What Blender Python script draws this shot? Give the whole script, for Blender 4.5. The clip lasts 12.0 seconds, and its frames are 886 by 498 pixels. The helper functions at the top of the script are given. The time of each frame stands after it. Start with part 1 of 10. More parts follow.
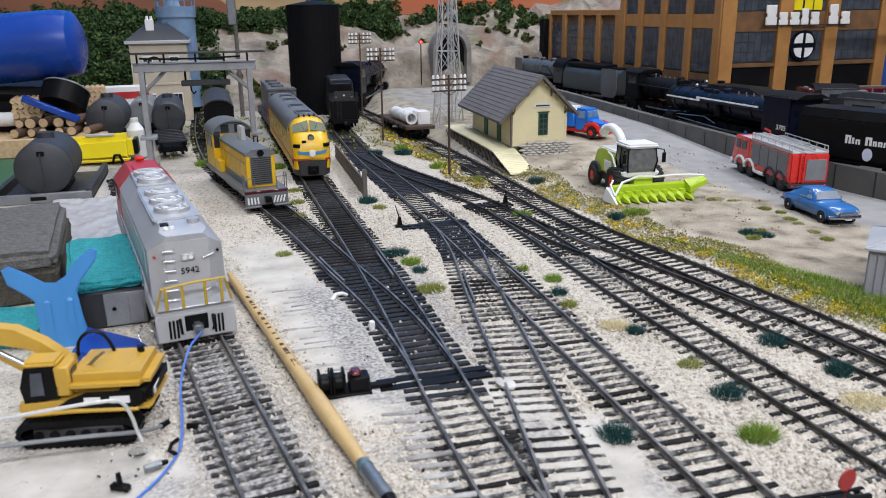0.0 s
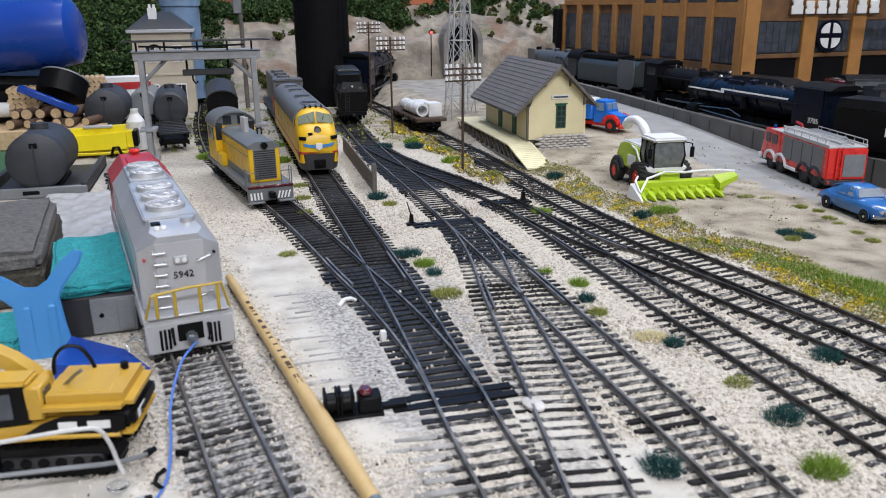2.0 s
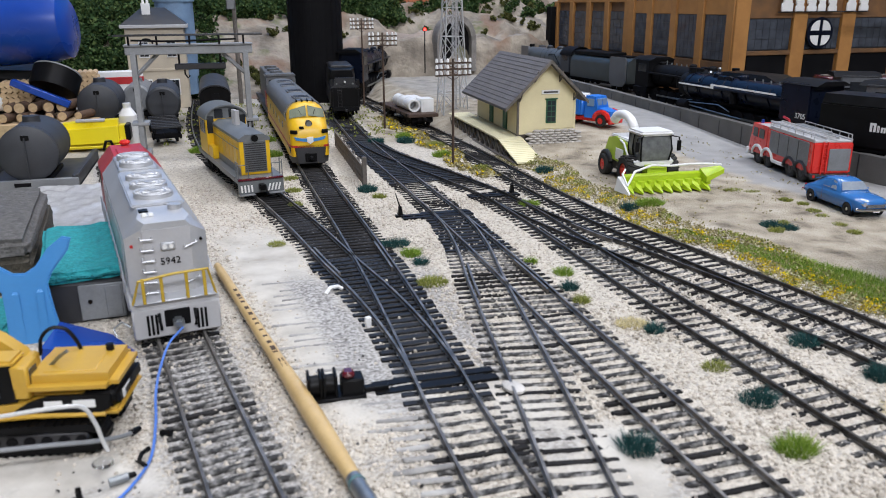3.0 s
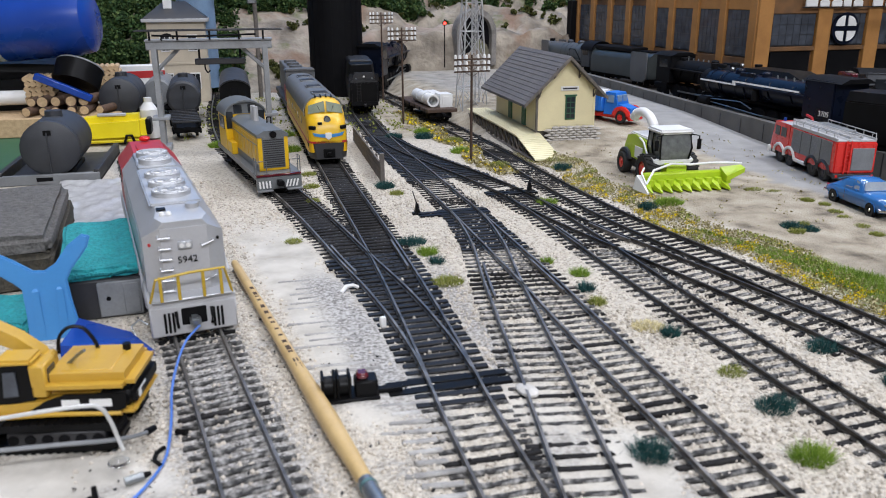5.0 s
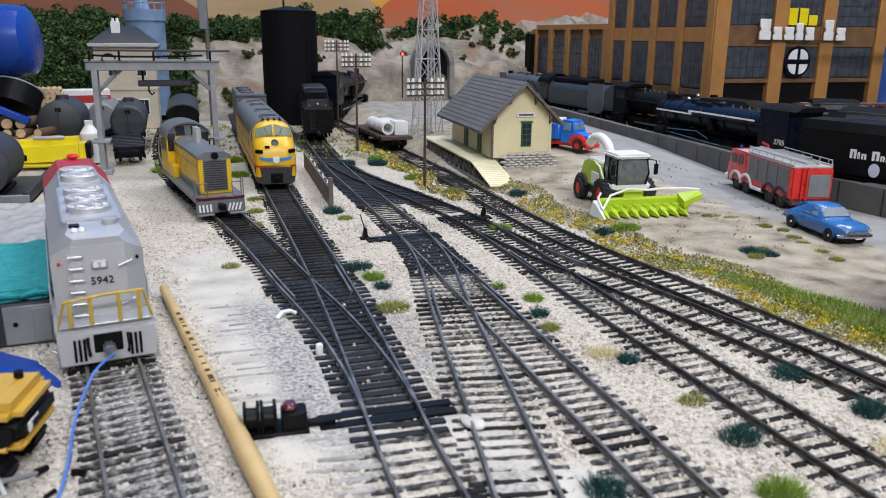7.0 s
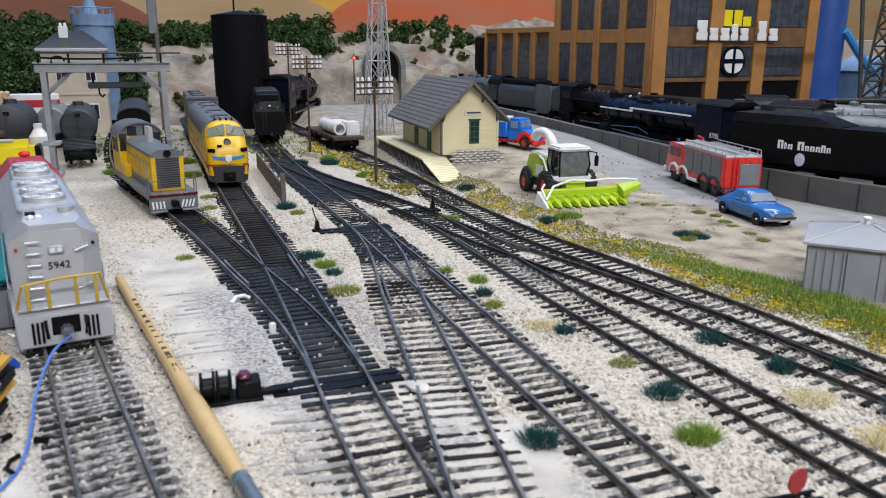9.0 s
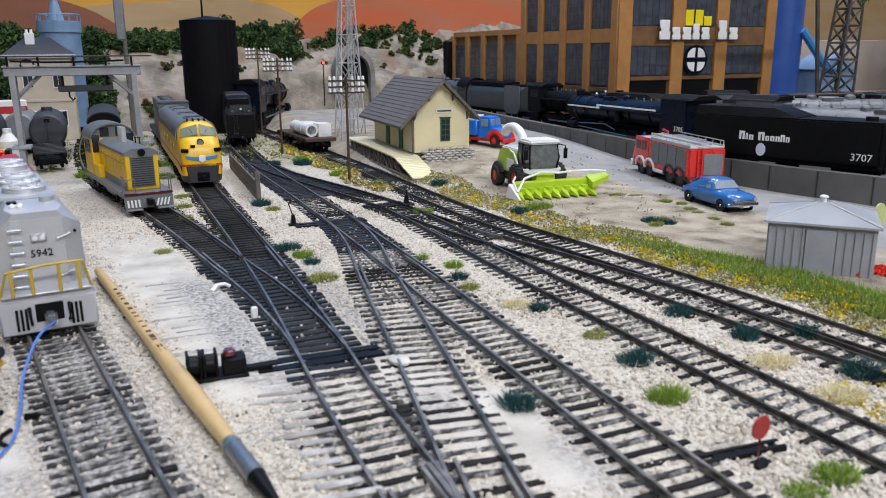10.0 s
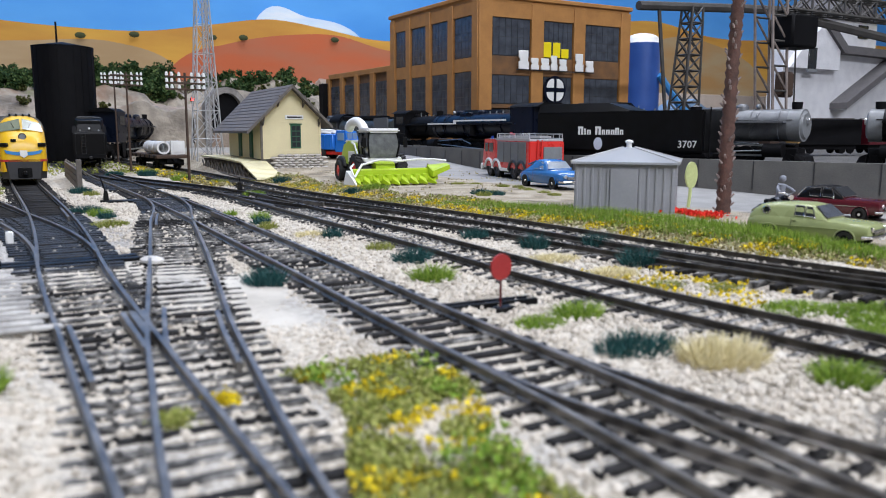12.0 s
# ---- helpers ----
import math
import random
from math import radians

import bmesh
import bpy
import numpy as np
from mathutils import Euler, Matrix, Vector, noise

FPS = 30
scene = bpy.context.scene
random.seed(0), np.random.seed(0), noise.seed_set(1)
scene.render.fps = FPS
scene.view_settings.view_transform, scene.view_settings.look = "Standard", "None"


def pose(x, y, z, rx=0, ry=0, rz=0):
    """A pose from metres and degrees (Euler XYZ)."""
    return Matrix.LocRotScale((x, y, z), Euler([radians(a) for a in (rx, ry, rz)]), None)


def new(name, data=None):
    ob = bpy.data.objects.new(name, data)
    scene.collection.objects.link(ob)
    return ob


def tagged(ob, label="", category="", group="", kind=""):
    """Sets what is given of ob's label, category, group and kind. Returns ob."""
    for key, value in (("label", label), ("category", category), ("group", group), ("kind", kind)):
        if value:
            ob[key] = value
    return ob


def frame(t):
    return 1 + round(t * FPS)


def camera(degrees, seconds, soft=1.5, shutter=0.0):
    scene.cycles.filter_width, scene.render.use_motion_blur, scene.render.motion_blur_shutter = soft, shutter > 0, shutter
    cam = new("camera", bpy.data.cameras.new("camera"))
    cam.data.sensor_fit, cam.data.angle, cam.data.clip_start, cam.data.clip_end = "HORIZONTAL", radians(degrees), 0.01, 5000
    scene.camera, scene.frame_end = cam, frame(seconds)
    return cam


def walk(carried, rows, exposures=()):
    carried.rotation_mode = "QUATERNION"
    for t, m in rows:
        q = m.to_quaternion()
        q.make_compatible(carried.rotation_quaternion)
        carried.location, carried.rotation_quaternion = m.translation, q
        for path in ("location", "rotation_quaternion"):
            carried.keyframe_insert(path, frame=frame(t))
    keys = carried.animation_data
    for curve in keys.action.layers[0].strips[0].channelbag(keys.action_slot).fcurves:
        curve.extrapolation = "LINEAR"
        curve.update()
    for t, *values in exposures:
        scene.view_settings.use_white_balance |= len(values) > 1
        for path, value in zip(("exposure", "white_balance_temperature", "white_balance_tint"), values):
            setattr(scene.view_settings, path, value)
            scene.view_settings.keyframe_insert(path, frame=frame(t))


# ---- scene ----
cam = camera(59.2, 12.0, soft=1.0)
cam.data.dof.use_dof, cam.data.dof.focus_distance, cam.data.dof.aperture_fstop = True, 0.62, 33.0
METRES, EYE, TILT, LEAN, TURN = 0.18674, 0.132, 0.0, 0.0, -16.4
ROWS = [
    (0.0, 0.0, 0.0, 0.0, -0.18, -16.95, 0.6),
    (0.5, -0.0103, 0.0749, 0.007, -0.15, -17.48, 0.46),
    (1.0, -0.0125, 0.1305, -0.0165, 0.25, -17.22, 0.53),
    (1.5, -0.0213, 0.1563, -0.0287, 0.59, -17.24, 0.56),
    (2.0, -0.0244, 0.1619, -0.0295, 0.38, -17.4, 0.51),
    (2.5, -0.0076, 0.13, -0.0489, 0.09, -17.41, 0.34),
    (4.5, 0.0128, 0.137, -0.032, 1.09, -17.88, 0.25),
    (5.0, 0.0083, 0.1399, -0.0306, 1.62, -18.0, 0.26),
    (5.5, 0.0101, 0.1589, -0.0233, 2.0, -17.72, 0.21),
    (6.0, 0.0136, 0.1684, -0.0327, 2.21, -17.28, 0.24),
    (6.5, 0.0278, 0.2244, -0.0557, 1.02, -16.35, -0.25),
    (7.0, 0.0452, 0.2414, -0.095, -1.02, -15.33, -0.61),
    (9.0, 0.0672, 0.1415, -0.1246, -4.31, -14.79, -0.28),
    (9.5, 0.049, 0.1024, -0.1545, -5.39, -14.6, -0.02),
    (10.0, 0.051, 0.0813, -0.1659, -6.64, -14.19, 0.38),
    (10.5, 0.1095, 0.0804, -0.2602, -7.78, -12.6, 0.18),
    (11.0, 0.1993, 0.0825, -0.3919, -9.72, -10.04, -0.24),
    (11.5, 0.2604, 0.0683, -0.4531, -11.94, -9.06, -0.17),
    (12.0, 0.2845, 0.0574, -0.4922, -13.7, -8.62, -0.12),
]
walk(cam, [(t, pose(0, 0, EYE, TILT, LEAN, TURN) @ pose(METRES * x, METRES * y, METRES * z, 90 + pitch, roll, yaw)) for t, x, y, z, yaw, pitch, roll in ROWS],
     ((0.0, -0.08, 6500, 10), (10.3, -0.08, 6450, 10), (11.3, 0.0, 6300, 10), (12.0, 0.06, 6300, 10)))

# ---------------------------------------------------------------- light of the room, with added fill lamps
world = bpy.data.worlds.new("room_world")
scene.world = world
world.use_nodes = True
world.node_tree.nodes["Background"].inputs[0].default_value = (0.75, 0.85, 1.0, 1)
world.node_tree.nodes["Background"].inputs[1].default_value = 0.05


def tube_or_fill_light(x, y, w, d, watts):
    la = bpy.data.lights.new("ceiling_tube", "AREA")
    la.shape, la.size, la.size_y, la.energy, la.color = "RECTANGLE", w, d, watts, (0.90, 0.92, 1.0)
    ob = new("ceiling_tube", la)
    ob.matrix_world = pose(x, y, 1.46)
    return ob


tube_or_fill_light(-0.05, 0.25, 0.16, 1.3, 10)
# next two: unseen fill lamps, right and front, added to brighten upright faces
tube_or_fill_light(1.00, 0.45, 0.16, 1.3, 19)
tube_or_fill_light(0.20, -1.45, 1.8, 0.16, 74)
tube_or_fill_light(0.35, 1.15, 1.3, 0.16, 11)
scene.view_settings.exposure = 0.0

# ---------------------------------------------------------------- small tools; all lengths of things are in millimetres
MM = 0.001


def surf(name, c1, c2=None, rough=0.6, metal=0.0, scale=150.0, bump=0.0, bscale=900.0, spec=0.5, coat=0.0, rnd=0.0, fine=0.18, bright=(0.3, 0.7)):
    m = bpy.data.materials.new(name)
    m.use_nodes = True
    nt = m.node_tree
    N, L = nt.nodes, nt.links
    b = N["Principled BSDF"]
    b.inputs["Metallic"].default_value = metal
    b.inputs["Specular IOR Level"].default_value = spec
    b.inputs["Coat Weight"].default_value = coat
    if c2 is None:
        c2 = tuple(v * 0.78 for v in c1)
    tc = N.new("ShaderNodeTexCoord")
    big = N.new("ShaderNodeTexNoise")
    big.inputs["Scale"].default_value = scale
    big.inputs["Detail"].default_value = 5
    L.new(tc.outputs["Object"], big.inputs["Vector"])
    ramp = N.new("ShaderNodeValToRGB")
    ramp.color_ramp.elements[0].position, ramp.color_ramp.elements[1].position = bright
    ramp.color_ramp.elements[0].color, ramp.color_ramp.elements[1].color = (*c2, 1), (*c1, 1)
    L.new(big.outputs["Fac"], ramp.inputs["Fac"])
    small = N.new("ShaderNodeTexNoise")
    small.inputs["Scale"].default_value = bscale
    small.inputs["Detail"].default_value = 3
    L.new(tc.outputs["Object"], small.inputs["Vector"])
    hsv = N.new("ShaderNodeHueSaturation")
    val = N.new("ShaderNodeMapRange")
    val.inputs["To Min"].default_value, val.inputs["To Max"].default_value = 1 - fine, 1 + fine
    L.new(small.outputs["Fac"], val.inputs["Value"])
    last = val.outputs["Result"]
    if rnd:
        oi = N.new("ShaderNodeObjectInfo")
        mr = N.new("ShaderNodeMapRange")
        mr.inputs["To Min"].default_value, mr.inputs["To Max"].default_value = 1 - rnd, 1 + rnd
        L.new(oi.outputs["Random"], mr.inputs["Value"])
        mu = N.new("ShaderNodeMath")
        mu.operation = "MULTIPLY"
        L.new(last, mu.inputs[0])
        L.new(mr.outputs["Result"], mu.inputs[1])
        last = mu.outputs[0]
    L.new(last, hsv.inputs["Value"])
    L.new(ramp.outputs["Color"], hsv.inputs["Color"])
    L.new(hsv.outputs["Color"], b.inputs["Base Color"])
    rr = N.new("ShaderNodeMapRange")
    rr.inputs["To Min"].default_value, rr.inputs["To Max"].default_value = max(rough - 0.12, 0.02), min(rough + 0.12, 1)
    L.new(big.outputs["Fac"], rr.inputs["Value"])
    L.new(rr.outputs["Result"], b.inputs["Roughness"])
    if bump:
        bp = N.new("ShaderNodeBump")
        bp.inputs["Distance"].default_value = bump * MM
        bp.inputs["Strength"].default_value = 1.0
        L.new(small.outputs["Fac"], bp.inputs["Height"])
        L.new(bp.outputs["Normal"], b.inputs["Normal"])
    return m


def glass(name, tint=(0.9, 0.95, 0.95), rough=0.05):
    m = bpy.data.materials.new(name)
    m.use_nodes = True
    b = m.node_tree.nodes["Principled BSDF"]
    b.inputs["Base Color"].default_value = (*tint, 1)
    b.inputs["Roughness"].default_value = rough
    b.inputs["Transmission Weight"].default_value = 1.0
    b.inputs["IOR"].default_value = 1.4
    return m


def glow(name, c, power):
    m = bpy.data.materials.new(name)
    m.use_nodes = True
    b = m.node_tree.nodes["Principled BSDF"]
    b.inputs["Base Color"].default_value = (*c, 1)
    b.inputs["Emission Color"].default_value = (*c, 1)
    b.inputs["Emission Strength"].default_value = power
    return m


def mesh_of(name, bm, material, angle=38):
    me = bpy.data.meshes.new(name)
    bmesh.ops.scale(bm, vec=(MM, MM, MM), verts=bm.verts)
    bm.normal_update()
    bm.to_mesh(me)
    bm.free()
    me.materials.append(material)
    me.shade_smooth()
    me.set_sharp_from_angle(angle=radians(angle))
    return me


def part(name, bm, material, parent, label=""):
    ob = new(name, mesh_of(name, bm, material))
    ob.parent = parent
    return tagged(ob, label) if label else ob


def thing(name, x, y, z, rz=0.0, label="", category="", group="", kind="", rx=0.0, ry=0.0):
    ob = new(name)
    ob.empty_display_size = 0.005
    ob.matrix_world = pose(x * MM, y * MM, z * MM, rx, ry, rz)
    return tagged(ob, label, category, group, kind)


def single(name, bm, material, label="", category="", group="", kind="", m=None):
    ob = new(name, mesh_of(name, bm, material))
    if m is not None:
        ob.matrix_world = m
    return tagged(ob, label, category, group, kind)


def B():
    return bmesh.new()


def box(bm, x0, x1, y0, y1, z0, z1, bev=0.0, m=None, seg=1):
    r = bmesh.ops.create_cube(bm, size=1.0)
    vs = r["verts"]
    for v in vs:
        v.co = Vector((x0 + (v.co.x + 0.5) * (x1 - x0), y0 + (v.co.y + 0.5) * (y1 - y0), z0 + (v.co.z + 0.5) * (z1 - z0)))
    if m is not None:
        bmesh.ops.transform(bm, matrix=m, verts=vs)
    if bev:
        es = list({e for v in vs for e in v.link_edges})
        bmesh.ops.bevel(bm, geom=es, offset=bev, segments=seg, affect="EDGES", clamp_overlap=True)
    return bm


def cyl(bm, p0, p1, r0, r1=None, seg=12, caps=True):
    p0, p1 = Vector(p0), Vector(p1)
    r1 = r0 if r1 is None else r1
    d = p1 - p0
    q = d.to_track_quat("Z", "Y").to_matrix().to_4x4()
    bmesh.ops.create_cone(bm, cap_ends=caps, segments=seg, radius1=r0, radius2=max(r1, 0.001), depth=d.length,
                          matrix=Matrix.Translation((p0 + p1) / 2) @ q)
    return bm


def ball(bm, c, r, seg=10, sx=1, sy=1, sz=1):
    bmesh.ops.create_uvsphere(bm, u_segments=seg, v_segments=max(seg // 2, 4), radius=r,
                              matrix=Matrix.Translation(c) @ Matrix.Diagonal((sx, sy, sz, 1)))
    return bm


def tube(bm, pts, r, seg=6):
    pts = [Vector(p) for p in pts]
    rings = []
    up = Vector((0, 0, 1))
    for i, p in enumerate(pts):
        d = (pts[min(i + 1, len(pts) - 1)] - pts[max(i - 1, 0)]).normalized()
        s = d.cross(up)
        s = s.normalized() if s.length > 1e-4 else Vector((1, 0, 0))
        u = s.cross(d).normalized()
        rings.append([bm.verts.new(p + r * (math.cos(2 * math.pi * k / seg) * s + math.sin(2 * math.pi * k / seg) * u)) for k in range(seg)])
    for a, b in zip(rings, rings[1:]):
        for k in range(seg):
            bm.faces.new((a[k], a[(k + 1) % seg], b[(k + 1) % seg], b[k]))
    bm.faces.new(rings[0][::-1])
    bm.faces.new(rings[-1])
    bmesh.ops.recalc_face_normals(bm, faces=bm.faces)
    return bm


def prism(bm, poly, a, b, axis="y"):
    """Extrudes a polygon of (u, v) pairs from a to b along an axis."""
    def at(u, v, w):
        return (u, w, v) if axis == "y" else (w, u, v) if axis == "x" else (u, v, w)
    p = [bm.verts.new(at(u, v, a)) for u, v in poly]
    q = [bm.verts.new(at(u, v, b)) for u, v in poly]
    n = len(poly)
    fs = [bm.faces.new(p), bm.faces.new(q[::-1])]
    for i in range(n):
        fs.append(bm.faces.new((p[i], q[i], q[(i + 1) % n], p[(i + 1) % n])))
    bmesh.ops.recalc_face_normals(bm, faces=fs)
    return bm


def loft(bm, sections, caps=True):
    """Skins rings of equally many points."""
    rings = [[bm.verts.new(p) for p in s] for s in sections]
    n = len(rings[0])
    fs = []
    for a, b in zip(rings, rings[1:]):
        for k in range(n):
            fs.append(bm.faces.new((a[k], a[(k + 1) % n], b[(k + 1) % n], b[k])))
    if caps:
        fs.append(bm.faces.new(rings[0][::-1]))
        fs.append(bm.faces.new(rings[-1]))
    bmesh.ops.recalc_face_normals(bm, faces=fs)
    return bm


def smooth_path(points):
    """x as a smooth function of y through (y, x) pairs."""
    P = sorted(points)
    ys, xs = np.array([p[0] for p in P], float), np.array([p[1] for p in P], float)
    g = np.gradient(xs, ys)

    def f(y):
        i = int(np.clip(np.searchsorted(ys, y) - 1, 0, len(ys) - 2))
        h = ys[i + 1] - ys[i]
        t = (y - ys[i]) / h
        if t < 0:
            return xs[0] + g[0] * (y - ys[0])
        if t > 1:
            return xs[-1] + g[-1] * (y - ys[-1])
        return ((2 * t**3 - 3 * t**2 + 1) * xs[i] + (t**3 - 2 * t**2 + t) * h * g[i]
                + (-2 * t**3 + 3 * t**2) * xs[i + 1] + (t**3 - t**2) * h * g[i + 1])
    return f


def curve(pts, k=6):
    """A smooth line through points."""
    P = [Vector(p) for p in pts]
    out = []
    for i in range(len(P) - 1):
        a, b, c, d = P[max(i - 1, 0)], P[i], P[i + 1], P[min(i + 2, len(P) - 1)]
        for j in range(k):
            t = j / k
            out.append(0.5 * (2 * b + (c - a) * t + (2 * a - 5 * b + 4 * c - d) * t * t + (3 * b - a - 3 * c + d) * t**3))
    return out + [P[-1]]


def words(text, size, material, parent, m, label="", depth=0.15):
    cu = bpy.data.curves.new("lettering", "FONT")
    cu.body, cu.size, cu.extrude, cu.align_x, cu.align_y = text, size * MM, depth * MM, "CENTER", "CENTER"
    cu.resolution_u = 2
    ob = new("lettering_source", cu)
    me = bpy.data.meshes.new_from_object(ob.evaluated_get(bpy.context.evaluated_depsgraph_get()))
    bpy.data.objects.remove(ob)
    me.materials.clear()
    me.materials.append(material)
    o = new("lettering", me)
    o.parent = parent
    o.matrix_local = m
    return tagged(o, label) if label else o


# ---------------------------------------------------------------- materials
M_TIE = surf("tie_wood", (0.026, 0.025, 0.025), (0.009, 0.008, 0.008), spec=0.15, rough=0.75, scale=300, bump=0.25, bscale=1400, rnd=0.35)
M_TIE_BLACK = surf("black_plastic_tie", (0.011, 0.011, 0.012), (0.006, 0.006, 0.007), spec=0.3, rough=0.5, scale=300, rnd=0.2)
M_TIE_DUSTY = surf("tie_wood_dusty", (0.30, 0.29, 0.275), (0.022, 0.021, 0.020), rough=0.85, scale=420, bump=0.25, bscale=1500, rnd=0.3, bright=(0.44, 0.74))
M_RAIL = surf("weathered_rail", (0.27, 0.255, 0.24), (0.085, 0.078, 0.07), rough=0.36, metal=0.6, scale=120, rnd=0.1)
M_RAIL_DARK = surf("black_rail", (0.105, 0.097, 0.089), (0.024, 0.022, 0.020), spec=0.3, rough=0.38, metal=0.5, scale=160)
M_BLACK = surf("black_plastic", (0.006, 0.006, 0.007), (0.004, 0.004, 0.004), spec=0.13, rough=0.40, scale=120)
M_BLACKMATT = surf("black_matt_paint", (0.007, 0.007, 0.008), (0.004, 0.004, 0.005), spec=0.10, rough=0.62, scale=120)
M_NAVY = surf("blue_black_paint", (0.005, 0.008, 0.020), (0.003, 0.005, 0.011), spec=0.16, rough=0.30, scale=100)
M_DARKGREY = surf("dark_grey_plastic", (0.028, 0.028, 0.031), rough=0.5, scale=120)
M_GREY = surf("grey_plastic", (0.20, 0.21, 0.22), rough=0.45, scale=90)
M_SILVER = surf("silver_paint", (0.52, 0.53, 0.55), (0.44, 0.45, 0.47), rough=0.40, metal=0.45, scale=60, fine=0.06)
M_SILVERMATT = surf("matt_silver_grey_paint", (0.46, 0.46, 0.465), (0.41, 0.41, 0.415), rough=0.5, metal=0.15, scale=60, fine=0.06)
M_RED = surf("red_plastic", (0.48, 0.028, 0.030), (0.38, 0.02, 0.022), rough=0.38, scale=70)
M_BRIGHTRED = surf("bright_red_paint", (0.68, 0.030, 0.022), (0.56, 0.02, 0.015), rough=0.28, scale=70, fine=0.06)
M_MAROON = surf("maroon_paint", (0.10, 0.010, 0.018), (0.07, 0.007, 0.012), rough=0.2, scale=70, coat=0.5)
M_YELLOW = surf("loco_yellow", (0.74, 0.455, 0.012), (0.66, 0.39, 0.010), rough=0.35, scale=70, fine=0.06)
M_CATYEL = surf("machine_yellow", (0.58, 0.36, 0.05), (0.48, 0.285, 0.035), rough=0.36, scale=60, fine=0.07)
M_BRIGHTYEL = surf("bright_yellow_plastic", (0.85, 0.70, 0.01), (0.78, 0.62, 0.01), rough=0.32, scale=60, fine=0.05)
M_RAILINGYEL = surf("railing_yellow", (0.50, 0.34, 0.03), (0.40, 0.27, 0.02), rough=0.45, scale=200)
M_WHITE = surf("white_plastic", (0.78, 0.78, 0.77), (0.70, 0.70, 0.69), rough=0.4, scale=70, fine=0.05)
M_CREAM = surf("cream_clapboard", (0.76, 0.68, 0.42), (0.69, 0.61, 0.37), rough=0.65, scale=60, fine=0.06)
M_CREAMTOP = surf("cream_boards", (0.74, 0.69, 0.46), (0.66, 0.61, 0.40), rough=0.7, scale=90, fine=0.08)
M_GREEN = surf("dark_green_paint", (0.015, 0.10, 0.045), (0.010, 0.075, 0.035), rough=0.5, scale=90)
M_ROOF = surf("grey_shingle", (0.135, 0.128, 0.13), (0.10, 0.095, 0.10), rough=0.85, scale=90, bump=0.2, bscale=1800)
M_WOOD = surf("grey_weathered_wood", (0.16, 0.14, 0.125), (0.09, 0.08, 0.07), rough=0.85, scale=250, bump=0.2)
M_BROWNWOOD = surf("dark_brown_wood", (0.075, 0.045, 0.03), (0.045, 0.028, 0.02), rough=0.8, scale=250, bump=0.2)
M_LOG = surf("log_bark", (0.13, 0.075, 0.045), (0.06, 0.035, 0.025), rough=0.9, scale=300, bump=0.4)
M_LOGEND = surf("cut_wood", (0.58, 0.42, 0.25), (0.42, 0.29, 0.16), rough=0.8, scale=260)
M_CONC = surf("grey_concrete", (0.135, 0.13, 0.122), (0.085, 0.083, 0.08), rough=0.85, scale=45, bump=0.15, bscale=1200)
M_SACK = surf("sandbag_cloth", (0.50, 0.47, 0.43), (0.36, 0.34, 0.31), rough=0.9, scale=180, bump=0.2, bscale=2200, rnd=0.12)
M_LIME = surf("lime_green_plastic", (0.42, 0.58, 0.02), (0.34, 0.48, 0.015), rough=0.35, scale=70, fine=0.06)
M_TYRE = surf("tyre_rubber", (0.012, 0.012, 0.012), (0.02, 0.02, 0.019), rough=0.8, scale=300)
M_DARKGLASS = surf("dark_window", (0.025, 0.028, 0.033), (0.015, 0.017, 0.02), rough=0.12, scale=80)
M_PALEGLASS = surf("pale_model_glazing", (0.30, 0.34, 0.38), (0.20, 0.23, 0.27), rough=0.14, scale=90)
M_CLEAR = glass("clear_plastic", (0.93, 0.95, 0.95), 0.08)
M_CHROME = surf("chrome", (0.72, 0.72, 0.73), (0.66, 0.66, 0.67), rough=0.16, metal=1.0, scale=60, fine=0.03)
M_CARBLUE = surf("blue_car_paint", (0.035, 0.16, 0.44), (0.028, 0.13, 0.37), rough=0.22, scale=60, fine=0.05, coat=0.4)
M_BLUE = surf("royal_blue_plastic", (0.008, 0.055, 0.34), (0.006, 0.04, 0.26), rough=0.28, scale=25, fine=0.05)
M_SKYBLUE = surf("light_blue_plastic", (0.055, 0.25, 0.56), (0.045, 0.21, 0.49), rough=0.34, scale=30, fine=0.05)
M_TRUCKBLUE = surf("truck_blue_plastic", (0.02, 0.17, 0.62), (0.015, 0.14, 0.54), rough=0.35, scale=60, fine=0.06)
M_PALEBLUE = surf("pale_blue_paint", (0.20, 0.31, 0.46), (0.14, 0.22, 0.34), rough=0.5, scale=60)
M_TEAL = surf("teal_scrubber", (0.02, 0.31, 0.33), (0.012, 0.21, 0.24), rough=0.95, scale=220, bump=1.6, bscale=700, fine=0.45)
M_FOAM = surf("grey_foam", (0.145, 0.14, 0.135), (0.075, 0.072, 0.068), rough=0.95, scale=350, bump=1.0, bscale=900, fine=0.5)
M_FOAMSIDE = surf("brown_foam_side", (0.085, 0.075, 0.055), (0.04, 0.037, 0.03), rough=0.95, scale=350, bump=1.2, bscale=900, fine=0.5)
M_OCHREWOOD = surf("varnished_handle", (0.62, 0.45, 0.21), (0.50, 0.34, 0.14), rough=0.35, scale=90, fine=0.1)
M_STEEL = surf("dull_steel", (0.33, 0.35, 0.36), (0.24, 0.26, 0.27), rough=0.35, metal=0.8, scale=120)
M_GREENBOARD = surf("green_board", (0.03, 0.105, 0.045), (0.022, 0.08, 0.035), rough=0.7, scale=40)
M_BEIGE = surf("beige_stucco", (0.56, 0.49, 0.38), (0.46, 0.40, 0.31), rough=0.85, scale=60)
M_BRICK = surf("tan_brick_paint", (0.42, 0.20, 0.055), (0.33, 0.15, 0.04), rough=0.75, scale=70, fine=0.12)
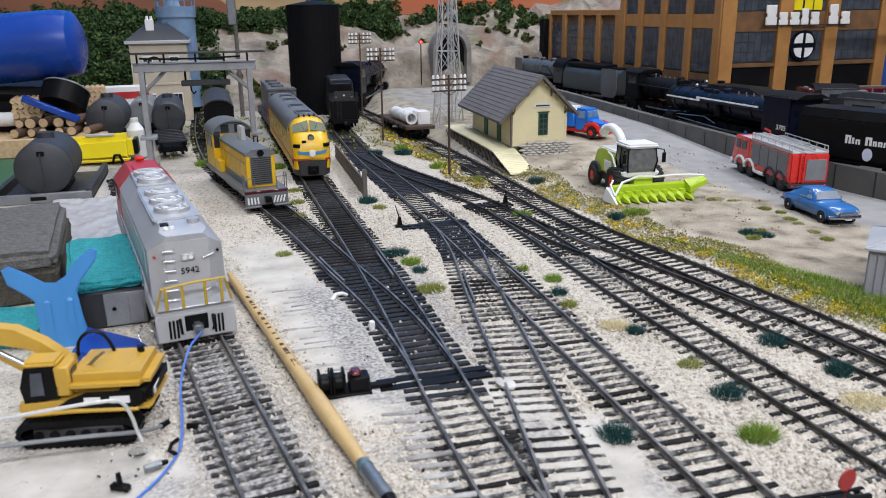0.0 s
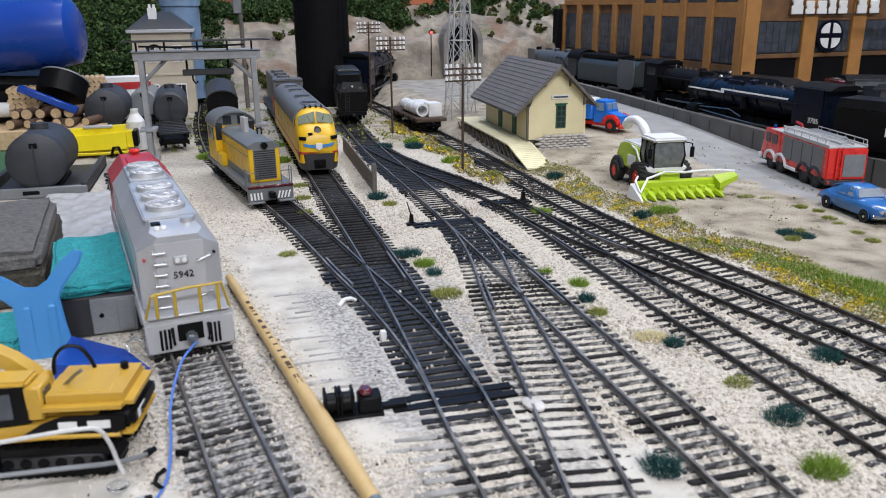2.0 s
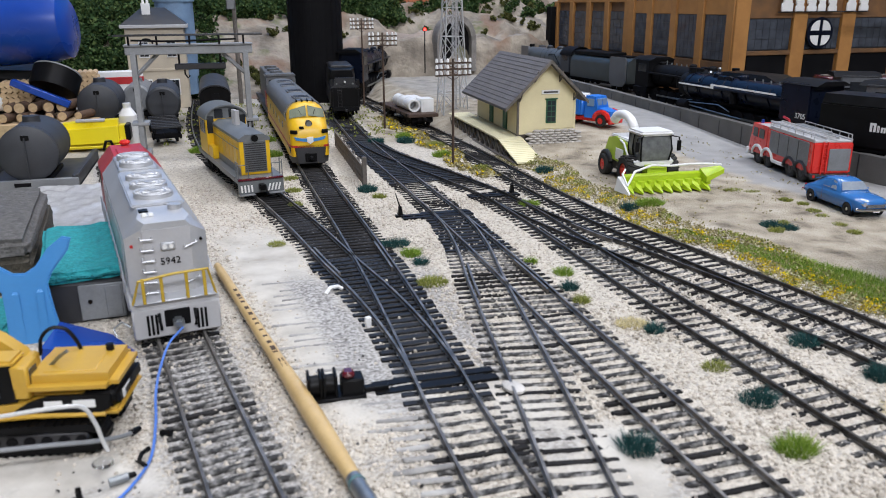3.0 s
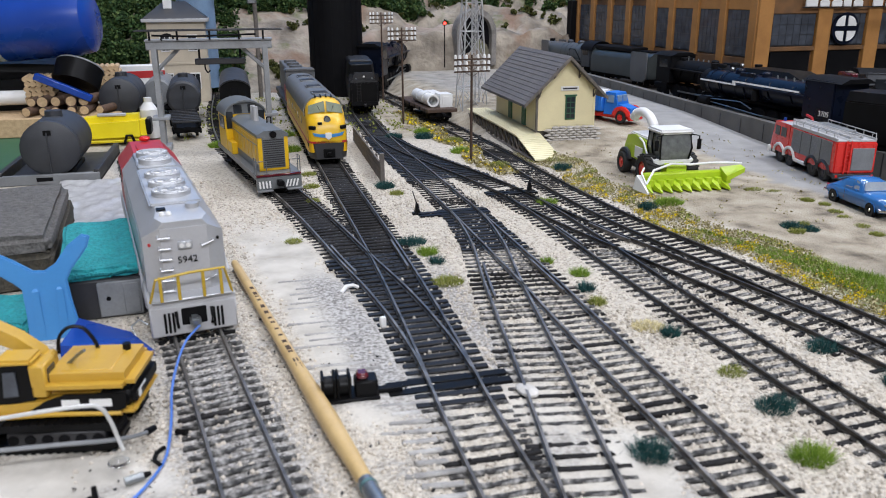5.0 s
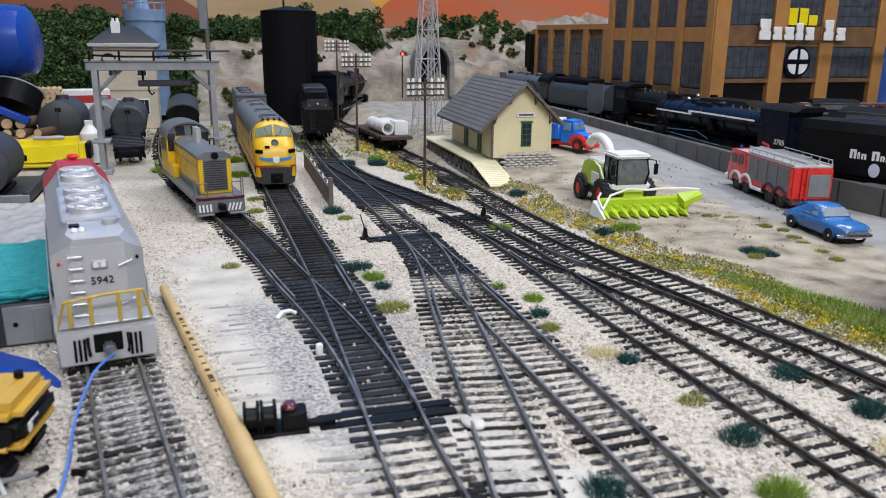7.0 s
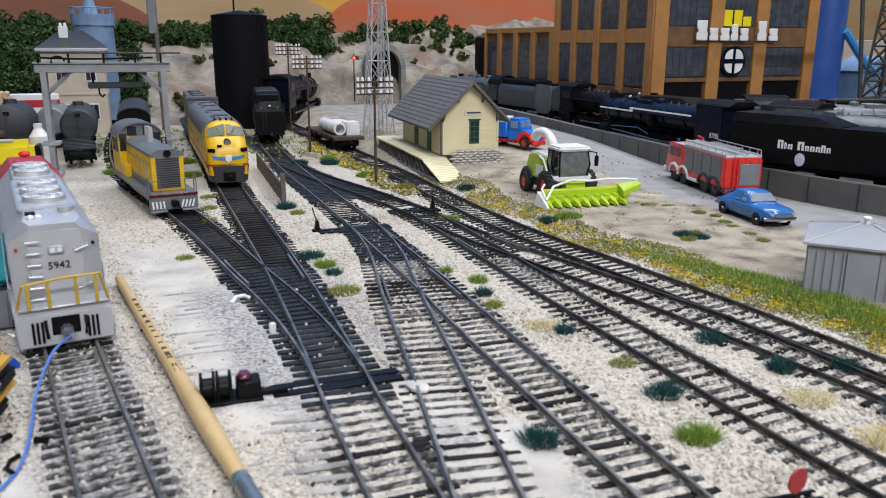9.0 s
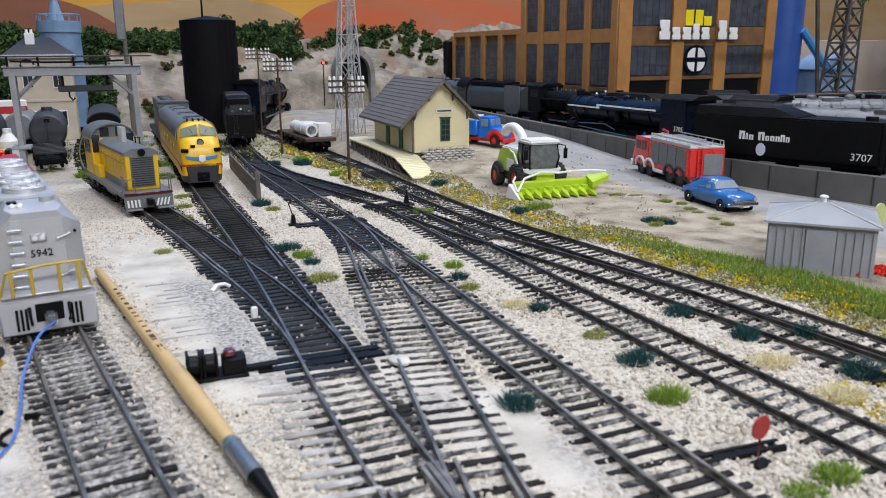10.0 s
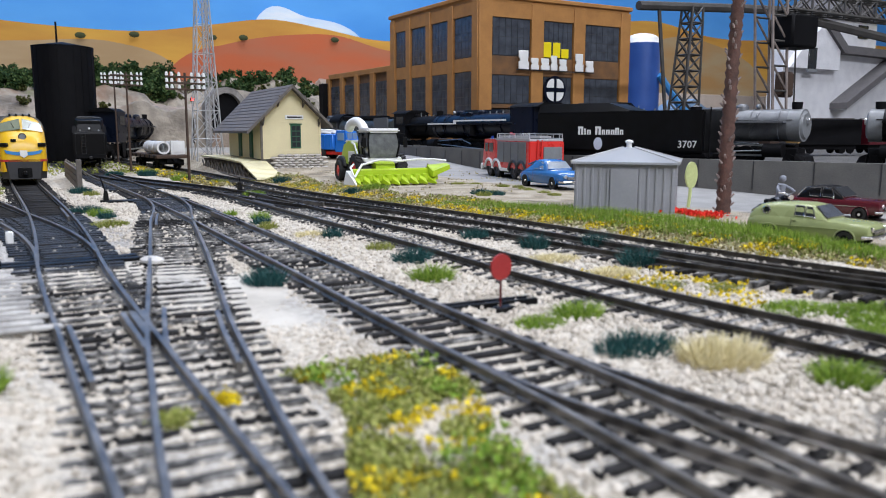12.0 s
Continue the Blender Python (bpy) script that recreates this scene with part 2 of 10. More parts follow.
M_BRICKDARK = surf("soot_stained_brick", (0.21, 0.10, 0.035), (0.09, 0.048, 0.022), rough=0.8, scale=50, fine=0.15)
M_WINDOWGREY = surf("dull_window", (0.075, 0.085, 0.105), (0.035, 0.04, 0.05), rough=0.22, scale=90)
M_TANSIDE = surf("tan_metal_side", (0.40, 0.36, 0.30), (0.33, 0.30, 0.25), rough=0.6, scale=80)
M_PALEGREEN = surf("pale_green_car_paint", (0.33, 0.37, 0.17), (0.28, 0.32, 0.14), rough=0.25, scale=60, fine=0.05, coat=0.3)
M_SHED = surf("ribbed_grey_metal", (0.33, 0.335, 0.36), (0.27, 0.275, 0.30), rough=0.5, scale=60, fine=0.08)
M_LOCOGREY = surf("loco_grey", (0.12, 0.125, 0.13), (0.09, 0.092, 0.095), rough=0.42, scale=80)
M_BOILERGREY = surf("two_tone_grey", (0.04, 0.045, 0.055), (0.022, 0.025, 0.03), rough=0.45, scale=60)
M_WHITEPAINT = surf("white_lettering", (0.80, 0.80, 0.78), (0.72, 0.72, 0.70), rough=0.5, scale=80, fine=0.05)
M_REDLAMP = glow("red_signal_glow", (1.0, 0.04, 0.03), 6.0)
M_WIREBLUE = surf("blue_wire", (0.08, 0.20, 0.62), (0.06, 0.16, 0.52), rough=0.4, scale=90)
M_PLASTER = surf("white_plaster", (0.60, 0.58, 0.55), (0.42, 0.41, 0.39), rough=0.85, scale=80, bump=0.3, bscale=700)

# ---------------------------------------------------------------- lines of the tracks: x along y, in millimetres
F_A = smooth_path([(0, 40), (100, 23.5), (198, 7.3), (308, -11.2), (420, -29.5), (560, -52), (700, -75)])
F_B = smooth_path([(-40, 72.8), (0, 72.6), (80, 72.4), (150, 72.2), (220, 72.0), (245, 72.5), (270, 73.7), (300, 74.8), (640, 76), (900, 78), (1250, 80)])
F_BS = smooth_path([(240, 72.4), (270, 73.0), (310, 71.2), (345, 67.5), (395, 60), (440, 54), (490, 46.5), (563, 33.5), (640, 18), (710, 5), (800, -4), (905, -9), (1150, -10)])
F_C = smooth_path([(1300, 284), (1150, 217), (1050, 172), (960, 151), (800, 139), (690, 136), (600, 137), (463, 138), (400, 137.4), (337, 136.4), (290, 134.8), (253, 134.1), (213, 134.5), (180, 134.7), (140, 134.8), (110, 134.7), (90, 134.1), (70, 132.9), (50, 131.4), (10, 127.5), (-40, 121.5)])
F_CL = smooth_path([(475, 138), (440, 136.6), (400, 131.8), (343, 120.6), (290, 111.2), (247, 103.8), (209, 97), (181, 91.9), (155, 87.3), (130, 83.8), (106, 80.3), (75, 76.5), (40, 73.6), (0, 72.2), (-40, 72.4)])
F_DR = smooth_path([(185, 134.7), (140, 134.8), (115, 135.0), (100, 135.6), (85, 137.2), (70, 139.6), (50, 143.2), (20, 149.5), (-40, 163.5)])
F_E = smooth_path([(-30, 217), (40, 205), (75, 200.5), (100, 197.6), (131, 194.2), (171, 190.7), (211, 188.2), (260, 185.9), (308, 184.7), (400, 184.8), (453, 184.4), (500, 181.5), (560, 171), (610, 159.5), (655, 149), (710, 141), (760, 138)])
F_F = smooth_path([(520, 179), (480, 183.6), (440, 189), (400, 196), (360, 205), (318, 214), (275, 222.5), (230, 231), (190, 238.5), (150, 246), (115, 252.5), (90, 257)])
F_G = smooth_path([(-30, 281), (20, 272), (90, 262), (120, 258), (175, 252), (230, 246), (300, 238), (345, 232), (383, 226.5), (435, 220.5), (480, 218.3), (524, 217.3), (655, 217), (750, 215), (850, 211), (1000, 204), (1250, 190)])
GAUGE = 8.5


def sstep(a, b, v):
    t = np.clip((v - a) / (b - a), 0, 1)
    return t * t * (3 - 2 * t)


def vec(f, ys):
    return np.array([f(float(y)) for y in ys])


# ---------------------------------------------------------------- lie of the ground
WALL = smooth_path([(1300, 492), (1100, 478), (900, 464), (736, 449), (640, 443), (560, 440), (500, 438), (455, 437), (415, 442), (370, 455), (326, 470), (240, 500), (140, 535), (-60, 610)])
YTAB = np.arange(-80, 1701, 5.0)
GTAB, WTAB = vec(F_G, YTAB), vec(WALL, YTAB)


def dip(x, y):
    """The near end of the yard lies a little lower."""
    return -3.0 * (1 - sstep(110, 280, y)) * sstep(44, 66, x) * (1 - sstep(228, 275, x))


def ground_z(x, y):
    gx = np.interp(y, YTAB, GTAB)
    rise = 4.0 * sstep(12, 45, x - gx) * (1 - 0.85 * sstep(322, 350, x + 0.35 * np.clip(270 - y, 0, 140)) * (1 - sstep(290, 380, y)))
    rise = rise + 10.0 * sstep(520, 760, y) * sstep(12, 50, x - gx)
    return -0.3 + rise + dip(x, y)


def lumps(x, y, s, seed=0.0):
    v = np.empty(x.shape)
    fl = v.ravel()
    for i, (a, b) in enumerate(zip(x.ravel(), y.ravel())):
        fl[i] = noise.noise((a / s, b / s, seed))
    return v


def near_track(x, y, f, half):
    t = np.interp(y, YTAB, vec(f, YTAB))
    return np.abs(x - t) < half


def zones(x, y):
    """What lies on the ground: dark cinders, tan dirt, grey road, plaster, grime, green."""
    n1, n2 = lumps(x, y, 22.0, 1.0), lumps(x, y, 7.0, 2.0)
    w = n1 * 5 + n2 * 3
    T = {k: np.interp(y, YTAB, vec(f, YTAB)) for k, f in (("A", F_A), ("B", F_B), ("S", F_BS), ("C", F_C), ("L", F_CL), ("E", F_E), ("G", F_G))}
    def band(d, half, soft=3.0):
        return 1 - sstep(half - soft, half + soft, np.abs(d) + w * 0.5)
    dark = band(x - T["B"], 10) * sstep(330, 380, y + w)
    dark = np.maximum(dark, band(x - T["S"], 11) * sstep(300, 360, y + w))
    dark = np.maximum(dark, band(x - T["C"], 13) * sstep(545, 600, y + w * 2))
    dark = np.maximum(dark, band(x - T["E"], 12) * sstep(520, 560, y + w * 2))
    mid = np.minimum(T["B"], T["S"])
    between = sstep(-15, -10, x - np.minimum(T["S"], T["B"]) + w * 0.5) * (1 - sstep(9, 14, x - T["B"] + w * 0.5)) * sstep(258, 266, y + w * 0.3) * (1 - sstep(400, 430, y + w))
    dark = np.maximum(dark, between * (0.86 + 0.2 * n2))
    dark = np.maximum(dark, 0.8 * (1 - sstep(0.8, 1.2, np.hypot((x - 178) / 26, (y - 46) / 16) + n2 * 0.3)))
    gx = x - T["G"]
    dirt = sstep(30, 48, gx + w * 1.5)
    dirt = np.maximum(dirt, sstep(700, 760, y + w * 3) * sstep(14, 22, x - T["C"]))
    dirt = np.maximum(dirt, sstep(60, 30, x * 1.0) * sstep(690, 760, y + w * 2) * 0.5)
    wx = np.interp(y, YTAB, WTAB) - x
    road = 1 - sstep(66, 78, wx + w * 1.6 + 10 * sstep(520, 760, y) - 40 * (1 - sstep(300, 400, y)))
    road = np.maximum(road, 0.6 * sstep(900, 980, y + w * 3) * sstep(40, 80, x - T["G"]))
    grime = band(x - T["A"], 17, 6) * 0.9
    grime = np.maximum(grime, 0.5 * sstep(0.05, 0.45, n1 + 0.4 * n2) * (x < 130) * (y < 300))
    grime = np.maximum(grime, 0.55 * sstep(0.1, 0.5, n1) * (x > -30) * (x < 64) * (y < 330))
    spill = sstep(244, 262, y + w) * (1 - sstep(350, 400, y + w * 2))
    grime = np.maximum(grime, 0.85 * band(x - T["S"] + 23, 9, 5) * spill)
    grime = np.maximum(grime, 0.75 * band(x - T["B"] - 20, 6, 5) * spill)
    plaster = band(x - 38 + (y - 330) * 0.16, 17, 6) * sstep(225, 245, y) * (1 - sstep(420, 520, y)) * (y < 520)
    plaster = np.maximum(plaster, (1 - sstep(0.7, 1.1, np.hypot((x + 52) / 42, (y - 215) / 32) + n2 * 0.15)))
    plaster = np.maximum(plaster, band(x - 96, 9, 4) * sstep(170, 190, y) * (1 - sstep(250, 270, y)) * 0.7)
    plaster = np.maximum(plaster, band(x - 112, 8, 4) * sstep(150, 160, y) * (1 - sstep(205, 225, y)) * 0.9)
    green = (1 - sstep(0.75, 1.1, np.hypot((gx - 34 - w) / 16, (y - 225) / 130))) * 0.8
    return dark, dirt, road, plaster, grime, green


def ground_material():
    m = bpy.data.materials.new("layout_ground")
    m.use_nodes = True
    nt = m.node_tree
    N, L = nt.nodes, nt.links
    b = N["Principled BSDF"]
    b.inputs["Roughness"].default_value = 0.9
    b.inputs["Specular IOR Level"].default_value = 0.25
    tc = N.new("ShaderNodeTexCoord")
    vor = N.new("ShaderNodeTexVoronoi")
    vor.inputs["Scale"].default_value = 850
    L.new(tc.outputs["Object"], vor.inputs["Vector"])
    nz = N.new("ShaderNodeTexNoise")
    nz.inputs["Scale"].default_value = 60
    nz.inputs["Detail"].default_value = 6
    L.new(tc.outputs["Object"], nz.inputs["Vector"])
    fn = N.new("ShaderNodeTexNoise")
    fn.inputs["Scale"].default_value = 700
    fn.inputs["Detail"].default_value = 4
    L.new(tc.outputs["Object"], fn.inputs["Vector"])

    def ramp(src, *stops):
        r = N.new("ShaderNodeValToRGB")
        e = r.color_ramp.elements
        e[0].position, e[0].color = stops[0][0], (*stops[0][1], 1)
        e[1].position, e[1].color = stops[-1][0], (*stops[-1][1], 1)
        for p, c in stops[1:-1]:
            k = e.new(p)
            k.color = (*c, 1)
        L.new(src, r.inputs["Fac"])
        return r.outputs["Color"]

    sep = N.new("ShaderNodeSeparateColor")
    L.new(vor.outputs["Color"], sep.inputs["Color"])
    stone = ramp(sep.outputs["Red"], (0.0, (0.32, 0.285, 0.235)), (0.3, (0.50, 0.46, 0.395)), (0.7, (0.575, 0.525, 0.445)), (1.0, (0.62, 0.575, 0.50)))
    cinder = ramp(fn.outputs["Fac"], (0.35, (0.010, 0.010, 0.012)), (0.58, (0.030, 0.031, 0.035)), (0.70, (0.17, 0.17, 0.17)))
    dirt = ramp(nz.outputs["Fac"], (0.28, (0.13, 0.11, 0.085)), (0.42, (0.31, 0.268, 0.205)), (0.56, (0.40, 0.352, 0.275)), (0.7, (0.46, 0.412, 0.335)))
    road = ramp(nz.outputs["Fac"], (0.3, (0.235, 0.232, 0.228)), (0.7, (0.31, 0.307, 0.30)))
    plaster = ramp(nz.outputs["Fac"], (0.3, (0.36, 0.335, 0.295)), (0.48, (0.48, 0.455, 0.41)), (0.68, (0.57, 0.545, 0.495)))
    grime = ramp(fn.outputs["Fac"], (0.36, (0.09, 0.088, 0.085)), (0.5, (0.30, 0.29, 0.28)), (0.64, (0.48, 0.47, 0.46)))
    green = ramp(fn.outputs["Fac"], (0.35, (0.10, 0.14, 0.03)), (0.65, (0.24, 0.29, 0.06)))
    a1 = N.new("ShaderNodeAttribute")
    a1.attribute_name = "laid_a"
    a2 = N.new("ShaderNodeAttribute")
    a2.attribute_name = "laid_b"
    s1, s2 = N.new("ShaderNodeSeparateColor"), N.new("ShaderNodeSeparateColor")
    L.new(a1.outputs["Color"], s1.inputs["Color"])
    L.new(a2.outputs["Color"], s2.inputs["Color"])
    col = stone
    for fac, c in ((s2.outputs["Red"], plaster), (s2.outputs["Green"], grime), (s1.outputs["Green"], dirt), (s1.outputs["Blue"], road), (s2.outputs["Blue"], green), (s1.outputs["Red"], cinder)):
        mx = N.new("ShaderNodeMix")
        mx.data_type = "RGBA"
        L.new(fac, mx.inputs[0])
        L.new(col, mx.inputs[6])
        L.new(c, mx.inputs[7])
        col = mx.outputs[2]
    L.new(col, b.inputs["Base Color"])
    smooth = N.new("ShaderNodeMath")
    smooth.operation = "MAXIMUM"
    L.new(s1.outputs["Blue"], smooth.inputs[0])
    L.new(s2.outputs["Red"], smooth.inputs[1])
    inv = N.new("ShaderNodeMath")
    inv.operation = "SUBTRACT"
    inv.inputs[0].default_value = 1.1
    L.new(smooth.outputs[0], inv.inputs[1])
    bp = N.new("ShaderNodeBump")
    bp.inputs["Distance"].default_value = 0.0007
    bp.invert = True
    L.new(inv.outputs[0], bp.inputs["Strength"])
    L.new(vor.outputs["Distance"], bp.inputs["Height"])
    bp2 = N.new("ShaderNodeBump")
    bp2.inputs["Distance"].default_value = 0.0004
    bp2.inputs["Strength"].default_value = 0.45
    L.new(fn.outputs["Fac"], bp2.inputs["Height"])
    L.new(bp.outputs["Normal"], bp2.inputs["Normal"])
    L.new(bp2.outputs["Normal"], b.inputs["Normal"])
    return m


M_GROUND = ground_material()


def build_ground():
    xs = np.concatenate([np.arange(-700, -90, 14.0), np.arange(-90, 330, 2.6), np.arange(330, 620, 6.0)])
    ys = np.concatenate([np.arange(-260, 30, 8.0), np.arange(30, 480, 2.6), np.arange(480, 900, 5.0), np.arange(900, 1680, 14.0)])
    X, Y = np.meshgrid(xs, ys)
    wx = np.interp(Y, YTAB, WTAB)
    X = np.where(X > wx + 6, wx + 6, X)
    Z = ground_z(X, Y)
    dark, dirt, road, plaster, grime, green = zones(X, Y)
    rough = (1 - np.maximum(road, plaster * 0.7)) * (1 - 0.5 * dark)
    Z = Z + lumps(X, Y, 2.9, 5.0) * 0.55 * rough + lumps(X, Y, 30.0, 6.0) * 0.7 * (1 - road)
    Z = Z + plaster * 0.5
    ny, nx = X.shape
    me = bpy.data.meshes.new("ground")
    idx = np.arange(nx * ny).reshape(ny, nx)
    quads = np.stack([idx[:-1, :-1], idx[:-1, 1:], idx[1:, 1:], idx[1:, :-1]], -1).reshape(-1, 4)
    me.from_pydata((np.stack([X, Y, Z], -1).reshape(-1, 3) * MM).tolist(), [], quads.tolist())
    one = np.ones(X.size)
    for nm, chans in (("laid_a", (dark, dirt, road)), ("laid_b", (plaster, grime, green))):
        at = me.color_attributes.new(nm, "FLOAT_COLOR", "POINT")
        at.data.foreach_set("color", np.stack([c.ravel() for c in chans] + [one], -1).ravel().astype(np.float32))
    me.materials.append(M_GROUND)
    me.shade_smooth()
    return tagged(new("ground", me), "layout top of cream ballast, tan dirt and grey road", "ground", kind="structure")


build_ground()


def stones():
    """Loose ballast grains over the near part of the yard."""
    rng = np.random.default_rng(4)
    n = 52000
    y = 40 + 560 * rng.random(n) ** 1.6
    x = -45 + 320 * rng.random(n)
    gx = np.interp(y, YTAB, GTAB)
    dark, dirt, road, plaster, grime, green = zones(x, y)
    keep = (x < gx + 22) & (rng.random(n) > np.maximum(np.maximum(dark, plaster * 0.95), grime * 0.3))
    x, y = x[keep], y[keep]
    near = np.zeros(len(x), bool)
    for f in (F_A, F_B, F_C, F_CL, F_DR, F_E, F_G):
        near |= np.abs(x - np.interp(y, YTAB, vec(f, YTAB))) < 14.5
    open_bed = ~near | (rng.random(len(x)) < 0.4)
    x, y = x[open_bed], y[open_bed]
    ye = rng.uniform(30, 330, 5000)
    xe = np.array([(F_E, F_G)[k % 2](v) for k, v in enumerate(ye)]) + rng.uniform(-16, 16, len(ye))
    x, y = np.concatenate([x, xe]), np.concatenate([y, ye])
    n = len(x)
    z = ground_z(x, y) + 0.1 + 0.3 * rng.random(n)
    r = 0.38 + 0.5 * rng.random(n) ** 2
    five = [(math.cos(k * 1.2566), math.sin(k * 1.2566)) for k in range(5)]
    base = np.array([(u, v, -0.5) for u, v in five] + [(0.92 * u, 0.92 * v, 0.25) for u, v in five] + [(0.5 * u, 0.5 * v, 0.68) for u, v in five])
    ring = [(i + k, (i + 1) % 5 + k, j + k + 5) for k in (0, 5) for i in range(5) for j in (i,)] + [((i + 1) % 5 + k, (i + 1) % 5 + k + 5, i + k + 5) for k in (0, 5) for i in range(5)]
    tri = np.array(ring + [(10, 11, 12), (10, 12, 13), (10, 13, 14)])
    a = rng.random(n) * 6.283
    jit = 1 + 0.7 * (rng.random((n, 15, 3)) - 0.5)
    p = base[None] * jit * r[:, None, None]
    ca, sa = np.cos(a)[:, None], np.sin(a)[:, None]
    q = np.stack([p[..., 0] * ca - p[..., 1] * sa, p[..., 0] * sa + p[..., 1] * ca, p[..., 2]], -1)
    q += np.stack([x, y, z], -1)[:, None]
    me = bpy.data.meshes.new("ballast_stones")
    me.from_pydata((q.reshape(-1, 3) * MM).tolist(), [], (tri[None] + 15 * np.arange(n)[:, None, None]).reshape(-1, 3).tolist())
    m = bpy.data.materials.new("ballast_stone")
    m.use_nodes = True
    N, L = m.node_tree.nodes, m.node_tree.links
    g = N.new("ShaderNodeNewGeometry")
    rp = N.new("ShaderNodeValToRGB")
    e = rp.color_ramp.elements
    e[0].position, e[0].color = 0.0, (0.28, 0.25, 0.205, 1)
    e[1].position, e[1].color = 1.0, (0.61, 0.555, 0.48, 1)
    k = e.new(0.22)
    k.color = (0.475, 0.43, 0.365, 1)
    L.new(g.outputs["Random Per Island"], rp.inputs["Fac"])
    L.new(rp.outputs["Color"], N["Principled BSDF"].inputs["Base Color"])
    N["Principled BSDF"].inputs["Roughness"].default_value = 0.9
    me.materials.append(m)
    tagged(new("ballast_stones", me), "loose cream ballast stones between the tracks", "ballast", kind="stuff")


stones()


# ---------------------------------------------------------------- tracks
def frame_on(f, y):
    x = f(y)
    dx = (f(y + 1) - f(y - 1)) / 2
    d = Vector((dx, 1, 0)).normalized()
    return Vector((x, y, float(dip(x, y)))), d, Vector((d.y, -d.x, 0))


def rail_mesh(f, y0, y1, side, step=9.0):
    bm = B()
    prof = [(-0.65, 0.2), (0.65, 0.2), (0.65, 0.5), (0.3, 0.8), (0.3, 1.6), (0.48, 1.8), (0.48, 2.4), (-0.48, 2.4), (-0.48, 1.8), (-0.3, 1.6), (-0.3, 0.8), (-0.65, 0.5)]
    n = max(int(abs(y1 - y0) / step), 2)
    secs = []
    for i in range(n + 1):
        c, d, s = frame_on(f, y0 + (y1 - y0) * i / n)
        p = c + s * (GAUGE * side)
        secs.append([p + s * u + Vector((0, 0, v)) for u, v in prof])
    return loft(bm, secs)


def short_rail(bm, f, y0, y1, off, h=2.4, w=0.5):
    prof = [(-w, 0.3), (w, 0.3), (w, h), (-w, h)]
    n = max(int(abs(y1 - y0) / 6), 2)
    secs = []
    for i in range(n + 1):
        c, d, s = frame_on(f, y0 + (y1 - y0) * i / n)
        secs.append([c + s * (off + u) + Vector((0, 0, v)) for u, v in prof])
    return loft(bm, secs)


def tie_mesh(length, material):
    w = 1.55 if material is M_TIE_BLACK else 1.1
    bm = box(B(), -length / 2, length / 2, -w, w, -1.4, 0.3 if w < 1.5 else 0.5, bev=0.25)
    for s in (-1, 1):
        for o in (-1.5, 1.5):
            box(bm, s * GAUGE + o - 0.45, s * GAUGE + o + 0.45, -0.5, 0.5, 0.25, 0.85)
    return mesh_of("tie", bm, material)


TIE_CACHE = {}


def lay_tie(parent, c, d, length, material, rng):
    key = (round(length), material.name)
    if key not in TIE_CACHE:
        TIE_CACHE[key] = tie_mesh(round(length), material)
    ob = new("tie", TIE_CACHE[key])
    ob.parent = parent
    ob.matrix_basis = pose((c.x + rng.uniform(-0.4, 0.4)) * MM, c.y * MM, (c.z + 0.12 + rng.uniform(-0.15, 0.12)) * MM, 0, 0, math.degrees(math.atan2(-d.x, d.y)) + rng.uniform(-1.2, 1.2))


def track(label, f, y0, y1, skip=(), rails=((-1, None), (1, None)), ties=True, spacing=5.7, material=None, rail=None, group="yard tracks", dusty=None):
    rng = random.Random(int(y0 * 7 + y1))
    t = thing("railway_track", 0, 0, 0, label=label, category="track", group=group)
    for side, span in rails:
        a, b = span or (y0, y1)
        part("rail", rail_mesh(f, a, b, side), rail or M_RAIL, t)
    if ties:
        y = y0
        while y < y1:
            if not any(a <= y <= b for a, b in skip):
                c, d, s = frame_on(f, y)
                mt = material or M_TIE
                if dusty and dusty[0] < y < dusty[1] and rng.random() < (0.92 if f is F_A else 0.65):
                    mt = M_TIE_DUSTY
                lay_tie(t, c, d, 29 + rng.choice((-1, 0, 0, 1)), mt, rng)
            y += spacing * (1.0 if y < 700 else 1.5) + rng.uniform(-0.3, 0.3)
    return t


def turnout_ties(parent, f, g, y0, y1, spacing=5.7, dusty=0.0, clean=None):
    rng = random.Random(int(y0 + y1))
    y = y0
    while y < y1:
        a, b = sorted((f(y), g(y)))
        _, d, _ = frame_on(f, y)
        _, e, _ = frame_on(g, y)
        mt = M_TIE_DUSTY if rng.random() < dusty else clean or M_TIE
        lay_tie(parent, Vector(((a + b) / 2, y, float(dip((a + b) / 2, y)))), ((d + e) / 2).normalized(), 2 * round((b - a + 30) / 2), mt, rng)
        y += spacing


TRK_A = track("track with grimy ballast under the silver diesel", F_A, 5, 700, dusty=(0, 330))
TRK_B = track("straight yard track with black ballast under the yellow streamlined diesel", F_B, -30, 1250, skip=((242, 402), (-40, 168)), dusty=(150, 245))
TRK_S = track("diverging yard track under the yellow and grey switcher", F_BS, 250, 1150, skip=((240, 402),), rails=((-1, (246, 1150)), (1, (262, 1150))))
turnout_ties(TRK_S, F_B, F_BS, 243, 402, clean=M_TIE_BLACK)
TRK_C = track("main track with a turnout to the far yard", F_C, -30, 1290, skip=((300, 478), (560, 745), (-40, 168)), dusty=(165, 300))
TRK_L = track("curved connecting track between the yard and the main track", F_CL, -30, 470, skip=((300, 480), (-40, 168)), dusty=(165, 300))
turnout_ties(TRK_L, F_C, F_CL, 304, 392, dusty=0.5)
turnout_ties(TRK_L, F_C, F_CL, 394, 478, clean=M_TIE_BLACK)
turnout_ties(TRK_B, F_B, F_CL, -30, 168, dusty=0.5)
